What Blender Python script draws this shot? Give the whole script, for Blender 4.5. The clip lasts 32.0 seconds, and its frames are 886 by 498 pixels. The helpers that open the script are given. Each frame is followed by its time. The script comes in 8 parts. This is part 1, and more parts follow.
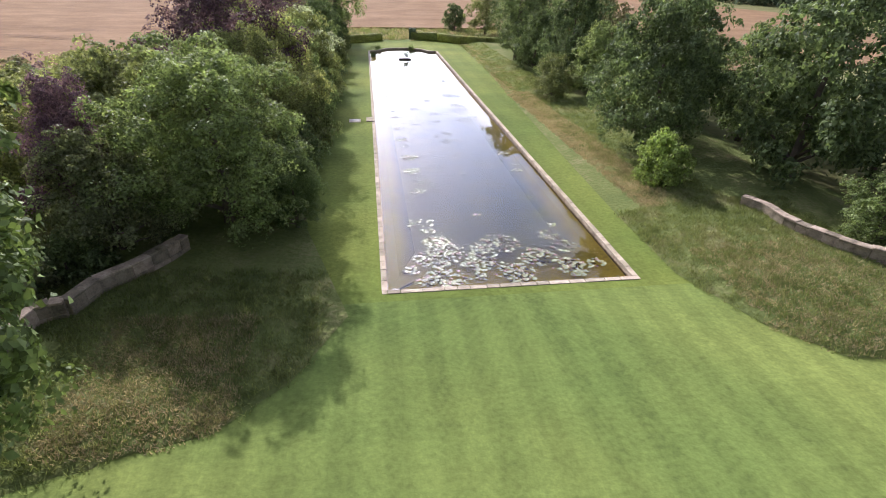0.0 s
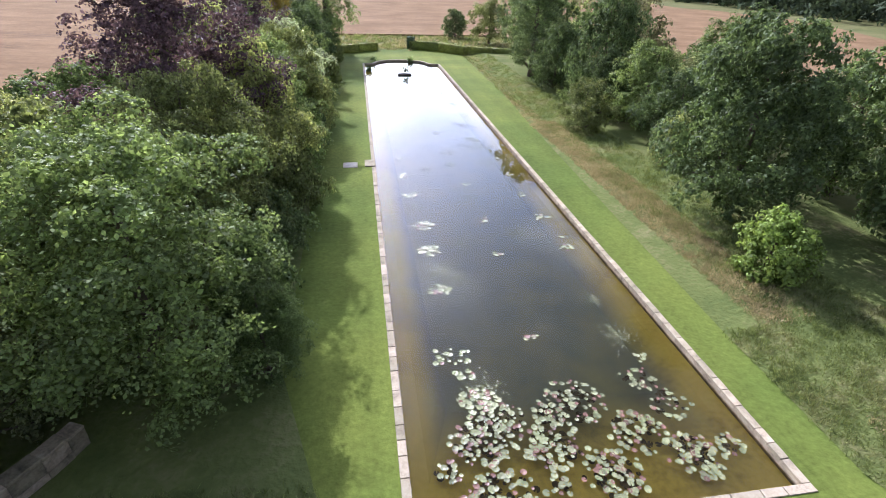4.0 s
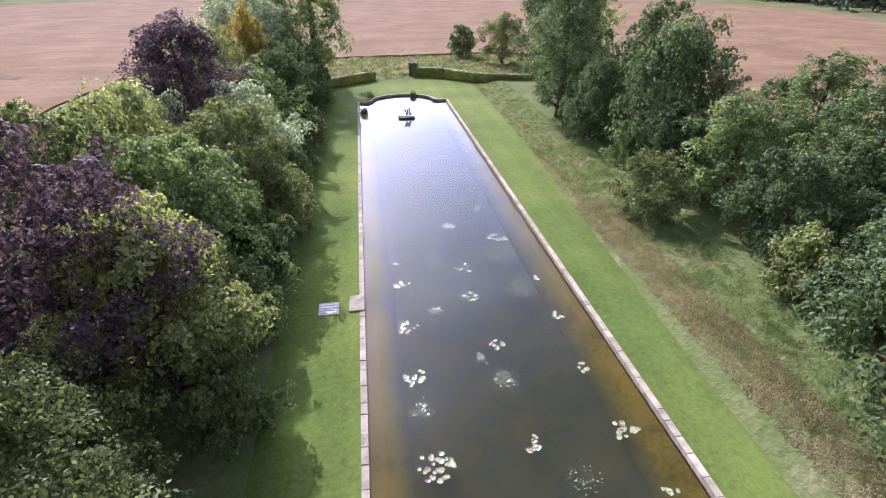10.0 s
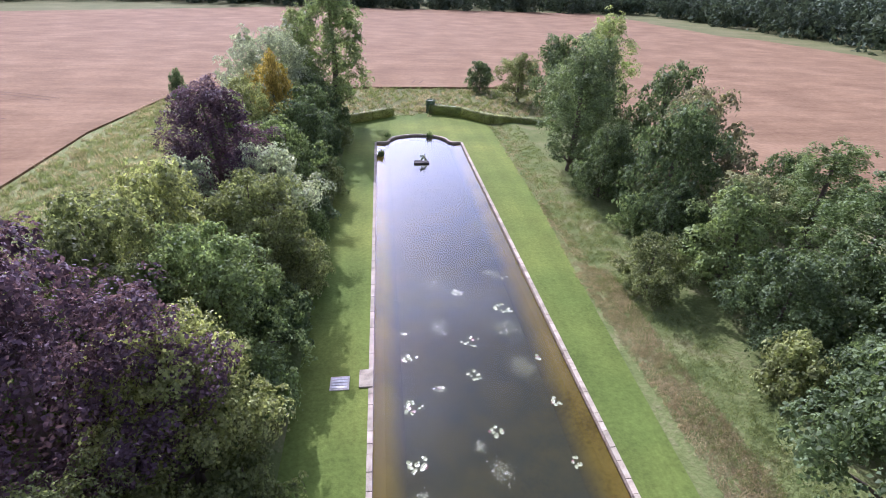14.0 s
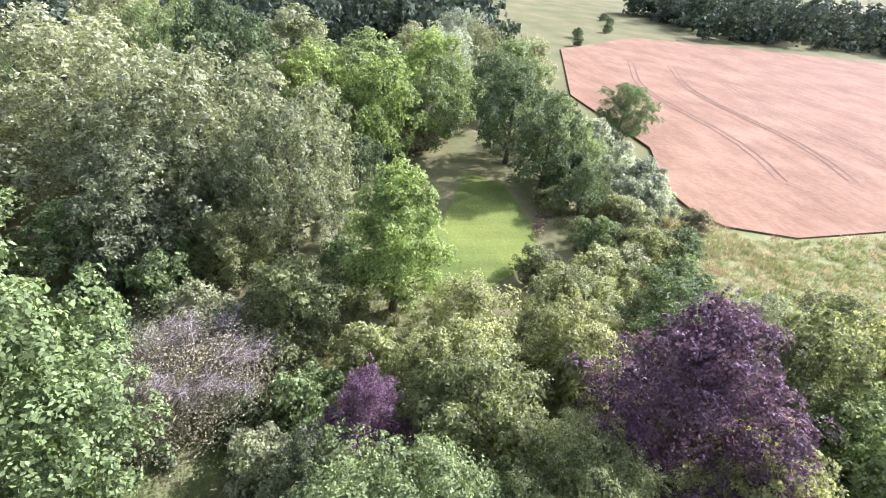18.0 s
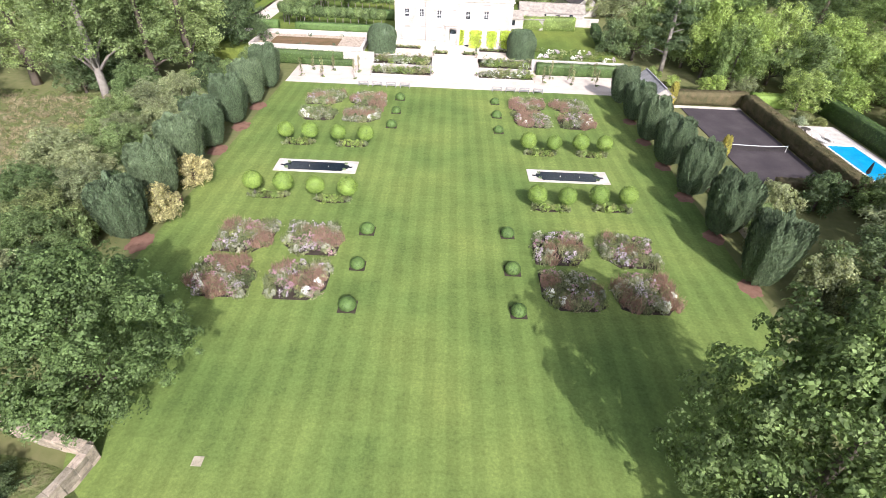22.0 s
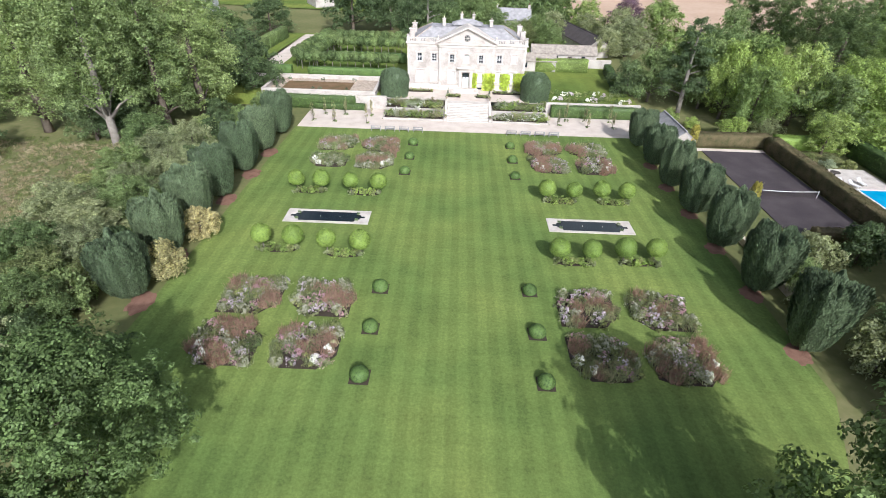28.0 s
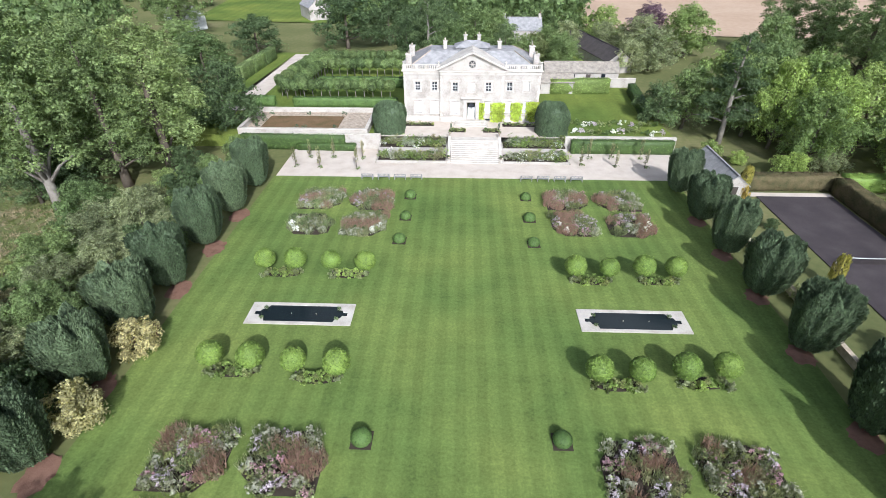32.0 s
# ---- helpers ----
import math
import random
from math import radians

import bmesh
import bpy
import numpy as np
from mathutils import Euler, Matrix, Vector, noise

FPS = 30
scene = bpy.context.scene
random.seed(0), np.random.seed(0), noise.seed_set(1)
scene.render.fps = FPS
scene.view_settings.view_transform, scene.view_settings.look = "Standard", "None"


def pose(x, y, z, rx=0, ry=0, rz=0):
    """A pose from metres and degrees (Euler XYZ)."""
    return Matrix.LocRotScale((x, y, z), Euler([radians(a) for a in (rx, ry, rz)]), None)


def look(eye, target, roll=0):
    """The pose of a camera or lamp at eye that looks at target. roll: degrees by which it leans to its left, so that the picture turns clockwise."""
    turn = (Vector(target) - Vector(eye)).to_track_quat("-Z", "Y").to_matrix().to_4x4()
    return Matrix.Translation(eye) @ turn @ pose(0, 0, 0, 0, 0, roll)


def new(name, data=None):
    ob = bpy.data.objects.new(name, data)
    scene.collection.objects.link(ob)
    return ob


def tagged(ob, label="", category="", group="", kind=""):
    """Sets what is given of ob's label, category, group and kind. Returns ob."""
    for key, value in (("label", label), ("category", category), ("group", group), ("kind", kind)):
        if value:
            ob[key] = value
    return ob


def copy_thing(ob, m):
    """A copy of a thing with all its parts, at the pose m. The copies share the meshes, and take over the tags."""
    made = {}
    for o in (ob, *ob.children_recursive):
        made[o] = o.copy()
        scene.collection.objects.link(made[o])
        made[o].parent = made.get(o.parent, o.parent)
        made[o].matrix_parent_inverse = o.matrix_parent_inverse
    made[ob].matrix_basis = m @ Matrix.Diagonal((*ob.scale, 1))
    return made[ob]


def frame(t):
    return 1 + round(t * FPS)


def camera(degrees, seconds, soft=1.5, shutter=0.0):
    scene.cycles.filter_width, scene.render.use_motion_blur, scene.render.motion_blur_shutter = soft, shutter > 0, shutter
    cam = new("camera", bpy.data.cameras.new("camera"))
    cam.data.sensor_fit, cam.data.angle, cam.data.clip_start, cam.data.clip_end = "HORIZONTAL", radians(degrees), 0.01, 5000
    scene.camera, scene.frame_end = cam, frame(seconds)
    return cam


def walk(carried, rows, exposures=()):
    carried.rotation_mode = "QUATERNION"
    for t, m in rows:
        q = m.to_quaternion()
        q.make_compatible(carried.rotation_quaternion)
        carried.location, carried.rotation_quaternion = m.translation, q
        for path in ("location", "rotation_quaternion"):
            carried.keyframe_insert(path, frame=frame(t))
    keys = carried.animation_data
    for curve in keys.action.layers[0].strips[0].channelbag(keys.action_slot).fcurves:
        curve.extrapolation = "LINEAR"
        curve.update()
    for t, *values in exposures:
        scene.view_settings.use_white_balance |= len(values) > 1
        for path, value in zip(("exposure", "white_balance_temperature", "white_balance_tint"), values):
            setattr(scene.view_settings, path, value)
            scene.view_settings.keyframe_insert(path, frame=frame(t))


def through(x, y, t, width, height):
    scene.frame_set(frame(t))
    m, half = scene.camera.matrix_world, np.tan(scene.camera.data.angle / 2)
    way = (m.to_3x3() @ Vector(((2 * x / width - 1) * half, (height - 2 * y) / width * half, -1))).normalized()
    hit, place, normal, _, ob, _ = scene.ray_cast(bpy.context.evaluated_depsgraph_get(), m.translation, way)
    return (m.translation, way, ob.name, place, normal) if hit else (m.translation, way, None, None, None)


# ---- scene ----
# Plan: x to the east, y to the north (towards the house), metres. The canal runs south from the lawn.
# Each row: seconds, eye x, y, z, heading (0 north, positive to the west), tilt below level, roll.
PATH = [
    (0.0, 7.27, 21.42, 14.60, 171.22, 29.50, -1.59),
    (0.5, 7.34, 18.73, 14.93, 170.70, 29.51, -1.69),
    (1.0, 7.32, 16.41, 15.17, 170.75, 29.63, -1.81),
    (1.5, 7.36, 14.53, 15.40, 170.63, 29.96, -1.77),
    (2.0, 7.49, 13.13, 15.58, 170.41, 30.04, -1.85),
    (2.5, 7.79, 12.07, 15.78, 169.58, 30.19, -2.25),
    (3.0, 8.18, 11.36, 15.83, 169.31, 29.98, -2.56),
    (5.5, 7.16, 3.54, 14.21, 171.40, 29.25, -1.12),
    (6.0, 7.10, 2.08, 14.33, 171.57, 29.32, -0.86),
    (6.5, 7.00, 0.55, 14.52, 171.61, 29.43, -0.68),
    (7.0, 6.82, -1.17, 14.69, 170.97, 29.52, -0.51),
    (7.5, 6.54, -3.13, 14.80, 170.98, 29.47, -0.26),
    (8.0, 6.20, -4.84, 15.02, 171.21, 29.64, 0.23),
    (8.5, 5.95, -6.02, 15.58, 171.48, 29.88, 0.63),
    (9.0, 5.79, -6.87, 16.49, 171.49, 29.92, 0.57),
    (9.5, 5.72, -7.61, 17.46, 171.44, 29.89, 0.50),
    (10.0, 5.70, -8.14, 18.35, 171.37, 29.91, 0.22),
    (10.5, 5.69, -8.40, 19.20, 171.37, 29.93, 0.12),
    (11.0, 5.71, -8.63, 19.94, 171.28, 29.86, -0.14),
    (11.5, 5.74, -8.99, 20.51, 171.03, 29.78, -0.76),
    (12.0, 5.77, -9.19, 21.04, 170.77, 29.67, -1.15),
    (12.5, 5.83, -9.28, 21.55, 170.69, 29.46, -1.60),
    (13.0, 5.90, -9.41, 22.07, 170.42, 29.16, -2.22),
    (13.5, 5.94, -9.41, 22.68, 170.55, 29.02, -2.52),
    (15.5, 4.67, -6.31, 25.88, -165.55, 27.56, -0.19),
    (16.0, 5.02, -6.24, 26.57, -154.55, 27.67, -2.34),
    (16.5, 5.45, -5.72, 27.58, -145.09, 28.49, -4.69),
    (17.0, 5.60, -5.10, 28.66, -132.59, 30.09, -6.76),
    (17.5, 5.37, -4.90, 29.25, -119.49, 31.33, -7.74),
    (18.0, 5.16, -5.21, 29.33, -105.92, 31.85, -7.11),
    (18.5, 4.59, -5.46, 29.66, -92.77, 32.03, -6.42),
    (19.0, 4.18, -5.61, 30.73, -78.39, 34.07, -6.57),
    (19.5, 4.48, -5.23, 31.77, -66.08, 35.88, -5.73),
    (20.0, 4.82, -4.79, 32.45, -52.73, 37.61, -4.04),
    (20.5, 5.03, -4.52, 32.60, -38.92, 38.11, -3.08),
    (21.0, 4.66, -4.29, 32.45, -23.84, 37.99, -1.82),
    (21.5, 3.38, -3.61, 32.27, -11.43, 37.57, -2.36),
    (22.0, 1.61, -2.92, 32.20, -0.50, 37.22, -2.74),
    (22.5, 0.38, -2.81, 32.34, 2.82, 36.81, -3.36),
    (23.0, -0.06, -2.95, 32.49, 3.02, 36.34, -3.50),
    (23.5, 0.13, -3.10, 32.48, 3.26, 35.73, -3.46),
    (24.0, 0.69, -3.04, 32.38, 1.83, 35.27, -3.25),
    (24.5, 1.31, -2.86, 32.27, 0.29, 34.84, -2.97),
    (26.5, 1.23, -1.82, 32.08, 0.03, 33.86, -2.39),
    (27.0, 1.02, -1.01, 32.18, 0.51, 33.72, -2.20),
    (27.5, 0.78, -0.01, 32.32, 0.69, 33.60, -2.00),
    (28.0, 0.54, 1.27, 32.52, 0.92, 33.56, -1.80),
    (28.5, 0.38, 2.79, 32.75, 1.31, 33.49, -1.59),
    (29.0, 0.35, 4.54, 32.98, 1.67, 33.51, -1.31),
    (29.5, 0.43, 6.46, 33.17, 2.24, 33.49, -0.98),
    (30.0, 0.53, 8.56, 33.34, 2.77, 33.50, -0.70),
    (30.5, 0.64, 10.96, 33.48, 3.28, 33.56, -0.47),
    (31.0, 0.70, 13.61, 33.64, 3.47, 33.60, -0.13),
    (31.5, 0.77, 16.12, 33.89, 3.19, 33.67, 0.02),
    (32.0, 0.88, 18.55, 34.20, 2.37, 33.80, 0.25),
]


def aim(x, y, z, head, tilt, roll):
    return Matrix.Translation((x, y, z)) @ pose(0, 0, 0, 0, 0, head) @ pose(0, 0, 0, 90 - tilt) @ pose(0, 0, 0, 0, 0, -roll)


FOV = 84.06
cam = camera(FOV, 32.0, soft=0.6)
walk(cam, [(r[0], aim(*r[1:])) for r in PATH],
     exposures=[(0.0, 0.22, 5850, 25), (3.0, 0.34, 5550, 22), (7.0, 0.38, 5450, 26), (13.5, 0.4, 5200, 37), (16.0, 0.62, 5200, 33), (17.0, 0.9, 5150, 34), (18.5, 1.2, 5450, 38), (20.2, 1.2, 5700, 40), (21.0, 0.88, 5800, 36), (21.6, 0.62, 5800, 21), (23.0, 0.14, 5850, 18), (26.5, 0.04, 5700, 16), (32.0, -0.04, 5450, 12)])

# ---- light ----
SUN_EL, SUN_DIR = radians(35.5), Vector((0.31, -0.951))
world = bpy.data.worlds.new("sky")
scene.world = world
world.use_nodes = True
wn, wl = world.node_tree.nodes, world.node_tree.links
wn.clear()
w_out = wn.new("ShaderNodeOutputWorld")
w_bg = wn.new("ShaderNodeBackground")
w_sky = wn.new("ShaderNodeTexSky")
w_sky.sky_type, w_sky.sun_disc = 'NISHITA', False
w_sky.sun_elevation, w_sky.sun_rotation = SUN_EL, math.atan2(SUN_DIR.x, SUN_DIR.y)
w_sky.dust_density, w_sky.air_density = 2.0, 1.0
# drifting cloud over the whole sky
w_co = wn.new("ShaderNodeTexCoord")
w_map = wn.new("ShaderNodeMapping")
w_map.inputs["Scale"].default_value = (1.0, 1.0, 2.2)
w_noise = wn.new("ShaderNodeTexNoise")
w_noise.inputs["Scale"].default_value, w_noise.inputs["Detail"].default_value = 2.6, 7.0
w_noise.inputs["Roughness"].default_value = 0.56
w_ramp = wn.new("ShaderNodeValToRGB")
w_ramp.color_ramp.elements[0].position, w_ramp.color_ramp.elements[1].position = 0.46, 0.59
w_mix = wn.new("ShaderNodeMix")
w_mix.data_type = 'RGBA'
w_mix.inputs["B"].default_value = (10.5, 10.7, 11.0, 1)
w_bg.inputs["Strength"].default_value = 0.068
wl.new(w_co.outputs["Generated"], w_map.inputs["Vector"])
wl.new(w_map.outputs["Vector"], w_noise.inputs["Vector"])
wl.new(w_noise.outputs["Fac"], w_ramp.inputs["Fac"])
wl.new(w_ramp.outputs["Color"], w_mix.inputs["Factor"])
wl.new(w_sky.outputs["Color"], w_mix.inputs["A"])
# hazy cloud glows low in the southern sky, below the sun
w_dot = wn.new("ShaderNodeVectorMath")
w_dot.operation = 'DOT_PRODUCT'
w_dot.inputs[1].default_value = Vector((SUN_DIR.x * 0.5, SUN_DIR.y, 0.30)).normalized()
w_glow = wn.new("ShaderNodeMapRange")
w_glow.interpolation_type = 'SMOOTHERSTEP'
w_glow.inputs["From Min"].default_value, w_glow.inputs["From Max"].default_value = 0.68, 1.0
w_glow.inputs["To Min"].default_value, w_glow.inputs["To Max"].default_value = 1.0, 7.0
w_mul = wn.new("ShaderNodeVectorMath")
w_mul.operation = 'SCALE'
wl.new(w_co.outputs["Generated"], w_dot.inputs[0])
wl.new(w_dot.outputs["Value"], w_glow.inputs["Value"])
wl.new(w_glow.outputs["Result"], w_mul.inputs["Scale"])
wl.new(w_mix.outputs["Result"], w_mul.inputs[0])
wl.new(w_mul.outputs["Vector"], w_bg.inputs["Color"])
wl.new(w_bg.outputs["Background"], w_out.inputs["Surface"])

sun_data = bpy.data.lights.new("sun", 'SUN')
sun_data.energy, sun_data.angle, sun_data.color = 5.0, radians(0.55), (1.0, 0.95, 0.86)
sun = new("sun", sun_data)
to_sun = Vector((SUN_DIR.x * math.cos(SUN_EL), SUN_DIR.y * math.cos(SUN_EL), math.sin(SUN_EL)))
sun.matrix_world = look(to_sun * 200, (0, 0, 0))

# ---- materials ----


def material(name, base, dark=None, light=None, scale=1.0, fine=12.0, rough=0.8, bump=0.3, metal=0.0,
             vary=0.0, island=0.0, through_light=0.0, spec=0.3, bump_dist=0.03, fine_amount=0.35):
    """A surface with large stains, fine grain, relief, and a shift from object to object or leaf to leaf."""
    m = bpy.data.materials.new(name)
    m.use_nodes = True
    nd, lk = m.node_tree.nodes, m.node_tree.links
    bsdf, out = nd["Principled BSDF"], nd["Material Output"]
    dark = dark or tuple(c * 0.7 for c in base)
    light = light or tuple(min(1, c * 1.25) for c in base)
    geo = nd.new("ShaderNodeNewGeometry")
    big = nd.new("ShaderNodeTexNoise")
    big.inputs["Scale"].default_value, big.inputs["Detail"].default_value = scale, 4
    small = nd.new("ShaderNodeTexNoise")
    small.inputs["Scale"].default_value, small.inputs["Detail"].default_value = fine, 3
    for n in (big, small):
        lk.new(geo.outputs["Position"], n.inputs["Vector"])
    ramp = nd.new("ShaderNodeValToRGB")
    e = ramp.color_ramp.elements
    e[0].position, e[1].position = 0.3, 0.72
    e[0].color, e[1].color = (*dark, 1), (*light, 1)
    mid = ramp.color_ramp.elements.new(0.5)
    mid.color = (*base, 1)
    blend = nd.new("ShaderNodeMath")
    blend.operation = 'MULTIPLY_ADD'
    blend.inputs[1].default_value = fine_amount
    part_big = nd.new("ShaderNodeMath")
    part_big.operation = 'MULTIPLY'
    part_big.inputs[1].default_value = 1 - fine_amount
    lk.new(big.outputs["Fac"], part_big.inputs[0])
    lk.new(small.outputs["Fac"], blend.inputs[0])
    lk.new(part_big.outputs[0], blend.inputs[2])
    lk.new(blend.outputs[0], ramp.inputs["Fac"])
    colour = ramp.outputs["Color"]
    for amount, source in ((vary, "object"), (island, "island")):
        if not amount:
            continue
        rnd = nd.new("ShaderNodeObjectInfo").outputs["Random"] if source == "object" else geo.outputs["Random Per Island"]
        span = nd.new("ShaderNodeMapRange")
        span.inputs["To Min"].default_value, span.inputs["To Max"].default_value = 1 - amount, 1 + amount
        lk.new(rnd, span.inputs["Value"])
        hsv = nd.new("ShaderNodeHueSaturation")
        lk.new(span.outputs["Result"], hsv.inputs["Value"])
        if source == "object":
            hue = nd.new("ShaderNodeMapRange")
            hue.inputs["To Min"].default_value, hue.inputs["To Max"].default_value = 0.5 + amount * 0.03, 0.5 - amount * 0.05
            lk.new(rnd, hue.inputs["Value"])
            lk.new(hue.outputs["Result"], hsv.inputs["Hue"])
        lk.new(colour, hsv.inputs["Color"])
        colour = hsv.outputs["Color"]
    lk.new(colour, bsdf.inputs["Base Color"])
    bsdf.inputs["Roughness"].default_value, bsdf.inputs["Metallic"].default_value = rough, metal
    bsdf.inputs["Specular IOR Level"].default_value = spec
    if bump:
        bp = nd.new("ShaderNodeBump")
        bp.inputs["Strength"].default_value, bp.inputs["Distance"].default_value = bump, bump_dist
        lk.new(small.outputs["Fac"], bp.inputs["Height"])
        lk.new(bp.outputs["Normal"], bsdf.inputs["Normal"])
    if through_light:
        tr = nd.new("ShaderNodeBsdfTranslucent")
        warm = nd.new("ShaderNodeMix")
        warm.data_type, warm.blend_type = 'RGBA', 'MULTIPLY'
        warm.inputs["Factor"].default_value = 1
        warm.inputs["B"].default_value = (1.45, 1.43, 0.92, 1)
        lk.new(colour, warm.inputs["A"])
        lk.new(warm.outputs["Result"], tr.inputs["Color"])
        mx = nd.new("ShaderNodeMixShader")
        mx.inputs["Fac"].default_value = through_light
        lk.new(bsdf.outputs["BSDF"], mx.inputs[1])
        lk.new(tr.outputs["BSDF"], mx.inputs[2])
        lk.new(mx.outputs["Shader"], out.inputs["Surface"])
    return m


def foliage(name, base, vary=0.25, gloss=0.6, through=0.40):
    base = tuple(c * 2.3 for c in base)
    return material(name, base, tuple(c * 0.6 for c in base), tuple(c * 1.5 for c in base), scale=0.35, fine=2.5,
                    rough=gloss, bump=0, vary=vary, island=0.45, through_light=through, spec=0.22)


M = {}
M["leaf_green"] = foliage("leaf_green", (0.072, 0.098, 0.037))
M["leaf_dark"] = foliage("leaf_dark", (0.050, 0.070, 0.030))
M["leaf_yellow"] = foliage("leaf_yellow", (0.100, 0.114, 0.044))
M["leaf_bright"] = foliage("leaf_bright", (0.108, 0.145, 0.040))
M["leaf_grey"] = foliage("leaf_grey", (0.104, 0.117, 0.060))
M["leaf_silver"] = foliage("leaf_silver", (0.145, 0.165, 0.112))
M["leaf_purple"] = foliage("leaf_purple", (0.060, 0.038, 0.050))
M["leaf_poplar"] = foliage("leaf_poplar", (0.102, 0.130, 0.050))
# leaf_green with sunlight put into it, for eastern trees; also in the terrace beds
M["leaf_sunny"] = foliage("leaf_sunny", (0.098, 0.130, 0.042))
M["leaf_chestnut"] = foliage("leaf_chestnut", (0.050, 0.073, 0.023), gloss=0.62, through=0.25)
# base lifted towards blue-green: distance haze put into the far woods' leaves
M["leaf_wood"] = material("leaf_wood", (0.080, 0.108, 0.066), (0.056, 0.076, 0.046), (0.115, 0.145, 0.086), scale=0.05, fine=0.5, rough=0.8, bump=0, island=0.45, through_light=0.15, spec=0.1)
M["leaf_autumn"] = foliage("leaf_autumn", (0.19, 0.145, 0.035))
M["leaf_brown"] = foliage("leaf_brown", (0.112, 0.108, 0.06))
M["leaf_variegated"] = foliage("leaf_variegated", (0.165, 0.155, 0.075))
M["leaf_creeper"] = foliage("leaf_creeper", (0.17, 0.21, 0.03))
M["leaf_yew"] = material("leaf_yew", (0.095, 0.132, 0.066), scale=0.6, fine=9, rough=0.55, bump=0.6, vary=0.2, island=0.45, spec=0.3)
M["leaf_golden"] = material("leaf_golden", (0.30, 0.27, 0.05), scale=0.8, fine=10, rough=0.6, bump=0.4, island=0.4, spec=0.3)
M["leaf_box"] = material("leaf_box", (0.145, 0.215, 0.038), scale=0.8, fine=10, rough=0.6, bump=0.6, vary=0.15, island=0.4, spec=0.3)
M["leaf_box_dark"] = material("leaf_box_dark", (0.075, 0.125, 0.03), scale=0.8, fine=10, rough=0.6, bump=0.6, vary=0.15, island=0.4, spec=0.3)
M["bark"] = material("bark", (0.13, 0.105, 0.08), scale=1.5, fine=14, rough=0.95, bump=0.8, spec=0.1)
M["bark_pale"] = material("bark_pale", (0.22, 0.195, 0.16), scale=1.5, fine=10, rough=0.95, bump=0.7, spec=0.1)
M["stone"] = material("stone", (0.40, 0.345, 0.25), (0.21, 0.18, 0.135), (0.53, 0.47, 0.36), scale=1.6, fine=14, rough=0.9, bump=0.4, vary=0.22, spec=0.2)
M["stone_old"] = material("stone_old", (0.33, 0.275, 0.20), (0.15, 0.13, 0.10), (0.48, 0.41, 0.31), scale=2.2, fine=11, rough=0.95, bump=0.6, vary=0.3, spec=0.15)
M["stone_house"] = material("stone_house", (0.41, 0.372, 0.32), (0.25, 0.218, 0.178), (0.47, 0.43, 0.372), scale=0.55, fine=6, rough=0.9, bump=0.25, spec=0.2)
M["stone_trim"] = material("stone_trim", (0.50, 0.455, 0.39), (0.36, 0.32, 0.265), (0.60, 0.555, 0.485), scale=0.8, fine=9, rough=0.9, bump=0.25, spec=0.2)
M["gravel"] = material("gravel", (0.54, 0.465, 0.385), (0.45, 0.375, 0.30), (0.61, 0.54, 0.455), scale=0.5, fine=22, rough=0.97, bump=0.5, spec=0.1)
M["slate"] = material("slate", (0.26, 0.25, 0.24), (0.17, 0.165, 0.16), (0.36, 0.35, 0.33), scale=1.2, fine=9, rough=0.75, bump=0.5, vary=0.1, spec=0.3)
M["tile_dark"] = material("tile_dark", (0.075, 0.064, 0.058), scale=0.8, fine=7, rough=0.85, bump=0.5, spec=0.2)
M["tile_stone"] = material("tile_stone", (0.27, 0.235, 0.19), (0.16, 0.14, 0.115), (0.37, 0.33, 0.27), scale=1.2, fine=9, rough=0.9, bump=0.6, spec=0.2)
M["glass"] = material("glass", (0.02, 0.024, 0.028), scale=1, fine=3, rough=0.06, bump=0, spec=0.6)
M["white_paint"] = material("white_paint", (0.62, 0.61, 0.575), scale=2, fine=10, rough=0.6, bump=0.1)
M["wood_grey"] = material("wood_grey", (0.27, 0.26, 0.24), scale=2, fine=25, rough=0.85, bump=0.4)
M["wood_dark"] = material("wood_dark", (0.06, 0.05, 0.04), scale=2, fine=20, rough=0.85, bump=0.4)
M["soil"] = material("soil", (0.055, 0.044, 0.033), scale=1.5, fine=14, rough=1.0, bump=0.8, spec=0.05)
M["mulch"] = material("mulch", (0.20, 0.115, 0.08), scale=1.2, fine=14, rough=1.0, bump=0.7, spec=0.05)
M["asphalt"] = material("asphalt", (0.060, 0.050, 0.050), (0.042, 0.036, 0.037), (0.085, 0.072, 0.070), scale=0.25, fine=16, rough=0.95, bump=0.3, spec=0.15)
M["field"] = material("field", (0.225, 0.146, 0.078), (0.172, 0.109, 0.057), (0.285, 0.191, 0.106), scale=0.08, fine=1.1, rough=1.0, bump=0.6, bump_dist=0.2, spec=0.05)
M["field_track"] = material("field_track", (0.155, 0.105, 0.066), scale=0.4, fine=3, rough=1, bump=0.5, spec=0.05)
M["field_pale"] = material("field_pale", (0.44, 0.32, 0.22), (0.38, 0.27, 0.18), (0.50, 0.38, 0.27), scale=0.03, fine=0.6, rough=1.0, bump=0.3, spec=0.05)
M["pasture"] = material("pasture", (0.142, 0.148, 0.058), (0.10, 0.116, 0.044), (0.205, 0.185, 0.09), scale=0.06, fine=1.1, rough=1.0, bump=0.6, bump_dist=0.1, spec=0.05)
M["rough_grass"] = material("rough_grass", (0.128, 0.155, 0.05), (0.088, 0.118, 0.038), (0.215, 0.20, 0.10), scale=0.35, fine=3.5, rough=1.0, bump=0.9, bump_dist=0.15, spec=0.05)
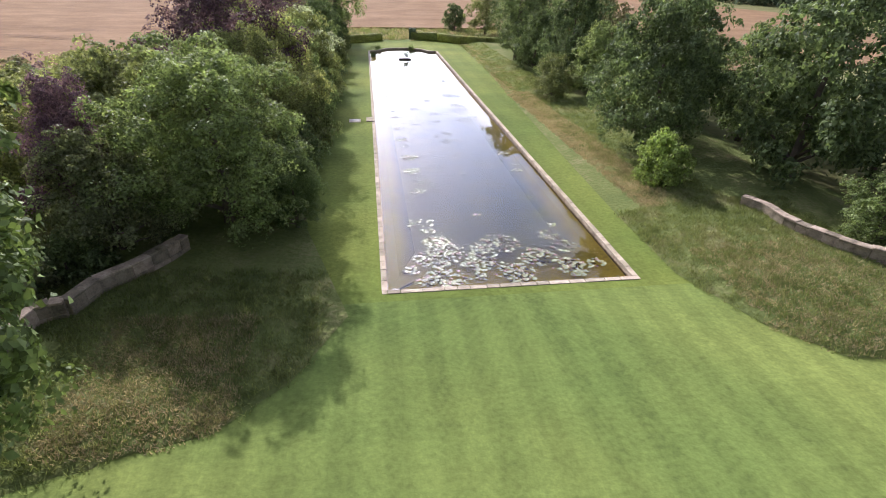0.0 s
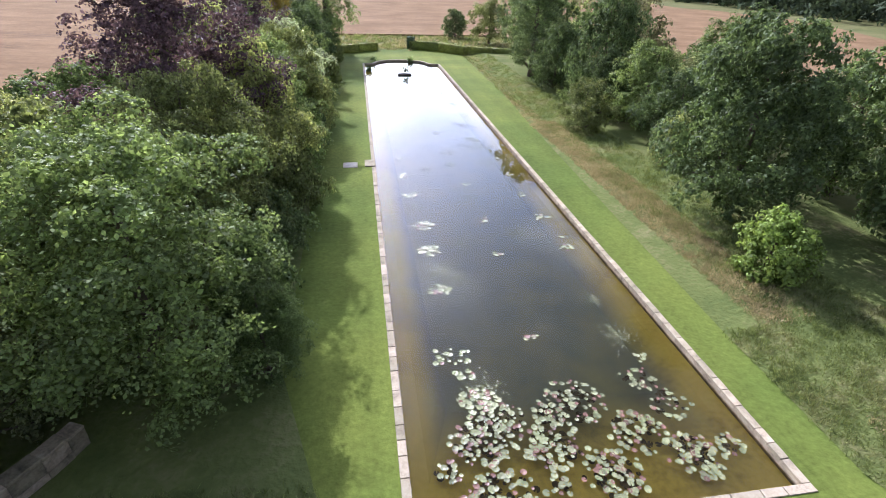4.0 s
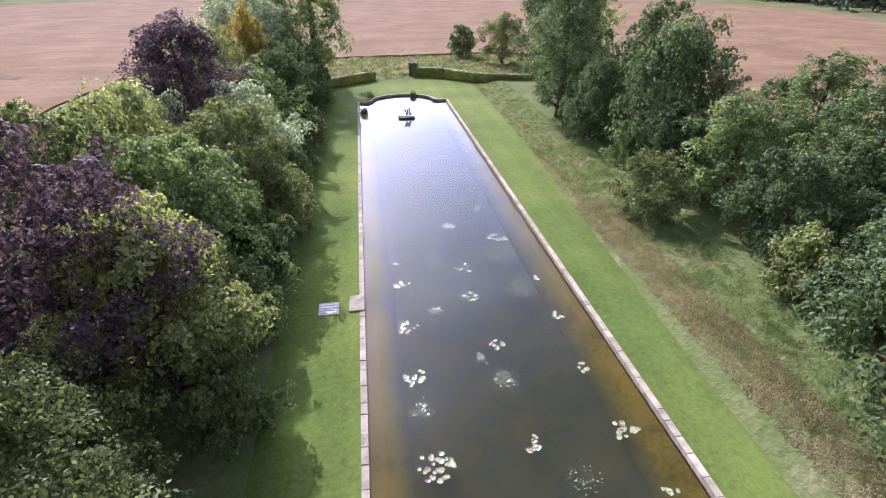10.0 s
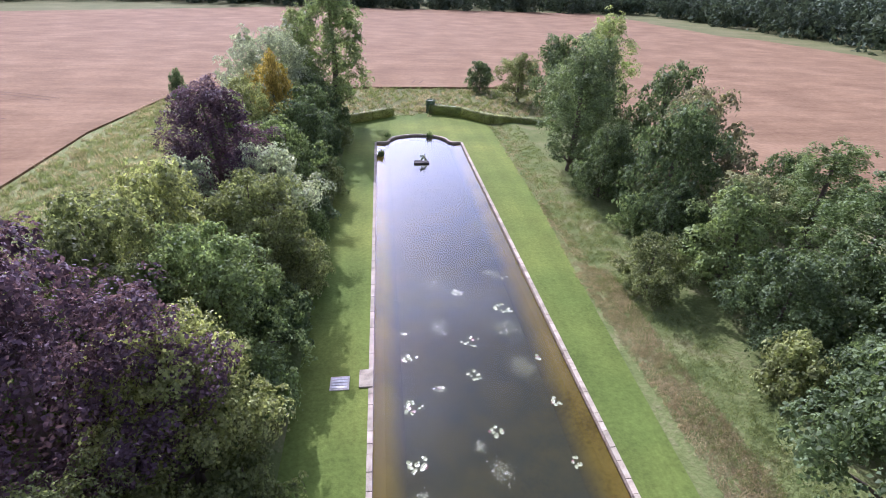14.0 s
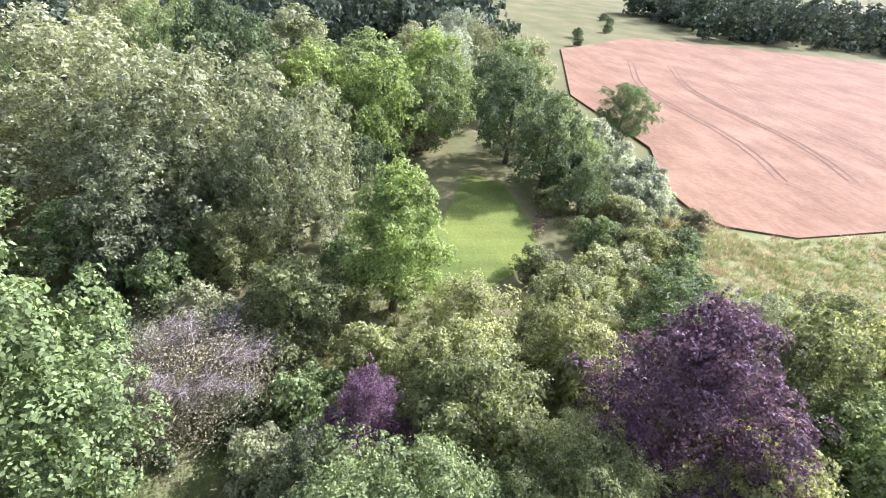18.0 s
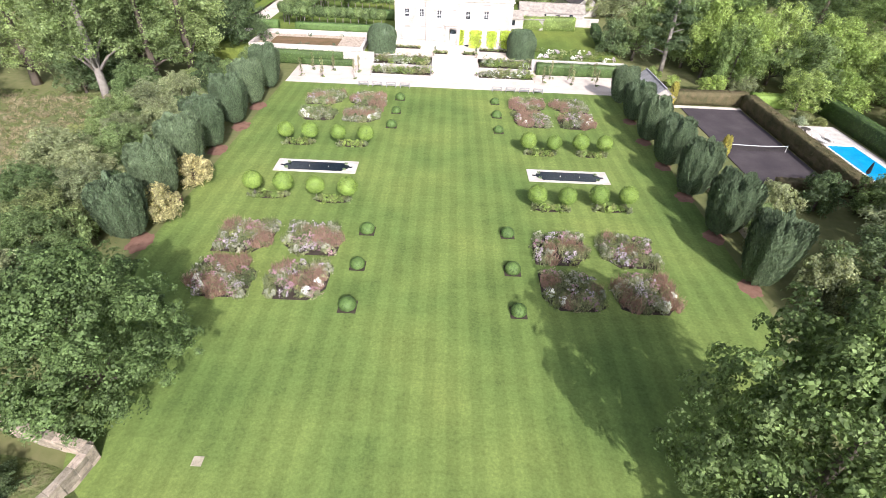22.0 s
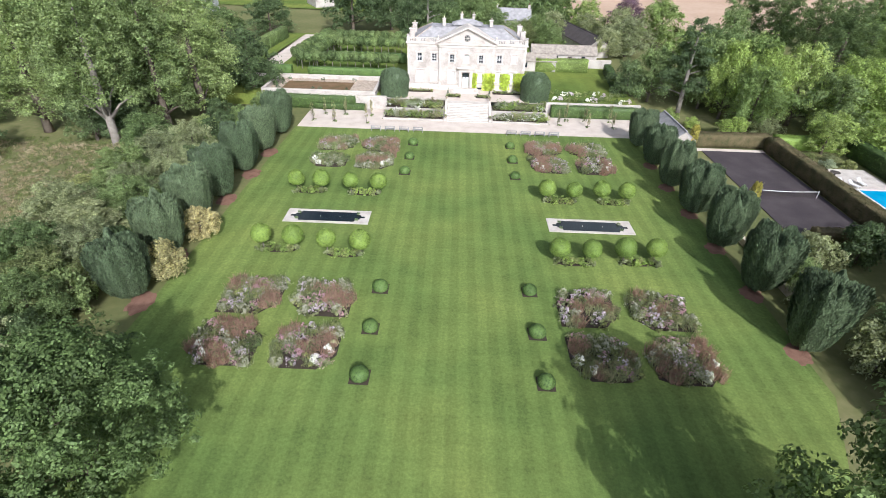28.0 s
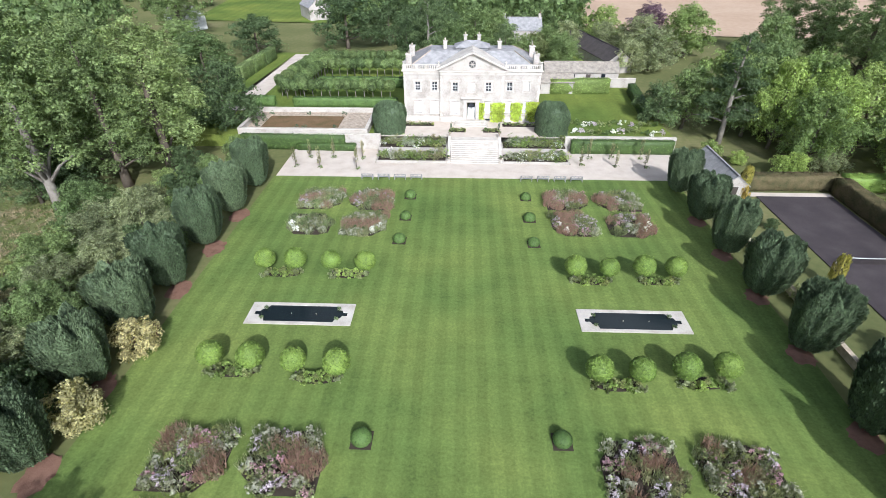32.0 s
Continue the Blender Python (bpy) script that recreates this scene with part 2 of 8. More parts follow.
M["grass_blade"] = material("grass_blade", (0.165, 0.20, 0.07), (0.12, 0.155, 0.05), (0.25, 0.235, 0.12), scale=0.35, fine=2.0, rough=0.8, bump=0, island=0.4, through_light=0.45)
M["dry_blade"] = material("dry_blade", (0.36, 0.30, 0.19), (0.22, 0.20, 0.11), (0.46, 0.39, 0.27), scale=0.4, fine=2.5, rough=0.9, bump=0, island=0.35, through_light=0.4)
M["lily"] = material("lily", (0.25, 0.27, 0.14), (0.17, 0.20, 0.08), (0.36, 0.36, 0.20), scale=1.5, fine=8, rough=0.28, bump=0.1, island=0.35, spec=0.7)
M["lily_stem"] = material("lily_stem", (0.13, 0.095, 0.045), scale=1.5, fine=8, rough=0.7, bump=0.1, island=0.4, spec=0.2)
M["lily_red"] = material("lily_red", (0.20, 0.11, 0.08), scale=1.5, fine=8, rough=0.3, bump=0.1, island=0.4, spec=0.6)
M["pool_blue"] = material("pool_blue", (0.01, 0.30, 0.52), (0.008, 0.26, 0.47), (0.02, 0.36, 0.58), scale=0.6, fine=3, rough=0.12, bump=0.1, spec=0.5)
M["dark_water"] = material("dark_water", (0.012, 0.017, 0.016), scale=1, fine=3, rough=0.05, bump=0.03, spec=0.5)
M["brown_bed"] = material("brown_bed", (0.16, 0.105, 0.055), (0.10, 0.085, 0.035), (0.20, 0.13, 0.075), scale=0.5, fine=7, rough=1, bump=0.6, spec=0.05)
M["hedge_brown"] = material("hedge_brown", (0.11, 0.095, 0.045), (0.05, 0.06, 0.025), (0.17, 0.13, 0.075), scale=0.7, fine=6, rough=0.9, bump=0.9, bump_dist=0.1, spec=0.1)
for key, col in (("flower_pink", (0.50, 0.31, 0.35)), ("flower_white", (0.80, 0.80, 0.76)), ("flower_rust", (0.34, 0.225, 0.165)),
                 ("flower_mauve", (0.58, 0.50, 0.56)), ("flower_grey", (0.42, 0.42, 0.32)), ("flower_yellow", (0.45, 0.40, 0.04)), ("flower_red", (0.40, 0.05, 0.03))):
    M[key] = material(key, col, scale=1.5, fine=8, rough=0.8, bump=0, island=0.2, through_light=0.3)


def lawn_material(name, base, stripe, width, along):
    """Mown turf: stripes of the mower, worn and lush patches, fine blades."""
    m = material(name, base, tuple(c * 0.78 for c in base), tuple(c * 1.22 for c in base), scale=0.22, fine=5.0, rough=0.95, bump=0.7, bump_dist=0.05, spec=0.08, fine_amount=0.45)
    nd, lk = m.node_tree.nodes, m.node_tree.links
    bsdf = nd["Principled BSDF"]
    old = bsdf.inputs["Base Color"].links[0].from_socket
    geo = nd.new("ShaderNodeNewGeometry")
    sep = nd.new("ShaderNodeSeparateXYZ")
    wob = nd.new("ShaderNodeTexNoise")
    wob.inputs["Scale"].default_value = 0.25
    lk.new(geo.outputs["Position"], wob.inputs["Vector"])
    lk.new(geo.outputs["Position"], sep.inputs["Vector"])
    add = nd.new("ShaderNodeMath")
    add.operation = 'MULTIPLY_ADD'
    add.inputs[1].default_value = 0.5
    lk.new(wob.outputs["Fac"], add.inputs[0])
    lk.new(sep.outputs[along], add.inputs[2])
    wave = nd.new("ShaderNodeMath")
    wave.operation = 'SINE'
    scl = nd.new("ShaderNodeMath")
    scl.operation = 'MULTIPLY'
    scl.inputs[1].default_value = math.pi / width
    lk.new(add.outputs[0], scl.inputs[0])
    lk.new(scl.outputs[0], wave.inputs[0])
    rng = nd.new("ShaderNodeMapRange")
    rng.inputs["From Min"].default_value, rng.inputs["From Max"].default_value = -0.35, 0.35
    rng.inputs["To Min"].default_value, rng.inputs["To Max"].default_value = 1 - stripe, 1 + stripe
    lk.new(wave.outputs[0], rng.inputs["Value"])
    cross, cscl, crng, both = nd.new("ShaderNodeMath"), nd.new("ShaderNodeMath"), nd.new("ShaderNodeMapRange"), nd.new("ShaderNodeMath")
    cross.operation, cscl.operation, both.operation = 'SINE', 'MULTIPLY', 'MULTIPLY'
    cscl.inputs[1].default_value = math.pi / 0.95
    crng.inputs["From Min"].default_value, crng.inputs["From Max"].default_value = -0.4, 0.4
    crng.inputs["To Min"].default_value, crng.inputs["To Max"].default_value = 1 - stripe * 0.25, 1 + stripe * 0.25
    lk.new(sep.outputs["Y"], cscl.inputs[0])
    lk.new(cscl.outputs[0], cross.inputs[0])
    lk.new(cross.outputs[0], crng.inputs["Value"])
    lk.new(rng.outputs["Result"], both.inputs[0])
    lk.new(crng.outputs["Result"], both.inputs[1])
    # worn and lush patches, and a coarse speckle of weeds
    patch, speck = nd.new("ShaderNodeTexNoise"), nd.new("ShaderNodeTexNoise")
    patch.inputs["Scale"].default_value, patch.inputs["Detail"].default_value = 0.07, 5
    speck.inputs["Scale"].default_value, speck.inputs["Detail"].default_value = 2.6, 6
    speck.inputs["Roughness"].default_value = 0.75
    value = both.outputs[0]
    for tex, lo, hi in ((patch, 0.78, 1.20), (speck, 0.78, 1.22)):
        lk.new(geo.outputs["Position"], tex.inputs["Vector"])
        span, times = nd.new("ShaderNodeMapRange"), nd.new("ShaderNodeMath")
        span.inputs["From Min"].default_value, span.inputs["From Max"].default_value = 0.3, 0.7
        span.inputs["To Min"].default_value, span.inputs["To Max"].default_value = lo, hi
        times.operation = 'MULTIPLY'
        lk.new(tex.outputs["Fac"], span.inputs["Value"])
        lk.new(value, times.inputs[0])
        lk.new(span.outputs["Result"], times.inputs[1])
        value = times.outputs[0]
    dry = nd.new("ShaderNodeMapRange")
    dry.inputs["From Min"].default_value, dry.inputs["From Max"].default_value = 0.35, 0.68
    dry.inputs["To Min"].default_value, dry.inputs["To Max"].default_value = 0.512, 0.482
    lk.new(patch.outputs["Fac"], dry.inputs["Value"])
    hsv = nd.new("ShaderNodeHueSaturation")
    lk.new(dry.outputs["Result"], hsv.inputs["Hue"])
    lk.new(value, hsv.inputs["Value"])
    lk.new(old, hsv.inputs["Color"])
    lk.new(hsv.outputs["Color"], bsdf.inputs["Base Color"])
    return m


M["lawn"] = lawn_material("lawn", (0.132, 0.182, 0.046), 0.075, 0.95, "X")
M["lawn_south"] = lawn_material("lawn_south", (0.127, 0.168, 0.034), 0.04, 1.6, "X")


def water_material():
    m = bpy.data.materials.new("pond_water")
    m.use_nodes = True
    nd, lk = m.node_tree.nodes, m.node_tree.links
    nd.remove(nd["Principled BSDF"])
    clear, gloss, mix, fres = (nd.new("ShaderNodeBsdfTransparent"), nd.new("ShaderNodeBsdfGlossy"), nd.new("ShaderNodeMixShader"), nd.new("ShaderNodeFresnel"))
    clear.inputs["Color"].default_value = (0.90, 0.905, 0.80, 1)
    gloss.inputs["Roughness"].default_value = 0.03
    fres.inputs["IOR"].default_value = 1.33
    tex, bump, geo = nd.new("ShaderNodeTexNoise"), nd.new("ShaderNodeBump"), nd.new("ShaderNodeNewGeometry")
    tex.inputs["Scale"].default_value, tex.inputs["Detail"].default_value = 2.2, 3
    bump.inputs["Strength"].default_value, bump.inputs["Distance"].default_value = 0.02, 0.02
    lk.new(geo.outputs["Position"], tex.inputs["Vector"])
    lk.new(tex.outputs["Fac"], bump.inputs["Height"])
    lk.new(bump.outputs["Normal"], gloss.inputs["Normal"])
    lk.new(bump.outputs["Normal"], fres.inputs["Normal"])
    lk.new(fres.outputs["Fac"], mix.inputs["Fac"])
    lk.new(clear.outputs["BSDF"], mix.inputs[1])
    lk.new(gloss.outputs["BSDF"], mix.inputs[2])
    lk.new(mix.outputs["Shader"], nd["Material Output"].inputs["Surface"])
    return m


M["water"] = water_material()
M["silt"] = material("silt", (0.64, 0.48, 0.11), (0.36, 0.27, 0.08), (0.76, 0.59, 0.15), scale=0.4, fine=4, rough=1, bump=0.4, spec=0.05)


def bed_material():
    """Silt on the shallow shelf; as the bed falls away, deep water's dimness is painted in as dark mud."""
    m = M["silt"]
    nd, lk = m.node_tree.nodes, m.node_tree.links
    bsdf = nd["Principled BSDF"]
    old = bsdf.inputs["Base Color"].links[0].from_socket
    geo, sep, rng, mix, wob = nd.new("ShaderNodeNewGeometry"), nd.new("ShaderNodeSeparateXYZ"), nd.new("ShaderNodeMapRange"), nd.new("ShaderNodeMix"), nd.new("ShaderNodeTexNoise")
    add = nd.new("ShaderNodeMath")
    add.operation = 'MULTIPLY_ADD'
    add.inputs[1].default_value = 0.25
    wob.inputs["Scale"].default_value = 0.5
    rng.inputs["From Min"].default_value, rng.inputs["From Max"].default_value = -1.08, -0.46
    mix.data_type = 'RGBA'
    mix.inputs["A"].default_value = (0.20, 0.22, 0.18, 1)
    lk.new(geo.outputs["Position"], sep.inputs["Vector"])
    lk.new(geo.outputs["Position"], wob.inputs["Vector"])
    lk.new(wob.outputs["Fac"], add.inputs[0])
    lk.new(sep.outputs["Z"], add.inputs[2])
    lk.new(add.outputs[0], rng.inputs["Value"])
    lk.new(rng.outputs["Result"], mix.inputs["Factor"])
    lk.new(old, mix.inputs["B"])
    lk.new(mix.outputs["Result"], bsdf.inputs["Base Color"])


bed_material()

# ---- mesh helpers ----


def link(name, mesh, mat, parent=None, label="", m=None):
    ob = new(name, mesh)
    if mat and not mesh.materials:
        mesh.materials.append(mat)
    if m is not None:
        ob.matrix_world = m
    if parent:
        ob.parent = parent
    if label:
        ob["label"] = label
    return ob


def from_bm(bm, name, smooth=False):
    me = bpy.data.meshes.new(name)
    bm.normal_update()
    bm.to_mesh(me)
    bm.free()
    if smooth:
        me.polygons.foreach_set("use_smooth", [True] * len(me.polygons))
    return me


def part(name, bm, mat, parent=None, label="", smooth=False, m=None):
    """Links a bmesh as one mesh object, under a thing or a part if one is given."""
    return link(name, from_bm(bm, name, smooth), mat, parent, label, m)


def quads(name, verts, faces):
    """A mesh from arrays: verts (n, 3), faces (k, 3 or 4)."""
    me = bpy.data.meshes.new(name)
    faces = np.asarray(faces, dtype=np.int32)
    k, c = faces.shape
    me.vertices.add(len(verts))
    me.vertices.foreach_set("co", np.asarray(verts, dtype=np.float32).ravel())
    me.loops.add(k * c)
    me.loops.foreach_set("vertex_index", faces.ravel())
    me.polygons.add(k)
    me.polygons.foreach_set("loop_start", np.arange(0, k * c, c, dtype=np.int32))
    me.update(calc_edges=True)
    me.validate()
    return me


def box(bm, x0, x1, y0, y1, z0, z1, bevel=0.0):
    r = bmesh.ops.create_cube(bm, size=1, matrix=Matrix.Translation(((x0 + x1) / 2, (y0 + y1) / 2, (z0 + z1) / 2)) @ Matrix.Diagonal((x1 - x0, y1 - y0, z1 - z0, 1)))
    if bevel:
        edges = list({e for v in r["verts"] for e in v.link_edges})
        bmesh.ops.bevel(bm, geom=edges, offset=bevel, segments=1, affect='EDGES')
    return bm


def boxed(*a, bevel=0.0):
    return box(bmesh.new(), *a, bevel=bevel)


def tube(bm, points, radii, sides=7):
    """A tapered tube along points."""
    rings = []
    for i, (p, r) in enumerate(zip(points, radii)):
        p = Vector(p)
        d = (Vector(points[min(i + 1, len(points) - 1)]) - Vector(points[max(i - 1, 0)])).normalized()
        a = d.orthogonal().normalized()
        b = d.cross(a)
        rings.append([bm.verts.new(p + (a * math.cos(t) + b * math.sin(t)) * r) for t in (2 * math.pi * k / sides for k in range(sides))])
    for lo, hi in zip(rings, rings[1:]):
        for k in range(sides):
            bm.faces.new((lo[k], lo[(k + 1) % sides], hi[(k + 1) % sides], hi[k]))
    bm.faces.new(rings[0][::-1])
    bm.faces.new(rings[-1])
    return bm


def prism(bm, outline, z0, z1):
    """An upright block over a plan outline (anticlockwise)."""
    lo = [bm.verts.new((x, y, z0)) for x, y in outline]
    hi = [bm.verts.new((x, y, z1)) for x, y in outline]
    n = len(outline)
    bm.faces.new(lo[::-1])
    bm.faces.new(hi)
    for k in range(n):
        bm.faces.new((lo[k], lo[(k + 1) % n], hi[(k + 1) % n], hi[k]))
    return bm


def empty(name, x=0, y=0, z=0, label="", category="", group="", kind="", rz=0):
    ob = new(name)
    ob.matrix_world = pose(x, y, z, 0, 0, rz)
    return tagged(ob, label, category, group, kind)


def leaves(centres, normals, size, rng, flat=0.5, stretch=1.5, corners=4):
    """Leaf sprays: one folded kite (or a three-cornered leaf) for each centre, turned at random round its normal. Returns verts and faces."""
    n = len(centres)
    nrm = normals + rng.normal(0, flat, (n, 3))
    nrm /= np.linalg.norm(nrm, axis=1)[:, None] + 1e-9
    ref = rng.normal(0, 1, (n, 3))
    a = np.cross(nrm, ref)
    a /= np.linalg.norm(a, axis=1)[:, None] + 1e-9
    b = np.cross(nrm, a)
    s = (size * rng.uniform(0.6, 1.35, n))[:, None]
    v = np.empty((n, corners, 3))
    if corners == 4:
        v[:, 0] = centres - a * s * stretch * 0.5
        v[:, 1] = centres + b * s * 0.5 + nrm * s * 0.16
        v[:, 2] = centres + a * s * stretch * 0.5 - nrm * s * 0.1
        v[:, 3] = centres - b * s * 0.5 + nrm * s * 0.16
    else:
        v[:, 0] = centres - a * s * stretch * 0.6
        v[:, 1] = centres + a * s * stretch * 0.4 + b * s * 0.5 + nrm * s * 0.1
        v[:, 2] = centres + a * s * stretch * 0.4 - b * s * 0.5 - nrm * s * 0.1
    return v.reshape(-1, 3), np.arange(n * corners).reshape(n, corners)


def lobe_points(lobes, n, rng, shell=0.3, spray=14, clump=0.0):
    """Points and outward normals on a heap of ellipsoids (cx, cy, cz, rx, ry, rz), gathered in uneven sprays.
    With clump, each spray is a drooping plate of leaves of about that radius, held up and outwards."""
    lobes = np.asarray(lobes, float)
    area = (lobes[:, 3] * lobes[:, 4] + lobes[:, 4] * lobes[:, 5] + lobes[:, 3] * lobes[:, 5])
    k = max(8, n // spray)
    pick = rng.choice(len(lobes), k, p=area / area.sum())
    d = rng.normal(0, 1, (k, 3))
    d /= np.linalg.norm(d, axis=1)[:, None]
    L = lobes[pick]
    reach = 1.12 - (shell + 0.12) * rng.random(k) ** 0.8
    bump = 1 + 0.13 * np.sin(d[:, 0] * 7 + pick) * np.cos(d[:, 1] * 6 + pick * 2) + 0.10 * np.sin(d[:, 2] * 9 + pick * 3) + 0.07 * rng.normal(0, 1, k)
    p = L[:, :3] + d * L[:, 3:] * (reach * bump)[:, None]
    nrm = d / L[:, 3:]
    nrm /= np.linalg.norm(nrm, axis=1)[:, None]
    which = rng.integers(0, k, n)
    if clump:
        axis = nrm * 0.6 + np.array([0, 0, 0.55]) + rng.normal(0, 0.22, (k, 3))
        axis /= np.linalg.norm(axis, axis=1)[:, None]
        wide = (clump * rng.uniform(0.55, 1.3, k))[which][:, None]
        axis = axis[which]
        off = np.clip(rng.normal(0, 0.62, (n, 3)), -1.3, 1.3) * wide
        off -= axis * np.sum(off * axis, axis=1)[:, None] * 0.70
        far = np.sum(off ** 2, axis=1)[:, None]
        return p[which] + off - axis * far * 0.45 / wide, axis + off * 0.75 / wide
    spread = L[which, 3:] * (0.20 if spray < 20 else 0.15)
    off = rng.normal(0, 1, (n, 3)) * spread
    out = np.sum(off * nrm[which], axis=1)[:, None]
    off -= nrm[which] * out * 0.45
    off[:, 2] *= 0.6
    p = p[which] + off
    p[:, 2] -= 0.35 * np.sum(off[:, :2] ** 2, axis=1) / (spread[:, 0] + 0.05)
    return p, nrm[which]


def clipped_points(lobes, n, rng, rough=0.02):
    """Points and normals evenly over a heap of ellipsoids that shears have cut smooth; what lies inside another one is left out."""
    lobes = np.asarray(lobes, float)
    area = lobes[:, 3] * lobes[:, 4] + lobes[:, 4] * lobes[:, 5] + lobes[:, 3] * lobes[:, 5]
    pick = rng.choice(len(lobes), n, p=area / area.sum())
    d = rng.normal(0, 1, (n, 3))
    d /= np.linalg.norm(d, axis=1)[:, None]
    L = lobes[pick]
    p = L[:, :3] + d * L[:, 3:] * (1 + rng.normal(0, rough, n))[:, None]
    nrm = d / L[:, 3:]
    nrm /= np.linalg.norm(nrm, axis=1)[:, None]
    free = np.ones(n, bool)
    for k in range(len(lobes)):
        free &= (pick == k) | (np.sum(((p - lobes[k, :3]) / lobes[k, 3:]) ** 2, axis=1) > 0.9)
    return p[free], nrm[free]


def crown_lobes(r, z0, z1, count, rng, taper=1.0, droop=0.0, flatten=1.0):
    """A heap of uneven lobes that fills a crown of radius r from z0 to z1; taper > 1 narrows the top, flatten < 1 lays it in tiers."""
    out, h = [], z1 - z0
    for k in range(count):
        u = (k + 0.5) / count
        z = z0 + h * (0.10 + 0.80 * u)
        prof = math.sin(math.pi * (0.18 + 0.72 * u) ** taper) if taper != 1 else math.sin(math.pi * (0.22 + 0.66 * u))
        ang = k * 2.39996 + rng.uniform(-0.5, 0.5)
        rad = r * max(prof, 0.15) * rng.uniform(0.50, 0.92)
        lr = r * rng.uniform(0.16, 0.33) * (0.65 + 0.35 * prof)
        out.append((rad * math.cos(ang), rad * math.sin(ang), z, lr * rng.uniform(0.8, 1.25), lr * rng.uniform(0.8, 1.25), min(lr * rng.uniform(0.7, 1.05) * flatten + droop, h * 0.3)))
    out.append((0, 0, z0 + h * 0.48, r * 0.54, r * 0.54, h * 0.39 * max(flatten, 0.6)))
    out.append((0, 0, z0 + h * 0.78, r * 0.36, r * 0.36, h * 0.20 * max(flatten, 0.5)))
    return out


def tree(name, r, h, clear, n, leaf, mat, bark, seed, label, category="tree", taper=1.0, lobes=28, flat=0.55, stretch=1.5, shell=0.35, droop=0.0, flatten=1.0, corners=4, spray=24, clump=0.5):
    """A tree at the origin: a tapered trunk with limbs, and a crown of leaf sprays heaped in lobes."""
    rng = np.random.default_rng(seed)
    top = empty(name, label=label, category=category)
    heap = crown_lobes(r, clear, h, lobes, rng, taper, droop, flatten)
    bm = bmesh.new()
    tr = max(0.12, h * 0.022)
    tube(bm, [(0, 0, -0.3), (0.05, 0, h * 0.12), (0.1 * rng.normal(), 0.1 * rng.normal(), h * 0.45), (0.2 * rng.normal(), 0.2 * rng.normal(), h * 0.85)], [tr * 1.5, tr, tr * 0.7, tr * 0.15])
    trunk = part("trunk", bm, bark, top, smooth=True)
    for k in range(min(6, len(heap) - 2) if category == "tree" else 3):
        L = heap[k]
        zs = max(clear * 0.7, L[2] * 0.55)
        limb = tube(bmesh.new(), [(0, 0, zs), (L[0] * 0.5, L[1] * 0.5, zs + (L[2] - zs) * 0.65), (L[0], L[1], L[2])], [tr * 0.5, tr * 0.3, tr * 0.1], 5)
        part("limb", limb, bark, trunk, smooth=True)
    p, nr = lobe_points(heap, n, rng, shell, spray, clump)
    keep = p[:, 2] > clear * 0.55
    v, f = leaves(p[keep], nr[keep], leaf, rng, flat, stretch, corners)
    core, cn = lobe_points([(a * 0.9, b * 0.9, c, d * 0.6, e * 0.6, g * 0.6) for a, b, c, d, e, g in heap], n // 4, rng, 0.3)
    v2, f2 = leaves(core, cn, leaf * 1.45, rng, 0.4, 1.2, corners)
    crown = quads("crown", np.concatenate([v, v2]), np.concatenate([f, f2 + len(v)]))
    link("crown", crown, mat, top)
    return top


def plant(proto, x, y, z=0.0, s=1.0, sz=None, rz=0.0, mat=None, label="", group=""):
    """A copy of a tree or bush that stands at x, y; mat recolours its crown."""
    ob = copy_thing(proto, pose(x, y, z, 0, 0, rz) @ Matrix.Diagonal((s, s, sz or s, 1)))
    if mat:
        for c in ob.children:
            if c.name.startswith("crown"):
                c.material_slots[0].link = 'OBJECT'
                c.material_slots[0].material = mat
    return tagged(ob, label, group=group)


def retire(proto):
    """Removes a pattern that only its copies needed."""
    for o in (*proto.children_recursive, proto):
        bpy.data.objects.remove(o)

# ---- ground, lawns, canal ----
LX, LY, WATER = 6.8, -87.0, -0.28


def gz(x, y):
    """Height of the land."""
    r = math.hypot(x, y + 10)
    z = 0.0
    if y > 104:
        z += 2.1 * min(1, (y - 104) / 25)
    if r > 260:
        z += 34 * ((r - 260) / 1900) ** 1.15
    z += 1.2 * math.sin(x * 0.013 + 1) * math.cos(y * 0.011) * min(1, max(0, (r - 150) / 150))
    return z


def ground():
    xs = [-3200, -2400, -1700, -1200, -850, -600, -450, -340, -260, -200, -150, -115, -90, -70, -55, -42, -32, -24, -16, -LX - 0.3,
          LX + 0.3, 16, 24, 32, 42, 55, 70, 90, 115, 150, 200, 260, 340, 450, 600, 850, 1200, 1700, 2400, 3200]
    ys = [-3200, -2400, -1700, -1200, -850, -600, -450, -340, -270, -220, -180, -150, -130, -112, LY - 5.2, LY, -60, -40, -20, 0.3, 15, 30, 45, 60, 75, 90, 104, 112, 120,
          129, 150, 180, 220, 270, 340, 450, 600, 850, 1200, 1700, 2400, 3200]
    verts = [(x, y, gz(x, y) - 0.10) for y in ys for x in xs]
    n, faces = len(xs), []
    hx = xs.index(-LX - 0.3)
    for j in range(len(ys) - 1):
        for i in range(n - 1):
            if i == hx and ys[j] >= LY - 6 and ys[j + 1] <= 0.31:
                continue
            faces.append((j * n + i, j * n + i + 1, (j + 1) * n + i + 1, (j + 1) * n + i))
    ob = link("ground", quads("ground", verts, faces), M["pasture"])
    tagged(ob, "rough green pasture that rolls away to low hills", "ground", kind="structure")


ground()


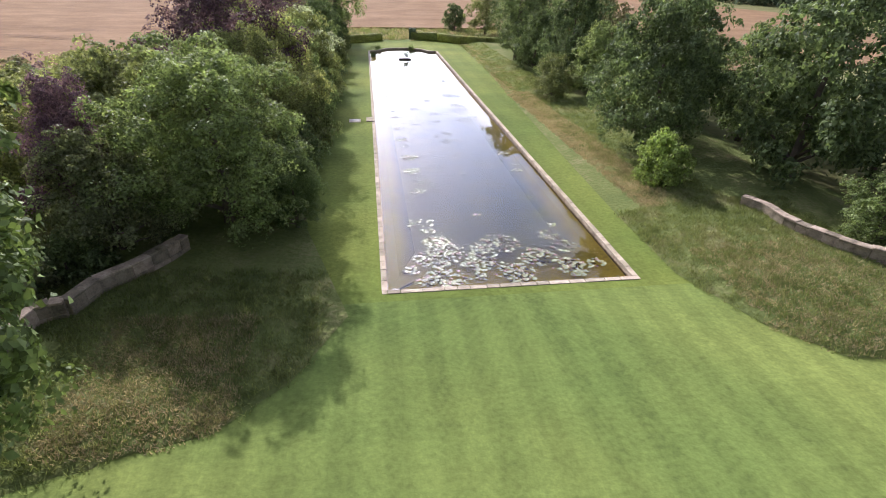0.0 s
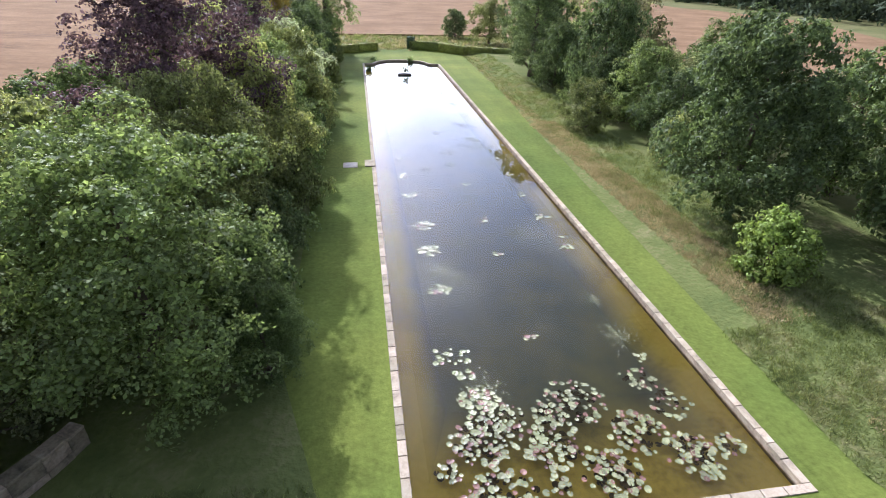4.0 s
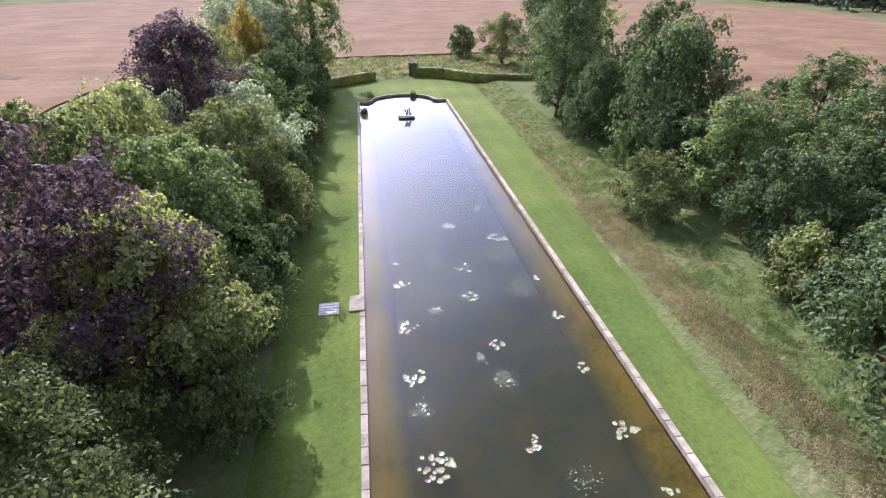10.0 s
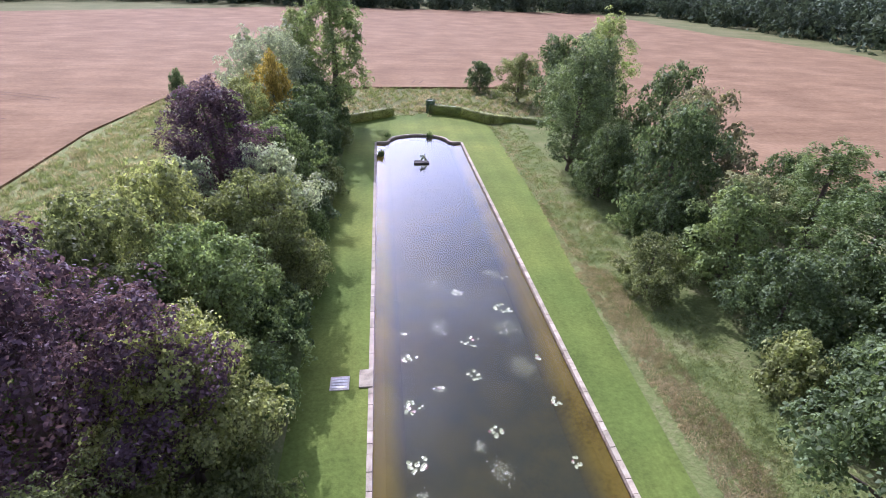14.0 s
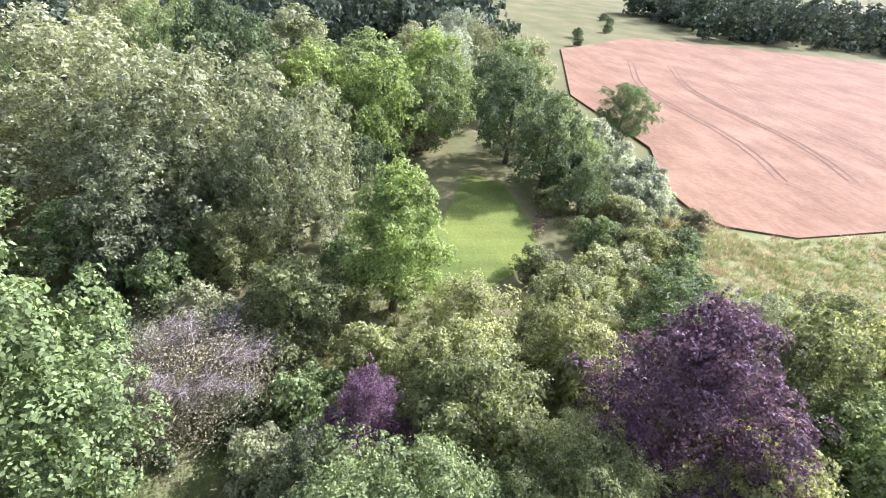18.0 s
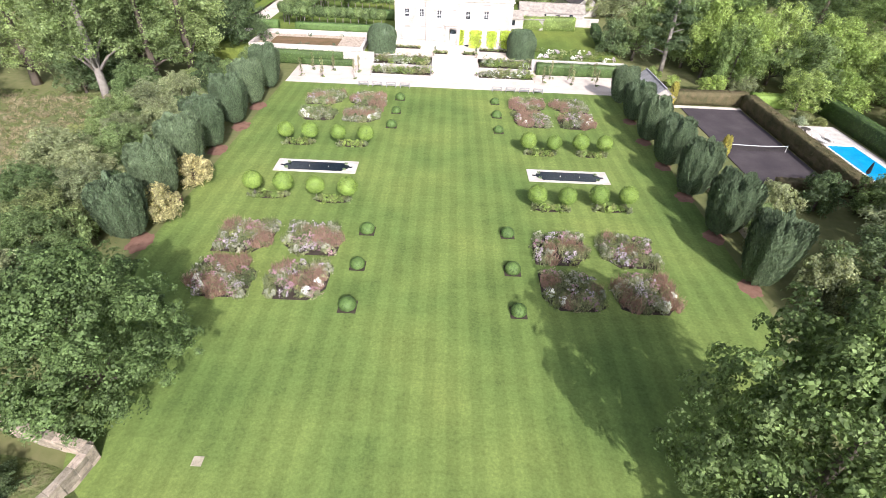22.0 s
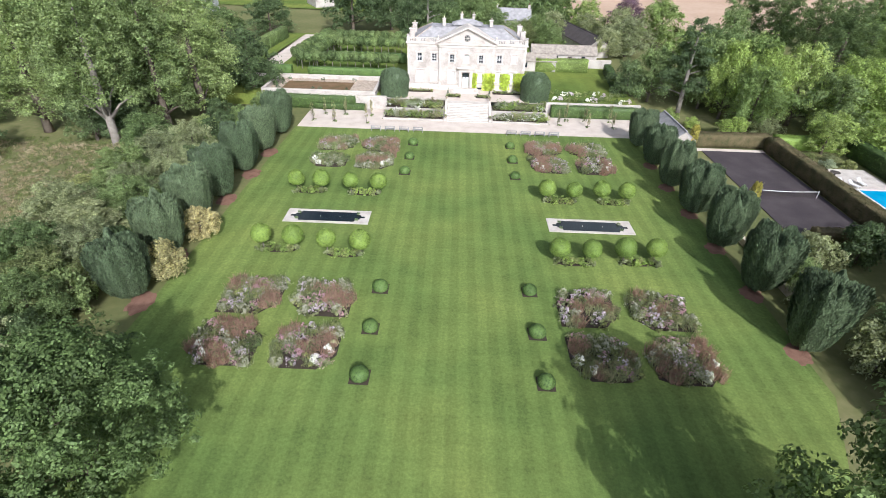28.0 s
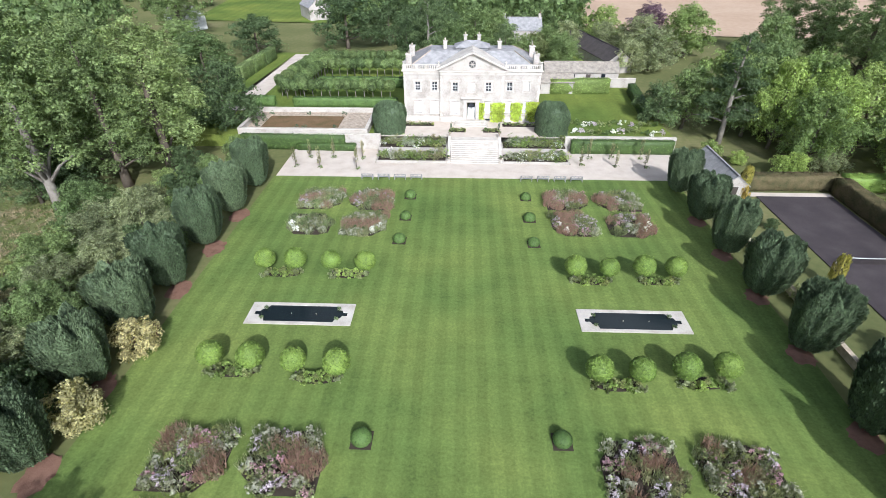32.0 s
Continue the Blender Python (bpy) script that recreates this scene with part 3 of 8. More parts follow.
def sheet(name, outline, z, mat, label, category, follow=False):
    """A thin flat piece of ground over an outline."""
    bm = bmesh.new()
    if follow:
        vs = [bm.verts.new((x, y, gz(x, y) + z)) for x, y in outline]
    else:
        vs = [bm.verts.new((x, y, z)) for x, y in outline]
    f = bm.faces.new(vs)
    bmesh.ops.triangulate(bm, faces=[f])
    ob = part(name, bm, mat)
    return tagged(ob, label, category, kind="structure")


def canal_end(off=0.0, steps=10):
    """The rounded south end of the canal, from its west shoulder to its east one."""
    pts = [(-LX - off, LY), (-5.4 - off, LY - 0.1 - off)]
    for k in range(steps + 1):
        a = math.pi * k / steps
        pts.append((-math.cos(a) * (4.8 + off), LY - 0.6 - off - math.sin(a) * 4.0))
    return pts + [(5.4 + off, LY - 0.1 - off), (LX + off, LY)]


K = 0.34  # width of the kerb
end_in, end_out = canal_end(), canal_end(K)
# lawns round the canal and up to the terrace, the flower beds and basins laid on top
bm = bmesh.new()
for ring in ([(LX + K, 0), (LX + K, LY), (11.8, LY), (11.8, 0)], [(-LX - K, LY), (-LX - K, 0), (-11.6, 0), (-13.4, LY)]):
    bm.faces.new([bm.verts.new((x, y, 0)) for x, y in ring])
south = [(x, y) for x, y in end_out]
loop = south + [(11.8, LY), (11.8, -99), (-13.6, -99), (-13.4, LY)]
f = bm.faces.new([bm.verts.new((x, y, 0)) for x, y in loop])
bmesh.ops.triangulate(bm, faces=[f])
f = bm.faces.new([bm.verts.new((x, y, 0)) for x, y in [(-11.6, 0), (-LX - K, 0), (-LX - K, K), (LX + K, K), (LX + K, 0), (11.8, 0), (13.8, 1), (-12.75, 1)]])
bmesh.ops.triangulate(bm, faces=[f])
bmesh.ops.recalc_face_normals(bm, faces=bm.faces)
for f in bm.faces:
    if f.normal.z < 0:
        f.normal_flip()
tagged(part("lawn_1", bm, M["lawn_south"]), "bright mown lawn round a long stone-edged canal", "lawn", kind="structure")
sheet("lawn_2", [(-12.75, 1), (13.8, 1), (20, 4), (25, 8), (25, 12), (33.6, 30), (34.5, 90), (-29.3, 90), (-29.3, 30), (-22, 12), (-22, 7), (-15, 3)], 0.0, M["lawn"], "broad striped mown lawn between yews and flower beds", "lawn")
sheet("lawn_3", [(44, -13), (50, -14), (60, -21), (72, -26), (68, -31), (56, -31), (48, -29), (42, -20)], 0.03, M["lawn_south"], "sunny clearing of mown grass among tall trees", "lawn", True)

# canal: bed, silt shelf, water, kerb stones
bm = bmesh.new()
prof = [(0.0, -0.42), (0.7, -0.54), (1.9, -1.1)]
NE = 3.0
for (i0, z0), (i1, z1) in zip(prof, prof[1:]):
    for sx in (-1, 1):
        a = [(sx * (LX - i0), -i0 * NE, z0), (sx * (LX - i0), LY, z0), (sx * (LX - i1), LY, z1), (sx * (LX - i1), -i1 * NE, z1)]
        bm.faces.new([bm.verts.new(v) for v in (a if sx < 0 else a[::-1])])
    bm.faces.new([bm.verts.new(v) for v in ((-(LX - i1), -i1 * NE, z1), ((LX - i1), -i1 * NE, z1), (LX - i0, -i0 * NE, z0), (-(LX - i0), -i0 * NE, z0))])
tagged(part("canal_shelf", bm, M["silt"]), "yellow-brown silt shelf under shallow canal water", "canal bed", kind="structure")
bm = bmesh.new()
bm.faces.new([bm.verts.new(v) for v in ((-LX, LY - 6, -1.1), (LX, LY - 6, -1.1), (LX, 0, -1.1), (-LX, 0, -1.1))])
tagged(part("canal_bed", bm, M["silt"]), "olive mud on the canal bottom, darkened to stand for deep murky water", "canal bed", kind="structure")
bm = bmesh.new()
f = bm.faces.new([bm.verts.new((x, y, WATER)) for x, y in [(LX, 0), (-LX, 0)] + end_in])
bmesh.ops.triangulate(bm, faces=[f])
bmesh.ops.recalc_face_normals(bm, faces=bm.faces)
for f in bm.faces:
    if f.normal.z < 0:
        f.normal_flip()
tagged(part("canal_water", bm, M["water"]), "still murky canal water that mirrors bright clouds", "water", kind="structure")
bm = bmesh.new()
edge = [(LX, 0), (-LX, 0)] + end_in
for (x0, y0), (x1, y1) in zip(edge, edge[1:] + edge[:1]):
    bm.faces.new([bm.verts.new(v) for v in ((x0, y0, -1.2), (x1, y1, -1.2), (x1, y1, -0.02), (x0, y0, -0.02))])
kerb = tagged(part("canal_wall", bm, M["stone_old"]), "weathered stone canal edge of long coping blocks", "canal wall", kind="structure")

# rough banks beside the canal


def bank(name, rows, label):
    """A sloping strip of rough grass: rows of points (x, y, z) across it."""
    bm = bmesh.new()
    grid = [[bm.verts.new(p) for p in row] for row in rows]
    for a, b in zip(grid, grid[1:]):
        for k in range(len(a) - 1):
            bm.faces.new((a[k], a[k + 1], b[k + 1], b[k]))
    bmesh.ops.subdivide_edges(bm, edges=bm.edges[:], cuts=3, use_grid_fill=True)
    for v in bm.verts:
        v.co.z += 0.12 * noise.noise(v.co * 0.5) if v.co.z > 0.03 else 0
    bmesh.ops.recalc_face_normals(bm, faces=bm.faces)
    for f in bm.faces:
        if f.normal.z < 0:
            f.normal_flip()
    return tagged(part(name, bm, M["rough_grass"], smooth=True), label, "bank", kind="structure")


bank("bank_west", [[(e, y, 0.02), (e - 2.2, y, 0.35), (-17.5, y, 0.85), (-24, y, 0.9), (-30, y, -0.2)] for y, e in ((-99, -13.6), (-80, -13.2), (-60, -12.6), (-40, -11.2), (-20, -10.1), (-8, -9.5))]
     + [[(-9.4, 0, 0.02), (-13, -0.5, 0.5), (-17.5, -2, 0.8), (-21, -3, 0.8), (-30, -3, -0.2)], [(-11.2, 4.8, 0.02), (-14, 4, 0.5), (-17.5, 4, 0.7), (-21, 4.5, 0.6), (-30, 5, -0.2)],
        [(-13.4, 7.4, 0.02), (-15.5, 6.8, 0.4), (-18, 7.5, 0.5), (-21.5, 9, 0.5), (-30, 12, -0.2)], [(-15.6, 7.9, 0.02), (-16.6, 8.0, 0.25), (-18.5, 9.5, 0.3), (-22, 12.5, 0.3), (-30, 15, -0.2)], [(-16, 8.9, -0.06), (-17.2, 9.2, -0.06), (-19, 10.9, -0.06), (-22.5, 13.6, -0.06), (-30, 16, -0.3)]],
     "bank of rough unmown grass above the west side of the canal")
bank("bank_east", [[(11.8, y, 0.02), (13.5, y, 0.3), (16, y, 0.5), (22, y, 0.4), (36, y, -0.2)] for y in (-99, -80, -60, -40, -20, -8)]
     + [[(8.8, 2.0, 0.02), (13, -0.2, 0.4), (17, -1, 0.6), (21.5, -1, 0.6), (36, -2, -0.2)], [(11.0, 6.2, 0.02), (14, 4.4, 0.4), (17.5, 4, 0.6), (22.5, 3.5, 0.6), (36, 3, -0.2)],
        [(13.4, 8.4, 0.02), (15.5, 7.2, 0.35), (18, 6.8, 0.5), (24, 7, 0.5), (36, 8, -0.2)], [(16.8, 9.2, 0.02), (17.5, 8.6, 0.25), (19, 9, 0.3), (25, 11, 0.3), (36, 12, -0.2)], [(17.2, 9.9, -0.06), (18, 9.8, -0.06), (19.5, 10.4, -0.06), (25, 12.4, -0.06), (36, 13, -0.3)]],
     "bank of rough unmown grass below trees east of the canal")

# fields and far land
CROP = [(58, -57), (66, -57.5), (84, -66), (120, -66), (185, -92), (230, -150), (200, -300), (60, -420), (-160, -420), (-190, -200), (-140, -95), (-75, -62), (-46, -64),
                  (-42, -112), (-28, -132), (8, -131), (34, -126), (50, -116), (52.3, -92), (50.6, -68), (54, -59)]
sheet("field_1", CROP, 0.32, M["field"], "pinkish-brown ripe stubble field with tractor tracks", "field", True)
def lodged(m):
    """Long wind-laid streaks, darker where the crop leans, over a field."""
    nd, lk = m.node_tree.nodes, m.node_tree.links
    bsdf = nd["Principled BSDF"]
    old = bsdf.inputs["Base Color"].links[0].from_socket
    geo, mp, tex, span, hsv = nd.new("ShaderNodeNewGeometry"), nd.new("ShaderNodeMapping"), nd.new("ShaderNodeTexNoise"), nd.new("ShaderNodeMapRange"), nd.new("ShaderNodeHueSaturation")
    mp.inputs["Rotation"].default_value = (0, 0, 0.6)
    mp.inputs["Scale"].default_value = (0.10, 0.42, 1.0)
    tex.inputs["Scale"].default_value, tex.inputs["Detail"].default_value, tex.inputs["Roughness"].default_value = 1.0, 6, 0.65
    span.inputs["From Min"].default_value, span.inputs["From Max"].default_value = 0.34, 0.62
    span.inputs["To Min"].default_value, span.inputs["To Max"].default_value = 0.84, 1.07
    lk.new(geo.outputs["Position"], mp.inputs["Vector"])
    lk.new(mp.outputs["Vector"], tex.inputs["Vector"])
    lk.new(tex.outputs["Fac"], span.inputs["Value"])
    lk.new(span.outputs["Result"], hsv.inputs["Value"])
    lk.new(old, hsv.inputs["Color"])
    lk.new(hsv.outputs["Color"], bsdf.inputs["Base Color"])


lodged(M["field"])
# step at the crop's edge; darker brown paints in the shadow line along it
field_rim = bmesh.new()
for (xa, ya), (xb, yb) in zip(CROP, CROP[1:] + CROP[:1]):
    field_rim.faces.new([field_rim.verts.new(v) for v in ((xa, ya, gz(xa, ya) - 0.3), (xb, yb, gz(xb, yb) - 0.3), (xb, yb, gz(xb, yb) + 0.32), (xa, ya, gz(xa, ya) + 0.32))])
tagged(part("field_edge", field_rim, M["brown_bed"]), "cut edge of the standing crop, its shadow line painted in dark brown", "field edge", kind="structure")
M["margin_grass"] = material("margin_grass", (0.20, 0.225, 0.085), (0.14, 0.17, 0.06), (0.29, 0.28, 0.14), scale=0.3, fine=3.0, rough=1.0, bump=0.9, bump_dist=0.15, spec=0.05)
sheet("field_margin", [(27, -50), (36, -46), (52, -50), (54.2, -58.6), (50.7, -67.8), (52.4, -92), (50.1, -115.9), (34, -125.8), (27, -121)], 0.04, M["margin_grass"], "lush rough grass and weeds along the field edge", "grass", True)
rng = np.random.default_rng(4)
bm = bmesh.new()
for k in range(9):
    x0 = -70 + 22 * k
    pts = [(x0 + 10 * math.sin(t * 0.5 + k) + 0.35 * t * t, -136 - 14 * t) for t in range(0, 17)] if k < 6 else [(60 + 9 * t, -62 - (k - 5) * 16 - 2.5 * t - 4 * math.sin(t * 0.6)) for t in range(1, 13)]
    for off in (-0.9, 0.9):
        for (xa, ya), (xb, yb) in zip(pts, pts[1:]):
            d = Vector((xb - xa, yb - ya)).normalized()
            nx, ny = -d.y, d.x
            q = [(xa + nx * (off - 0.2), ya + ny * (off - 0.2)), (xb + nx * (off - 0.2), yb + ny * (off - 0.2)), (xb + nx * (off + 0.2), yb + ny * (off + 0.2)), (xa + nx * (off + 0.2), ya + ny * (off + 0.2))]
            bm.faces.new([bm.verts.new((x, y, gz(x, y) + 0.37)) for x, y in q])
for f in bm.faces:
    f.normal_update()
    if f.normal.z < 0:
        f.normal_flip()
tagged(part("tractor_tracks", bm, M["field_track"]), "paired dark tractor tracks through the stubble", "tracks", kind="structure")
sheet("field_2", [(44, 216), (74, 196), (112, 192), (200, 250), (420, 300), (520, 480), (120, 520), (48, 420), (38, 300)], 0.3, M["field_pale"], "pale harvested field on a far slope", "field", True)
sheet("field_3", [(-104, 222), (-30, 216), (-14, 330), (-120, 340)], 0.15, M["lawn_south"], "far green meadow", "field", True)

# ---- trees: patterns ----


def cedar(seed):
    """A tall cedar: flat plates of dark needles in uneven tiers on a long pale trunk."""
    rng = np.random.default_rng(seed)
    top = empty("cedar", label="tall cedar with flat tiers of needles above a bare trunk", category="tree")
    trunk = part("trunk", tube(bmesh.new(), [(0, 0, -0.3), (0.1, 0, 4), (0.3, 0.1, 10), (0.2, 0.2, 16.4)], [0.55, 0.42, 0.3, 0.06]), M["bark_pale"], top, smooth=True)
    plates = []
    for k in range(30):
        u = k / 29
        z, a = 4.6 + 11.6 * u, k * 2.39996 + rng.uniform(-0.4, 0.4)
        reach = 7.0 * (1 - 0.72 * u ** 1.5) * rng.uniform(0.55, 0.95)
        w = 2.5 * (1 - 0.45 * u) * rng.uniform(0.75, 1.2)
        plates.append((reach * 0.72 * math.cos(a), reach * 0.72 * math.sin(a), z, w, w, 0.42))
        if k % 3 == 0:
            part("limb", tube(bmesh.new(), [(0.15, 0.1, z - 1.0), (reach * 0.4 * math.cos(a), reach * 0.4 * math.sin(a), z - 0.4), (reach * math.cos(a), reach * math.sin(a), z)], [0.16, 0.1, 0.04], 5), M["bark_pale"], trunk, smooth=True)
    plates.append((0.2, 0.2, 16.4, 1.2, 1.2, 0.7))
    p, nr = lobe_points(plates, 15000, rng, 0.8, 26, 0.5)
    v, f = leaves(p, nr, 0.20, rng, 0.5, 1.5, 3)
    link("crown", quads("crown", v, f), M["leaf_dark"], top)
    return top


T = {}
BP, BK = M["bark_pale"], M["bark"]
for k in range(3):
    T["broad", k] = tree("broadleaf_tree", 5.0, 10.5, 0.9, 12000, 0.165, M["leaf_green"], BK, 10 + k, "leafy broadleaf tree with a dense uneven crown", lobes=28 + 3 * k, clump=0.52, spray=30)
for k in range(2):
    T["hornbeam", k] = tree("hornbeam", 5.0, 10.5, 0.7, 22000, 0.135, M["leaf_green"], BK, 14 + k, "dense hornbeam with fine layered foliage", lobes=34 + 4 * k, flatten=0.8, clump=0.44, spray=34)
    T["far", k] = tree("broadleaf_tree", 5.0, 10.5, 0.9, 8500, 0.20, M["leaf_green"], BK, 16 + k, "leafy broadleaf tree beyond the gardens", lobes=22, corners=3, clump=0.6, spray=26)
    T["beech", k] = tree("copper_beech", 4.2, 11.5, 0.8, 32000, 0.085, M["leaf_purple"], BK, 20 + k, "copper beech with dark purple leaves", lobes=34, taper=0.9, clump=0.36, spray=44)
    T["poplar", k] = tree("poplar", 5.0, 20.0, 1.2, 21000, 0.15, M["leaf_poplar"], BK, 30 + k, "tall poplar with an airy upright leafy crown", lobes=64, shell=0.55, clump=0.5, spray=30)
    T["tall_poplar", k] = tree("poplar", 5.0, 20.0, 4.6, 17000, 0.15, M["leaf_poplar"], BP, 34 + k, "tall poplar with an airy upright crown above a bare pale trunk", lobes=54, shell=0.55, clump=0.5, spray=30)
    T["willow", k] = tree("willow", 7.5, 14.0, 0.8, 24000, 0.15, M["leaf_grey"], BK, 40 + k, "big round willow with fine grey-green leaves", lobes=56, stretch=2.1, droop=0.5, clump=0.55, spray=30)
T["fine", 0] = tree("hornbeam", 5.0, 10.5, 0.7, 46000, 0.088, M["leaf_green"], BK, 18, "dense hornbeam with fine layered foliage", lobes=54, flatten=0.7, clump=0.40, spray=52)
T["chestnut", 0] = tree("horse_chestnut", 7.0, 14.0, 0.9, 62000, 0.128, M["leaf_chestnut"], BK, 50, "wide horse chestnut with heavy clumped foliage", lobes=96, flat=0.42, stretch=1.5, clump=0.44, spray=56, taper=0.9, shell=0.5)
T["cedar", 0] = cedar(54)
T["lime", 0] = tree("lime_tree", 4.2, 12.0, 0.8, 24000, 0.135, M["leaf_bright"], BK, 51, "bright green lime tree with an upright crown", lobes=30, taper=0.9, clump=0.45, spray=36)
T["bush", 0] = tree("bush", 2.4, 4.2, 0.1, 4600, 0.135, M["leaf_yellow"], BK, 52, "rounded leafy bush in rough grass", "bush", lobes=16, clump=0.32, spray=18)
T["bush", 1] = tree("bush", 2.6, 3.6, 0.1, 4600, 0.135, M["leaf_green"], BK, 53, "spreading leafy bush in rough grass", "bush", lobes=16, clump=0.34, spray=18)


def put(kind, x, y, r=None, h=None, mat=None, label="", group=""):
    """Plants a tree of a kind with crown radius r and height h."""
    size = {"broad": (5.0, 10.5), "beech": (4.2, 11.5), "poplar": (5.0, 20.0), "tall_poplar": (5.0, 20.0), "willow": (7.5, 14.0), "chestnut": (7.0, 14.0), "lime": (4.2, 12.0), "bush": (2.5, 4.0), "hornbeam": (5.0, 10.5), "fine": (5.0, 10.5), "far": (5.0, 10.5), "cedar": (7.5, 17.0)}[kind]
    keys = [k for k in T if k[0] == kind]
    proto = T[keys[int(abs(x * 7 + y * 3)) % len(keys)]]
    s, sz = (r or size[0]) / size[0], (h or size[1]) / size[1]
    return plant(proto, x, y, gz(x, y) - 0.15, s, sz, (x * 37 + y * 53) % 360, M[mat] if mat else None, label, group)


EAST_BELT = [("fine", 16.4, -8, 6.2, 12, "leaf_green"), ("fine", 16.5, -17.2, 5, 12, "leaf_yellow"), ("hornbeam", 22.5, -13.5, 5.2, 11, "leaf_yellow"), ("fine", 12.2, -7.6, 2.2, 5.4, "leaf_green"), ("beech", 19.2, -24, 6.4, 17.4, None), ("hornbeam", 15.5, -26.5, 4.6, 11.7, "leaf_yellow"),
             ("hornbeam", 15.9, -35, 5, 11.9, "leaf_green"), ("hornbeam", 15.7, -44, 4.8, 11.3, "leaf_yellow"), ("hornbeam", 21.5, -34, 5, 13.8, "leaf_yellow"), ("broad", 22, -42.5, 5, 13.2, "leaf_yellow"), ("broad", 16.1, -53, 4.8, 10.8, "leaf_silver"), ("beech", 21.2, -55, 6.6, 16, None),
             ("broad", 16.3, -62, 4.8, 10.8, "leaf_green"), ("broad", 16.1, -71, 4.6, 10.8, "leaf_dark"), ("broad", 22, -47.5, 4.2, 11.4, "leaf_silver"), ("broad", 22.5, -64, 4.6, 13.2, "leaf_green"), ("broad", 22, -73, 4.6, 13.2, "leaf_yellow"), ("broad", 20.5, -80, 3.4, 15, "leaf_autumn"),
             ("broad", 16.3, -80, 4.6, 11.3, "leaf_green"), ("broad", 15.9, -88, 4.4, 11.3, "leaf_dark")]
EAST_BELT += [("willow", 22.8, -92, 8.8, 17, "leaf_silver"), ("poplar", 13.8, -100, 6.8, 26, "leaf_green"), ("poplar", 20.5, -106, 5, 20, None), ("beech", 23.6, -7.2, 3.1, 10.5, None), ("hornbeam", 28, -14, 4.6, 9.5, "leaf_yellow"), ("hornbeam", 28.5, -23, 4.8, 9.5, "leaf_yellow"),
             ("hornbeam", 21.5, -5, 3.6, 8, "leaf_grey"), ("broad", 28, -32, 5, 9.5, "leaf_green"), ("bush", 32, -8, 3.4, 5.5, "leaf_yellow"), ("broad", 34.5, -16.5, 4.4, 7.5, "leaf_yellow"), ("broad", 36, -26, 4.6, 7.5, "leaf_yellow"), ("broad", 34, -36, 4.6, 7.5, "leaf_green"),
             ("broad", 28.5, -41, 4.6, 8.5, "leaf_grey"), ("broad", 30, -50, 4.4, 7.5, "leaf_yellow"), ("bush", 42, -33, 3.8, 5.5, "leaf_yellow"), ("bush", 40, -41, 3.6, 5.5, "leaf_green"), ("bush", 24.5, -1, 2.6, 4.5, "leaf_grey"), ("bush", 28.5, -3.5, 3, 5.5, "leaf_green"),
             ("bush", 43.5, -109, 2, 7.5, "leaf_dark"), ("bush", 29, -64, 3.2, 5, "leaf_yellow")]
EAST_BELT += [("bush", 28.5, -76, 3.4, 5.5, "leaf_green")]
WEST_BELT = [("broad", -22, -34.5, 4.0, 9, "leaf_green"), ("broad", -21.4, -26.6, 3.4, 8, "leaf_dark"), ("broad", -20.6, -47.2, 3.4, 8.5, "leaf_green"), ("bush", -14.6, -12.0, 2.7, 4.8, "leaf_bright"), ("hornbeam", -18.4, -20.5, 6.2, 15, "leaf_dark"), ("broad", -25.5, -11.5, 6.4, 16, "leaf_green"),
             ("broad", -16, -41.5, 3.2, 6.5, "leaf_yellow"), ("poplar", -19.5, -71, 5.4, 18.5, "leaf_green"), ("broad", -22.1, -52, 5.4, 15, "leaf_dark"), ("broad", -29, -60, 6, 15, "leaf_brown"), ("broad", -23.1, -42, 4.8, 10.5, "leaf_grey"), ("bush", -19.2, -29.5, 2.8, 5.5, "leaf_yellow"),
             ("poplar", -30, -37, 4.8, 14, "leaf_grey"), ("poplar", -34.5, -47, 4.6, 13, "leaf_grey"), ("broad", -25, -82, 6.4, 18, "leaf_green"), ("poplar", -31, -92, 6.0, 21, "leaf_poplar"), ("bush", -17.5, -129, 3.6, 8.0, "leaf_dark"), ("broad", -24, -118, 5.6, 10.5, "leaf_yellow"),
             ("broad", -30.5, -24, 5.0, 12, "leaf_grey"), ("broad", -27.5, -32, 4.6, 10.5, "leaf_green")]
WEST_BELT += [("broad", -34, -12, 5.0, 11.5, "leaf_green"), ("broad", -32, -72, 6, 16, "leaf_dark"), ("bush", -26, 1.5, 3.0, 5, "leaf_dark"), ("broad", -31.5, 3, 4.2, 8.5, "leaf_dark"), ("broad", -40, -2, 5.0, 11, "leaf_green"), ("broad", -19.8, -61.5, 4.0, 10.5, "leaf_green"),
             ("broad", -28, -104, 6.2, 16, "leaf_dark"), ("broad", -27, 8.5, 3.2, 5.0, "leaf_dark"), ("broad", -34, 11, 4.0, 6.0, "leaf_dark")]
for k in range(13):
    EAST_BELT.append(("bush", 13.0 + 0.5 * math.sin(k * 2.1), -11.5 - 6.6 * k, 2.5 + 0.3 * math.cos(k * 1.7), 5.0 + 0.8 * math.sin(k * 3.3), ("leaf_green", "leaf_dark", "leaf_yellow")[k % 3]))
for k in range(7):
    WEST_BELT.append(("bush", -34.6 - 0.9 * (k % 2), 30.5 + 6.6 * k, 2.6, 5.2 + (k % 3) * 0.7, ("leaf_dark", "leaf_grey", "leaf_green")[k % 3]))
for kind, x, y, r, h, mat in EAST_BELT:
    put(kind, x, y, r, h, mat)
# darker greens for the west belt: shade put into the leaf colour
WEST_SHADED_LEAF = {"leaf_green": "leaf_dark", "leaf_grey": "leaf_green"}
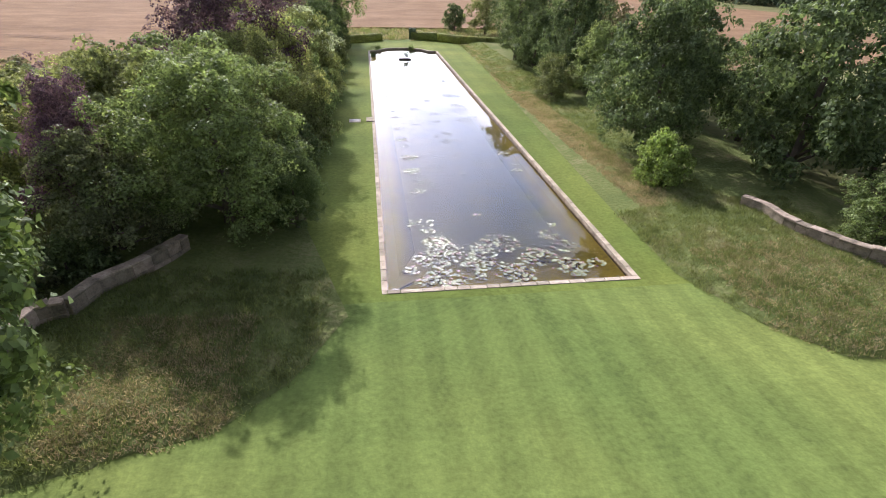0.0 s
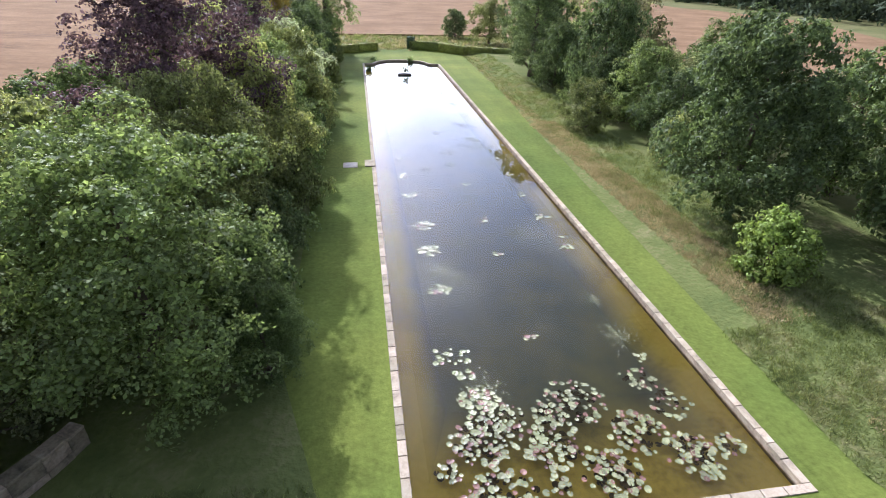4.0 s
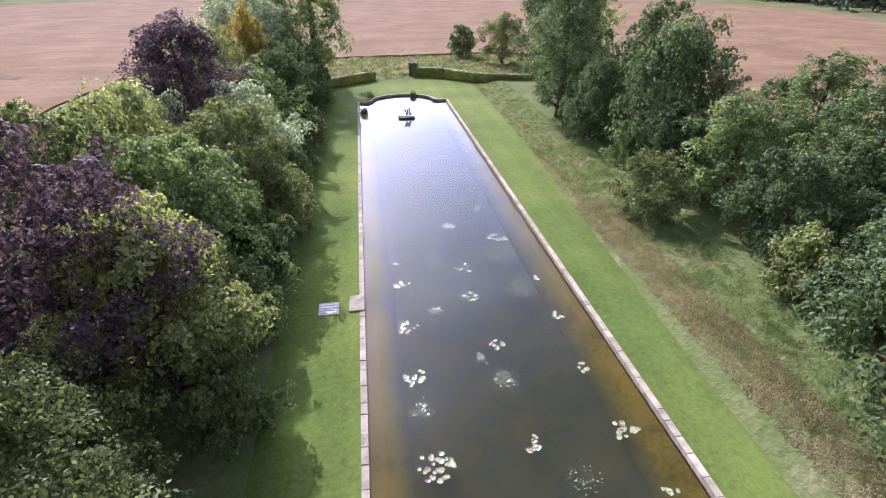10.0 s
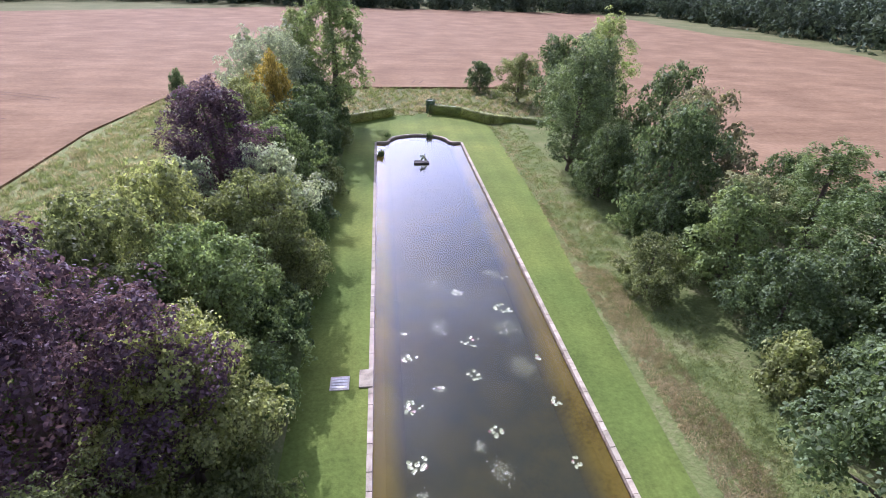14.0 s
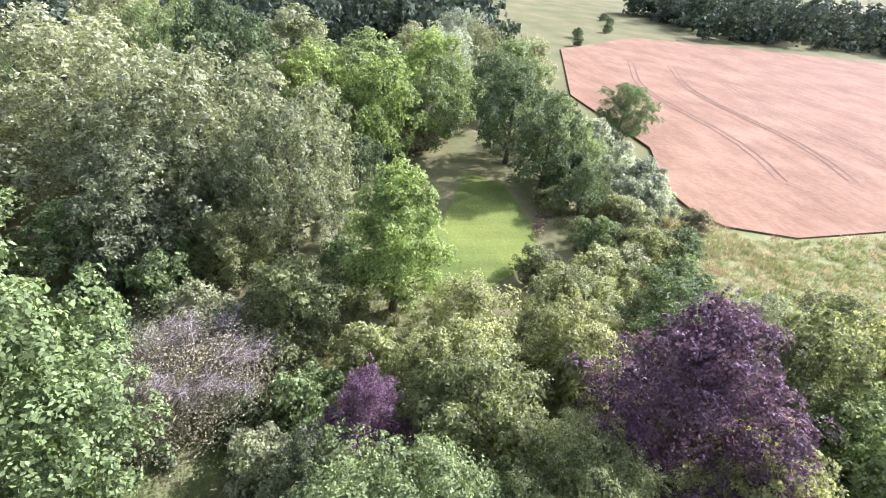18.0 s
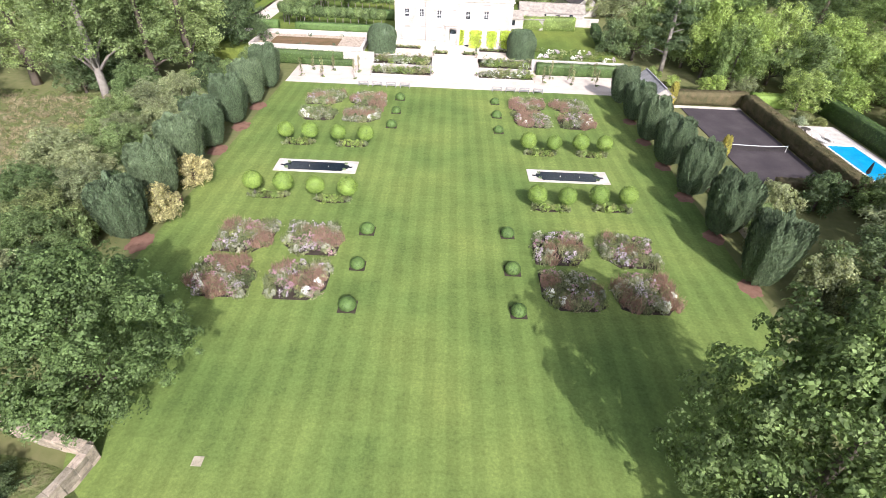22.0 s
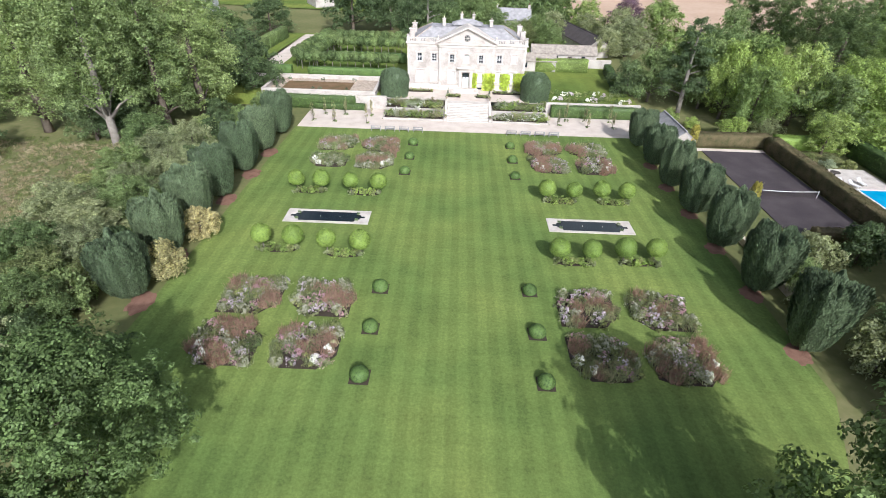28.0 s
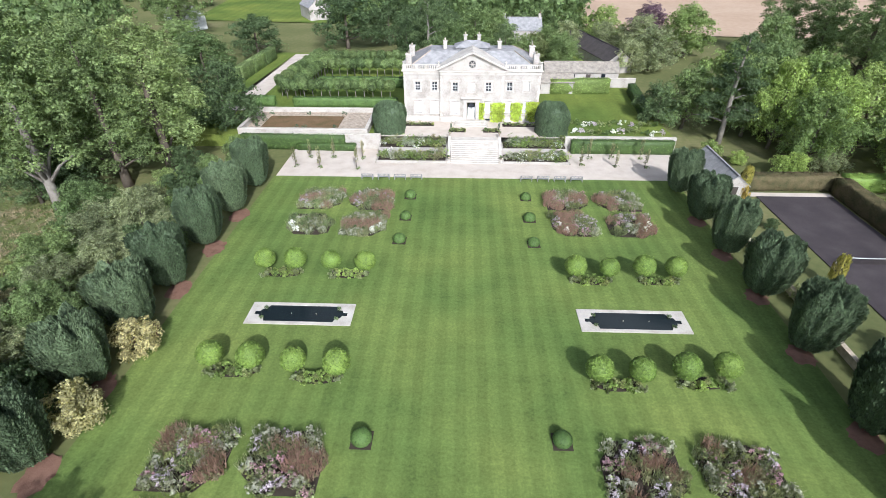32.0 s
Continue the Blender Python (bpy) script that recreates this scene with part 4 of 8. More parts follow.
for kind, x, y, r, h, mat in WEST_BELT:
    mat = WEST_SHADED_LEAF.get(mat, mat)
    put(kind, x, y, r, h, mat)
GROVE = [("bush", 42, 8, 3.4, 6, "leaf_green"), ("bush", 44, 13, 3.2, 6, "leaf_dark"), ("bush", 39, 5, 3.0, 5, "leaf_grey"), ("bush", 48, 7, 3.4, 7, "leaf_green"), ("bush", -25, 9.5, 1.8, 2.0, "leaf_brown"), ("bush", -28, 12, 2.0, 2.2, "leaf_dark"),
         ("bush", -29.5, 8.5, 2.4, 3.0, "leaf_dark"), ("bush", -25.5, 12.2, 1.5, 1.7, "leaf_dark"), ("bush", -33, 14.5, 2.4, 3.2, "leaf_brown"), ("bush", -36, 19, 2.6, 3.6, "leaf_dark"), ("bush", -35, 25, 2.8, 4.2, "leaf_grey"), ("broad", 104, -44, 6, 13, "leaf_green"),
         ("broad", 114, -52, 5.5, 12, "leaf_grey"), ("willow", 124, -42, 6, 13, "leaf_grey"), ("broad", 97, -37, 5.5, 12, "leaf_dark"), ("broad", 81, -22, 5, 11, "leaf_green"), ("broad", 92, -14, 5.5, 13, "leaf_green"), ("bush", 50, -37, 3.2, 5, "leaf_green"),
         ("bush", 55, -42, 3.2, 5.5, "leaf_yellow"), ("bush", 47, -42, 3.2, 5, "leaf_yellow")]
GROVE += [("bush", 44, -27, 3.0, 4.6, "leaf_yellow"), ("willow", 57, 7, 9.4, 16.3, None), ("willow", 51.5, -2, 6.2, 14.0, "leaf_grey"), ("willow", 66, 21, 10.5, 17, None), ("willow", 50, 10, 6.5, 12, None), ("broad", 36, -2.5, 3.8, 8.0, "leaf_yellow"),
         ("lime", 40.5, -11.2, 5.0, 15.6, None), ("broad", 43, 22, 5.5, 10, "leaf_green"), ("willow", 60, 36, 6.5, 13.5, "leaf_yellow"), ("broad", 53, 40, 5.5, 9.5, "leaf_grey"), ("broad", 44, 34, 5, 8, "leaf_dark"), ("broad", 84, 8, 7.0, 18, "leaf_dark"),
         ("broad", 90, -12, 8, 14.5, "leaf_green"), ("broad", 99, -25, 7, 14, "leaf_bright"), ("broad", 76, -34, 6.0, 14, "leaf_dark"), ("broad", 66, -36, 5.0, 12.5, "leaf_dark"), ("broad", 70, -42, 4.2, 9, "leaf_green"), ("broad", 59, -39, 3.2, 7, "leaf_dark"),
         ("broad", 76, -14, 6.2, 13.5, "leaf_bright"), ("broad", 84, -4, 5.6, 13.5, "leaf_bright")]
GROVE += [("broad", 68, -4, 5.0, 12, "leaf_grey"), ("broad", 88, -26, 5.6, 12.5, "leaf_green"), ("willow", 108, -30, 6.5, 14, "leaf_silver"), ("bush", 61, -50.5, 3.4, 6, "leaf_silver"), ("bush", 74, -53, 3.2, 6, "leaf_silver"), ("broad", 84, -44, 4.5, 9, "leaf_green"),
         ("bush", 59, -46, 3.6, 6, "leaf_silver"), ("bush", 64, -51, 3.8, 7, "leaf_silver"), ("bush", 53, -43, 3.2, 5, "leaf_grey"), ("fine", 88, -61, 5.4, 10.0, "leaf_green"), ("willow", 82, 42, 8, 15, "leaf_green"), ("willow", 100, 20, 8, 15, "leaf_green"),
         ("broad", 96, 55, 7, 14, "leaf_green"), ("broad", 115, 0, 8, 14, "leaf_grey"), ("willow", 120, 32, 8, 15, "leaf_grey"), ("willow", 135, -40, 7, 14, "leaf_silver"), ("broad", 122, -25, 6, 12, "leaf_grey"), ("chestnut", 22.8, 11.0, 8.2, 20.4, None),
         ("chestnut", -22.8, 19.6, 7.2, 13.4, None), ("bush", 71, -46, 3.4, 7, "leaf_silver")]
GROVE += [("bush", 78, -50, 3.6, 7.5, "leaf_silver"), ("bush", 68, -51, 3.0, 5.5, "leaf_silver"), ("bush", 57, -50, 2.6, 4.5, "leaf_silver"), ("bush", 84, -55, 3, 6, "leaf_silver"), ("beech", 108, 14, 6, 13, None)]
for kind, x, y, r, h, mat in GROVE:
    k = 1.0 if kind in ("chestnut", "bush", "lime") else 1.18
    put("far" if kind == "broad" and x > 92 else kind, x, y, r * k, h * k, mat)
NORTH = [("far", 27, 156, 4.5, 8.5, "leaf_green"), ("far", 30, 170, 5, 9, "leaf_grey"), ("far", 24, 164, 4.5, 9, "leaf_green"), ("far", 42, 148, 4.5, 8, "leaf_grey"), ("far", 16, 150, 4.5, 9, "leaf_green"), ("far", 12, 160, 5, 10, "leaf_dark"),
         ("far", -14, 156, 5, 13, "leaf_dark"), ("cedar", -8, 152, 6.5, 19, None), ("far", -2, 158, 5, 11, "leaf_green"), ("broad", 58, 97, 6, 13, "leaf_green"), ("broad", 71, 94, 6.5, 13, "leaf_dark"), ("broad", 43, 112, 5.5, 12, "leaf_dark"),
         ("broad", 53, 109, 6, 15, "leaf_dark"), ("broad", 86, 89, 6.5, 13, "leaf_green"), ("broad", 96, 104, 7, 13, "leaf_yellow"), ("willow", 108, 92, 8, 14, "leaf_grey"), ("broad", 112, 110, 7, 13, "leaf_green"), ("broad", 100, 72, 7, 13, "leaf_green"),
         ("willow", 112, 66, 8, 14, "leaf_green"), ("broad", 90, 68, 6, 11, "leaf_yellow")]
NORTH += [("broad", 76, 90, 4, 7, "leaf_bright"), ("broad", 27, 151, 4, 7, "leaf_green"), ("broad", 42, 176, 5, 8, "leaf_grey"), ("broad", 20, 158, 4.5, 8, "leaf_yellow"), ("broad", 10, 178, 6, 11, "leaf_green"), ("poplar", -62, 83, 7.0, 26, None),
         ("poplar", -58, 95, 7.5, 25, None), ("poplar", -71, 83, 7.0, 24, None), ("broad", -36.5, 42, 3.8, 7.5, "leaf_grey"), ("broad", -37, 51, 4, 8, "leaf_dark"), ("broad", -36.5, 60, 4, 8, "leaf_grey"), ("broad", -41, 40, 4.5, 8, "leaf_dark"),
         ("broad", -43, 48, 4.5, 8.5, "leaf_green"), ("broad", -43, 60, 4.5, 8, "leaf_dark"), ("broad", -37, 34, 3.6, 7, "leaf_dark"), ("broad", -38, 69, 4, 8.5, "leaf_green"), ("broad", -45, 70, 4.5, 9, "leaf_dark"), ("broad", -40, 29, 4, 7, "leaf_grey"),
         ("tall_poplar", -54.7, 76.6, 7.4, 27, "leaf_poplar"), ("poplar", -47, 92, 8, 25, "leaf_poplar")]
NORTH += [("poplar", -65, 90, 8.5, 28, "leaf_poplar"), ("poplar", -51, 86, 7, 25, "leaf_poplar"), ("broad", -60.5, 80, 5, 9, "leaf_dark"), ("broad", -57, 82, 4.5, 8, "leaf_dark"), ("broad", -43, 107, 6.5, 14, "leaf_dark"), ("broad", -52, 108, 7, 14, "leaf_green"),
         ("broad", -39, 47, 4.2, 7, "leaf_grey"), ("broad", -40, 57, 4.0, 7, "leaf_grey"), ("broad", -38, 37, 4.2, 7, "leaf_yellow"), ("broad", -37, 28, 4.0, 6.5, "leaf_green"), ("broad", -42, 67, 4.2, 7.5, "leaf_green"), ("broad", -47, 52, 3.5, 5.5, "leaf_brown"),
         ("bush", -29.6, 43.0, 2.9, 4.4, "leaf_variegated"), ("bush", -29.3, 50.8, 2.7, 4.2, "leaf_variegated"), ("broad", -75, 70, 6, 9, "leaf_dark"), ("broad", -85, 85, 6, 9, "leaf_green"), ("broad", -95, 100, 7, 10, "leaf_dark"), ("cedar", 47.7, 106, 7.5, 19, None),
         ("broad", 55.5, 104, 5.5, 16, "leaf_bright"), ("broad", 60.5, 100, 5.5, 15.5, "leaf_yellow")]
NORTH += [("broad", 68, 101, 7, 16.5, "leaf_green"), ("broad", 76.5, 98, 7, 15, "leaf_yellow"), ("broad", 51, 116, 6.5, 15, "leaf_green"), ("broad", 63, 109, 7, 16, "leaf_green"), ("broad", 84, 98, 6, 12, "leaf_green"), ("bush", 60, 94.5, 3, 4.5, "leaf_grey"),
         ("broad", 38, 112, 5, 9, "leaf_dark"), ("bush", 80, 76, 4, 6, "leaf_green"), ("bush", 43.5, 100, 2.4, 3, "leaf_green"), ("bush", 47, 97, 2.0, 2.4, "leaf_yellow"), ("broad", 58, 116, 7, 15, "leaf_dark"), ("broad", 80, 104, 7, 13, "leaf_green"),
         ("broad", 66, 86, 4.5, 8, "leaf_green"), ("broad", 90, 92, 6, 12, "leaf_green"), ("bush", 74, 84, 4, 6, "leaf_yellow"), ("bush", 53, 92, 3, 5, "leaf_yellow"), ("broad", 82, 80, 5, 9, "leaf_green"), ("broad", -8, 168, 9, 19, "leaf_dark"),
         ("broad", -34, 175, 11, 17, "leaf_dark"), ("broad", -22, 180, 9, 16, "leaf_dark")]
NORTH += [("broad", 4, 172, 7, 13, "leaf_green"), ("broad", 44, 186, 7, 11, "leaf_green"), ("broad", 50, 168, 7, 11, "leaf_grey"), ("beech", 55, 178, 7, 13, None), ("broad", 62, 165, 8, 14, "leaf_green"), ("broad", 48, 150, 7, 11, "leaf_grey"),
         ("broad", 72, 142, 7, 15, "leaf_dark"), ("poplar", 92, 128, 7, 20, "leaf_dark"), ("poplar", 94, 142, 7, 21, "leaf_dark"), ("poplar", 92, 156, 7, 21, "leaf_dark"), ("poplar", 100, 118, 7, 19, "leaf_green"), ("poplar", 88, 168, 7, 21, "leaf_dark"),
         ("poplar", 104, 136, 7, 20, "leaf_green"), ("broad", -62, 140, 8, 11, "leaf_green"), ("broad", -75, 155, 9, 11, "leaf_green"), ("broad", -58, 165, 8, 11, "leaf_dark"), ("broad", -80, 125, 8, 12, "leaf_green"), ("broad", -100, 135, 9, 11, "leaf_dark"),
         ("poplar", -92, 190, 9, 20, None)]
# lighter greens east of x 40: sunlight put into the leaf colour
EAST_SUNLIT_LEAF = {"leaf_dark": "leaf_green", "leaf_green": "leaf_sunny", "leaf_yellow": "leaf_bright"}
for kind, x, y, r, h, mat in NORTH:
    mat = EAST_SUNLIT_LEAF.get(mat, mat) if x > 40 else mat
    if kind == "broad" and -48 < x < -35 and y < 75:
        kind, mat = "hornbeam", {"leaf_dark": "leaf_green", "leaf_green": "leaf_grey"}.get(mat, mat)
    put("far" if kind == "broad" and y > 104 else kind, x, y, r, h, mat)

# undergrowth between the west yews and the poplars
for k in range(16):
    put("bush", -36.2 - 3.4 * (k % 3) - math.sin(k * 1.9), 62 + 2.1 * k, 2.7 + 0.5 * math.sin(k * 2.7), 4.4 + 1.3 * math.cos(k * 1.3), ("leaf_grey", "leaf_green", "leaf_dark", "leaf_poplar")[k % 4], "dense shrub in the belt behind the yews", "shrubs behind the west yews")

# tall dry scrub on the slope west of the lawn
for k in range(16):
    put("bush", -43.5 - 2.6 * (k % 4) - math.sin(k * 2.3), 32 + 2.7 * k, 2.7 + 0.5 * math.sin(k * 1.9), 2.2 + 0.8 * math.cos(k * 1.3), ("leaf_brown", "leaf_green", "leaf_yellow")[k % 3], "low dry scrub on the rough slope", "scrub west of the lawn")


def far_wood(name, zones, mat, seed, label, size=(5, 9)):
    """Distant woodland: many uneven crowns of coarse leaf sprays, joined. zones: (x0, x1, y0, y1, count)."""
    rng = np.random.default_rng(seed)
    vs, fs, n = [], [], 0
    for x0, x1, y0, y1, count in zones:
        for _ in range(count):
            x, y = rng.uniform(x0, x1), rng.uniform(y0, y1)
            r = rng.uniform(*size)
            z = gz(x, y)
            heap = [(x + rng.normal(0, r * 0.4), y + rng.normal(0, r * 0.4), z + r * rng.uniform(0.15, 1.45), r * rng.uniform(0.45, 0.8), r * rng.uniform(0.45, 0.8), r * rng.uniform(0.4, 0.8)) for _ in range(7)]
            p, nr = lobe_points(heap, 460, rng, 0.3)
            v, f = leaves(p, nr, r * 0.15, rng, 0.5, 1.2, 3)
            vs.append(v)
            fs.append(f + n)
            n += len(v)
    return tagged(link(name, quads(name, np.concatenate(vs), np.concatenate(fs)), mat), label, "woodland", kind="stuff")


far_wood("far_wood_south", [(-420, -170, -520, -425, 170), (-170, 250, -520, -425, 260), (225, 330, -480, -200, 200), (-330, -205, -420, -160, 190)], M["leaf_wood"], 1, "dark woodland along the far edge of the field", (7, 13))
far_wood("far_wood_east", [(125, 160, 60, 130, 30), (150, 260, -60, 60, 130), (135, 200, 50, 130, 60), (260, 420, -60, 250, 170)], M["leaf_wood"], 2, "broadleaf woodland on the far side of the meadow", (6, 11))
far_wood("far_wood_north", [(-32, 42, 192, 300, 80), (105, 150, 130, 186, 16), (-240, -110, 170, 300, 90), (40, 130, 330, 400, 30), (-160, -105, 60, 190, 60), (150, 420, 300, 420, 90), (-300, 300, 420, 700, 200)], M["leaf_green"], 3, "mixed woodland and hedgerows beyond the house", (5, 9))

# ---- garden: hedges, yews, topiary, beds, basins ----


def clip_cards(points, normals, size, rng, upright=False, stretch=1.4):
    """Leaf sprays on a clipped surface; upright ones stand along the z axis."""
    if not upright:
        return leaves(points, normals, size, rng, 0.45, stretch)
    n = len(points)
    up = np.array([0, 0, 1.0]) + rng.normal(0, 0.16, (n, 3)) + normals * 0.22
    up /= np.linalg.norm(up, axis=1)[:, None]
    side = np.cross(up, normals + rng.normal(0, 0.35, (n, 3)))
    side /= np.linalg.norm(side, axis=1)[:, None] + 1e-9
    s = (size * rng.uniform(0.7, 1.3, n))[:, None]
    v = np.empty((n, 4, 3))
    v[:, 0] = points - up * s * stretch * 0.5
    v[:, 1] = points + side * s * 0.5
    v[:, 2] = points + up * s * stretch * 0.5 + normals * s * 0.2
    v[:, 3] = points - side * s * 0.5
    return v.reshape(-1, 3), np.arange(n * 4).reshape(n, 4)


def hedge(name, a, b, width, h, mat, label, density=26, z=0.0, size=0.17, wobble=0.12, h0=0.0, seed=1, kind=""):
    """A clipped hedge from a to b: an uneven solid body under a skin of leaf sprays."""
    rng = np.random.default_rng(seed)
    a, b = Vector((*a, 0)), Vector((*b, 0))
    d = b - a
    ln = d.length
    top = empty(name, a.x, a.y, z, label, "hedge", kind=kind, rz=math.degrees(math.atan2(d.y, d.x)))
    bm = bmesh.new()
    box(bm, 0, ln, -width / 2, width / 2, h0, h)
    cuts = max(2, min(30, int(ln / 1.2)))
    bmesh.ops.subdivide_edges(bm, edges=[e for e in bm.edges if abs(e.verts[0].co.x - e.verts[1].co.x) > 0.5], cuts=cuts)
    bmesh.ops.subdivide_edges(bm, edges=[e for e in bm.edges if abs(e.verts[0].co.x - e.verts[1].co.x) < 0.01], cuts=2, use_grid_fill=True)
    for v in bm.verts:
        q = v.co * 0.9 + Vector((seed * 3.1, a.x, a.y))
        v.co += Vector((noise.noise(q), noise.noise(q + Vector((5, 0, 0))), noise.noise(q + Vector((0, 7, 0))) if v.co.z > h0 + 0.1 else 0)) * wobble
    part("hedge_body", bm, mat, top, smooth=True)
    area = ln * width + 2 * ln * (h - h0) + 2 * width * (h - h0)
    n = int(min(area * density, 9000))
    w = np.array([ln * width, ln * (h - h0), ln * (h - h0), width * (h - h0), width * (h - h0)])
    face = rng.choice(5, n, p=w / w.sum())
    u, t = rng.random(n), rng.random(n)
    p, nr = np.zeros((n, 3)), np.zeros((n, 3))
    for k in range(5):
        s = face == k
        if k == 0:
            p[s] = np.stack([u[s] * ln, (t[s] - 0.5) * width, np.full(s.sum(), h)], 1)
            nr[s] = (0, 0, 1)
        elif k < 3:
            sg = -1 if k == 1 else 1
            p[s] = np.stack([u[s] * ln, np.full(s.sum(), sg * width / 2), h0 + t[s] * (h - h0)], 1)
            nr[s] = (0, sg, 0)
        else:
            p[s] = np.stack([np.full(s.sum(), 0 if k == 3 else ln), (u[s] - 0.5) * width, h0 + t[s] * (h - h0)], 1)
            nr[s] = (-1 if k == 3 else 1, 0, 0)
    p += nr * rng.uniform(-0.05, 0.1, n)[:, None] + rng.normal(0, 0.04, (n, 3))
    v, f = clip_cards(p, nr, size, rng)
    tagged(link("hedge_skin", quads("hedge_skin", v, f), mat, top), kind="stuff")
    return top


def yew(seed, label, r=2.15, h=7.6):
    """A columnar clipped yew: a vase of upright plumes, narrow at the bare foot, ragged along its flat top."""
    rng = np.random.default_rng(seed)
    top = empty("clipped_yew", label=label, category="yew")
    zs = np.array([0.06, 0.14, 0.30, 0.50, 0.70, 0.85, 0.93, 0.975, 1.0])
    rs = np.array([0.40, 0.64, 0.80, 0.91, 0.99, 1.02, 0.98, 0.86, 0.42])
    ph = rng.uniform(0, 6.28, 4)

    def flute(t):
        return 1 + 0.085 * np.sin(11 * t + ph[0]) + 0.06 * np.sin(7 * t + ph[1]) + 0.07 * np.sin(3 * t + ph[2])

    def crest(t):
        return 1 + 0.06 * np.sin(9 * t + ph[3]) + 0.05 * np.sin(4 * t + ph[1])

    n = 26000
    u, t = rng.random(n) ** 0.9, rng.uniform(0, 2 * math.pi, n)
    side = rng.random(n) < 0.84
    z = np.where(side, 0.07 + 0.88 * u, 0.95)
    rad = np.where(side, np.interp(z, zs, rs), 0.92 * np.sqrt(rng.random(n)))
    z = np.where(side, z, np.interp(-rad, -rs[4:][::1], zs[4:]))
    q = r * rad * flute(t) * (1 + rng.normal(0, 0.035, n))
    p = np.stack([q * np.cos(t), q * np.sin(t), h * z * crest(t) + rng.normal(0, 0.06, n)], 1)
    nr = np.stack([np.cos(t), np.sin(t), np.where(side, (z - 0.5) * 0.6, 1.6)], 1)
    nr /= np.linalg.norm(nr, axis=1)[:, None]
    v, f = clip_cards(p, nr, 0.115, rng, True, 3.0)
    link("crown", quads("crown", v, f), M["leaf_yew"], top)
    ring = np.linspace(0, 2 * math.pi, 41)[:-1]
    verts = np.concatenate([np.stack([0.93 * r * k * flute(ring) * np.cos(ring), 0.93 * r * k * flute(ring) * np.sin(ring), np.minimum(0.97 * h * c * crest(ring), 1.1 * h)], 1) for c, k in zip(zs, rs)])
    body = [(j * 40 + i, j * 40 + (i + 1) % 40, j * 40 + 40 + (i + 1) % 40, j * 40 + 40 + i) for j in range(len(zs) - 1) for i in range(40)]
    inner = quads("inner_crown", verts, body)
    inner.polygons.foreach_set("use_smooth", [True] * len(inner.polygons))
    link("inner_crown", inner, M["leaf_yew"], top)
    bm = tube(bmesh.new(), [(0, 0, -0.2), (0.05, 0, 1.2)], [0.3, 0.22])
    part("trunk", bm, M["bark"], top, smooth=True)
    return top


YEWS = [yew(70, "tall columnar clipped yew on a bare mulched circle"), yew(71, "tall columnar clipped yew beside the striped lawn", 2.2, 7.3)]
for k, (x, y, s) in enumerate([(34.2, 36.0, 1.0), (34.2, 45, 1.0), (34.0, 53.8, 0.98), (34.0, 62.3, 0.98), (33.8, 70.4, 0.96), (33.8, 78.4, 0.95), (33.6, 86.5, 0.92)]):
    plant(YEWS[k % 2], x, y, 0, s * 1.06, s * (0.97 - 0.02 * k), 40 * k, group="yews along the east side of the lawn")
for k, (x, y, s) in enumerate([(-31.6, 39.5, 0.95), (-32, 47.6, 1.0), (-31.6, 54.4, 1.02), (-31.8, 61.8, 1.02), (-31.4, 70.2, 1.02), (-31.4, 78.6, 1.02), (-31.0, 86.6, 1.0)]):
    plant(YEWS[k % 2], x, y, 0, s * 1.1, s * 0.88, 50 * k, group="yews along the west side of the lawn")
for k, (x, y) in enumerate([(33.3, 35.0), (33.3, 43.9), (33.2, 52.8), (33.2, 61.3), (33.0, 69.5), (33.0, 77.4), (-30.2, 38.4), (-30.6, 46.4), (-30.2, 53.2), (-30.4, 60.4), (-30.0, 68.8), (-30.0, 77.2)]):
    rng = np.random.default_rng(k + 90)
    bm = bmesh.new()
    n = 22
    wide, long = (1.25, 1.5) if x > 0 else (1.35, 2.0)
    vs = [bm.verts.new((x + math.cos(2 * math.pi * i / n) * wide * rng.uniform(0.75, 1.1), y + math.sin(2 * math.pi * i / n) * long * rng.uniform(0.75, 1.1), 0.008)) for i in range(n)]
    c = bm.verts.new((x, y, 0.07))
    for i in range(n):
        bm.faces.new((vs[i], vs[(i + 1) % n], c))
    tagged(part("mulch_patch", bm, M["mulch"]), "patch of reddish bark mulch at the foot of a yew", "mulch", group="mulch patches")


def golden_column(x, y, h):
    """A slim golden conifer behind the yews."""
    rng = np.random.default_rng(int(x * 10))
    top = empty("golden_conifer", x, y, 0, "slim golden-yellow conifer at the edge of the tennis court", "conifer", "golden conifers")
    lobes = [(0.25 * math.cos(2.1 * k), 0.25 * math.sin(2.1 * k), h * (0.45 + 0.05 * (k % 2)), 0.5, 0.5, h * 0.45) for k in range(4)]
    p, nr = clipped_points(lobes, 1500, rng, 0.08)
    v, f = clip_cards(p, nr, 0.17, rng, True, 2.4)
    link("crown", quads("crown", v, f), M["leaf_golden"], top)
    part("trunk", tube(bmesh.new(), [(0, 0, -0.1), (0, 0, h * 0.7)], [0.12, 0.04], 6), M["bark"], top, smooth=True)


golden_column(42.9, 86.2, 4.4)
golden_column(42.4, 63.6, 4.2)


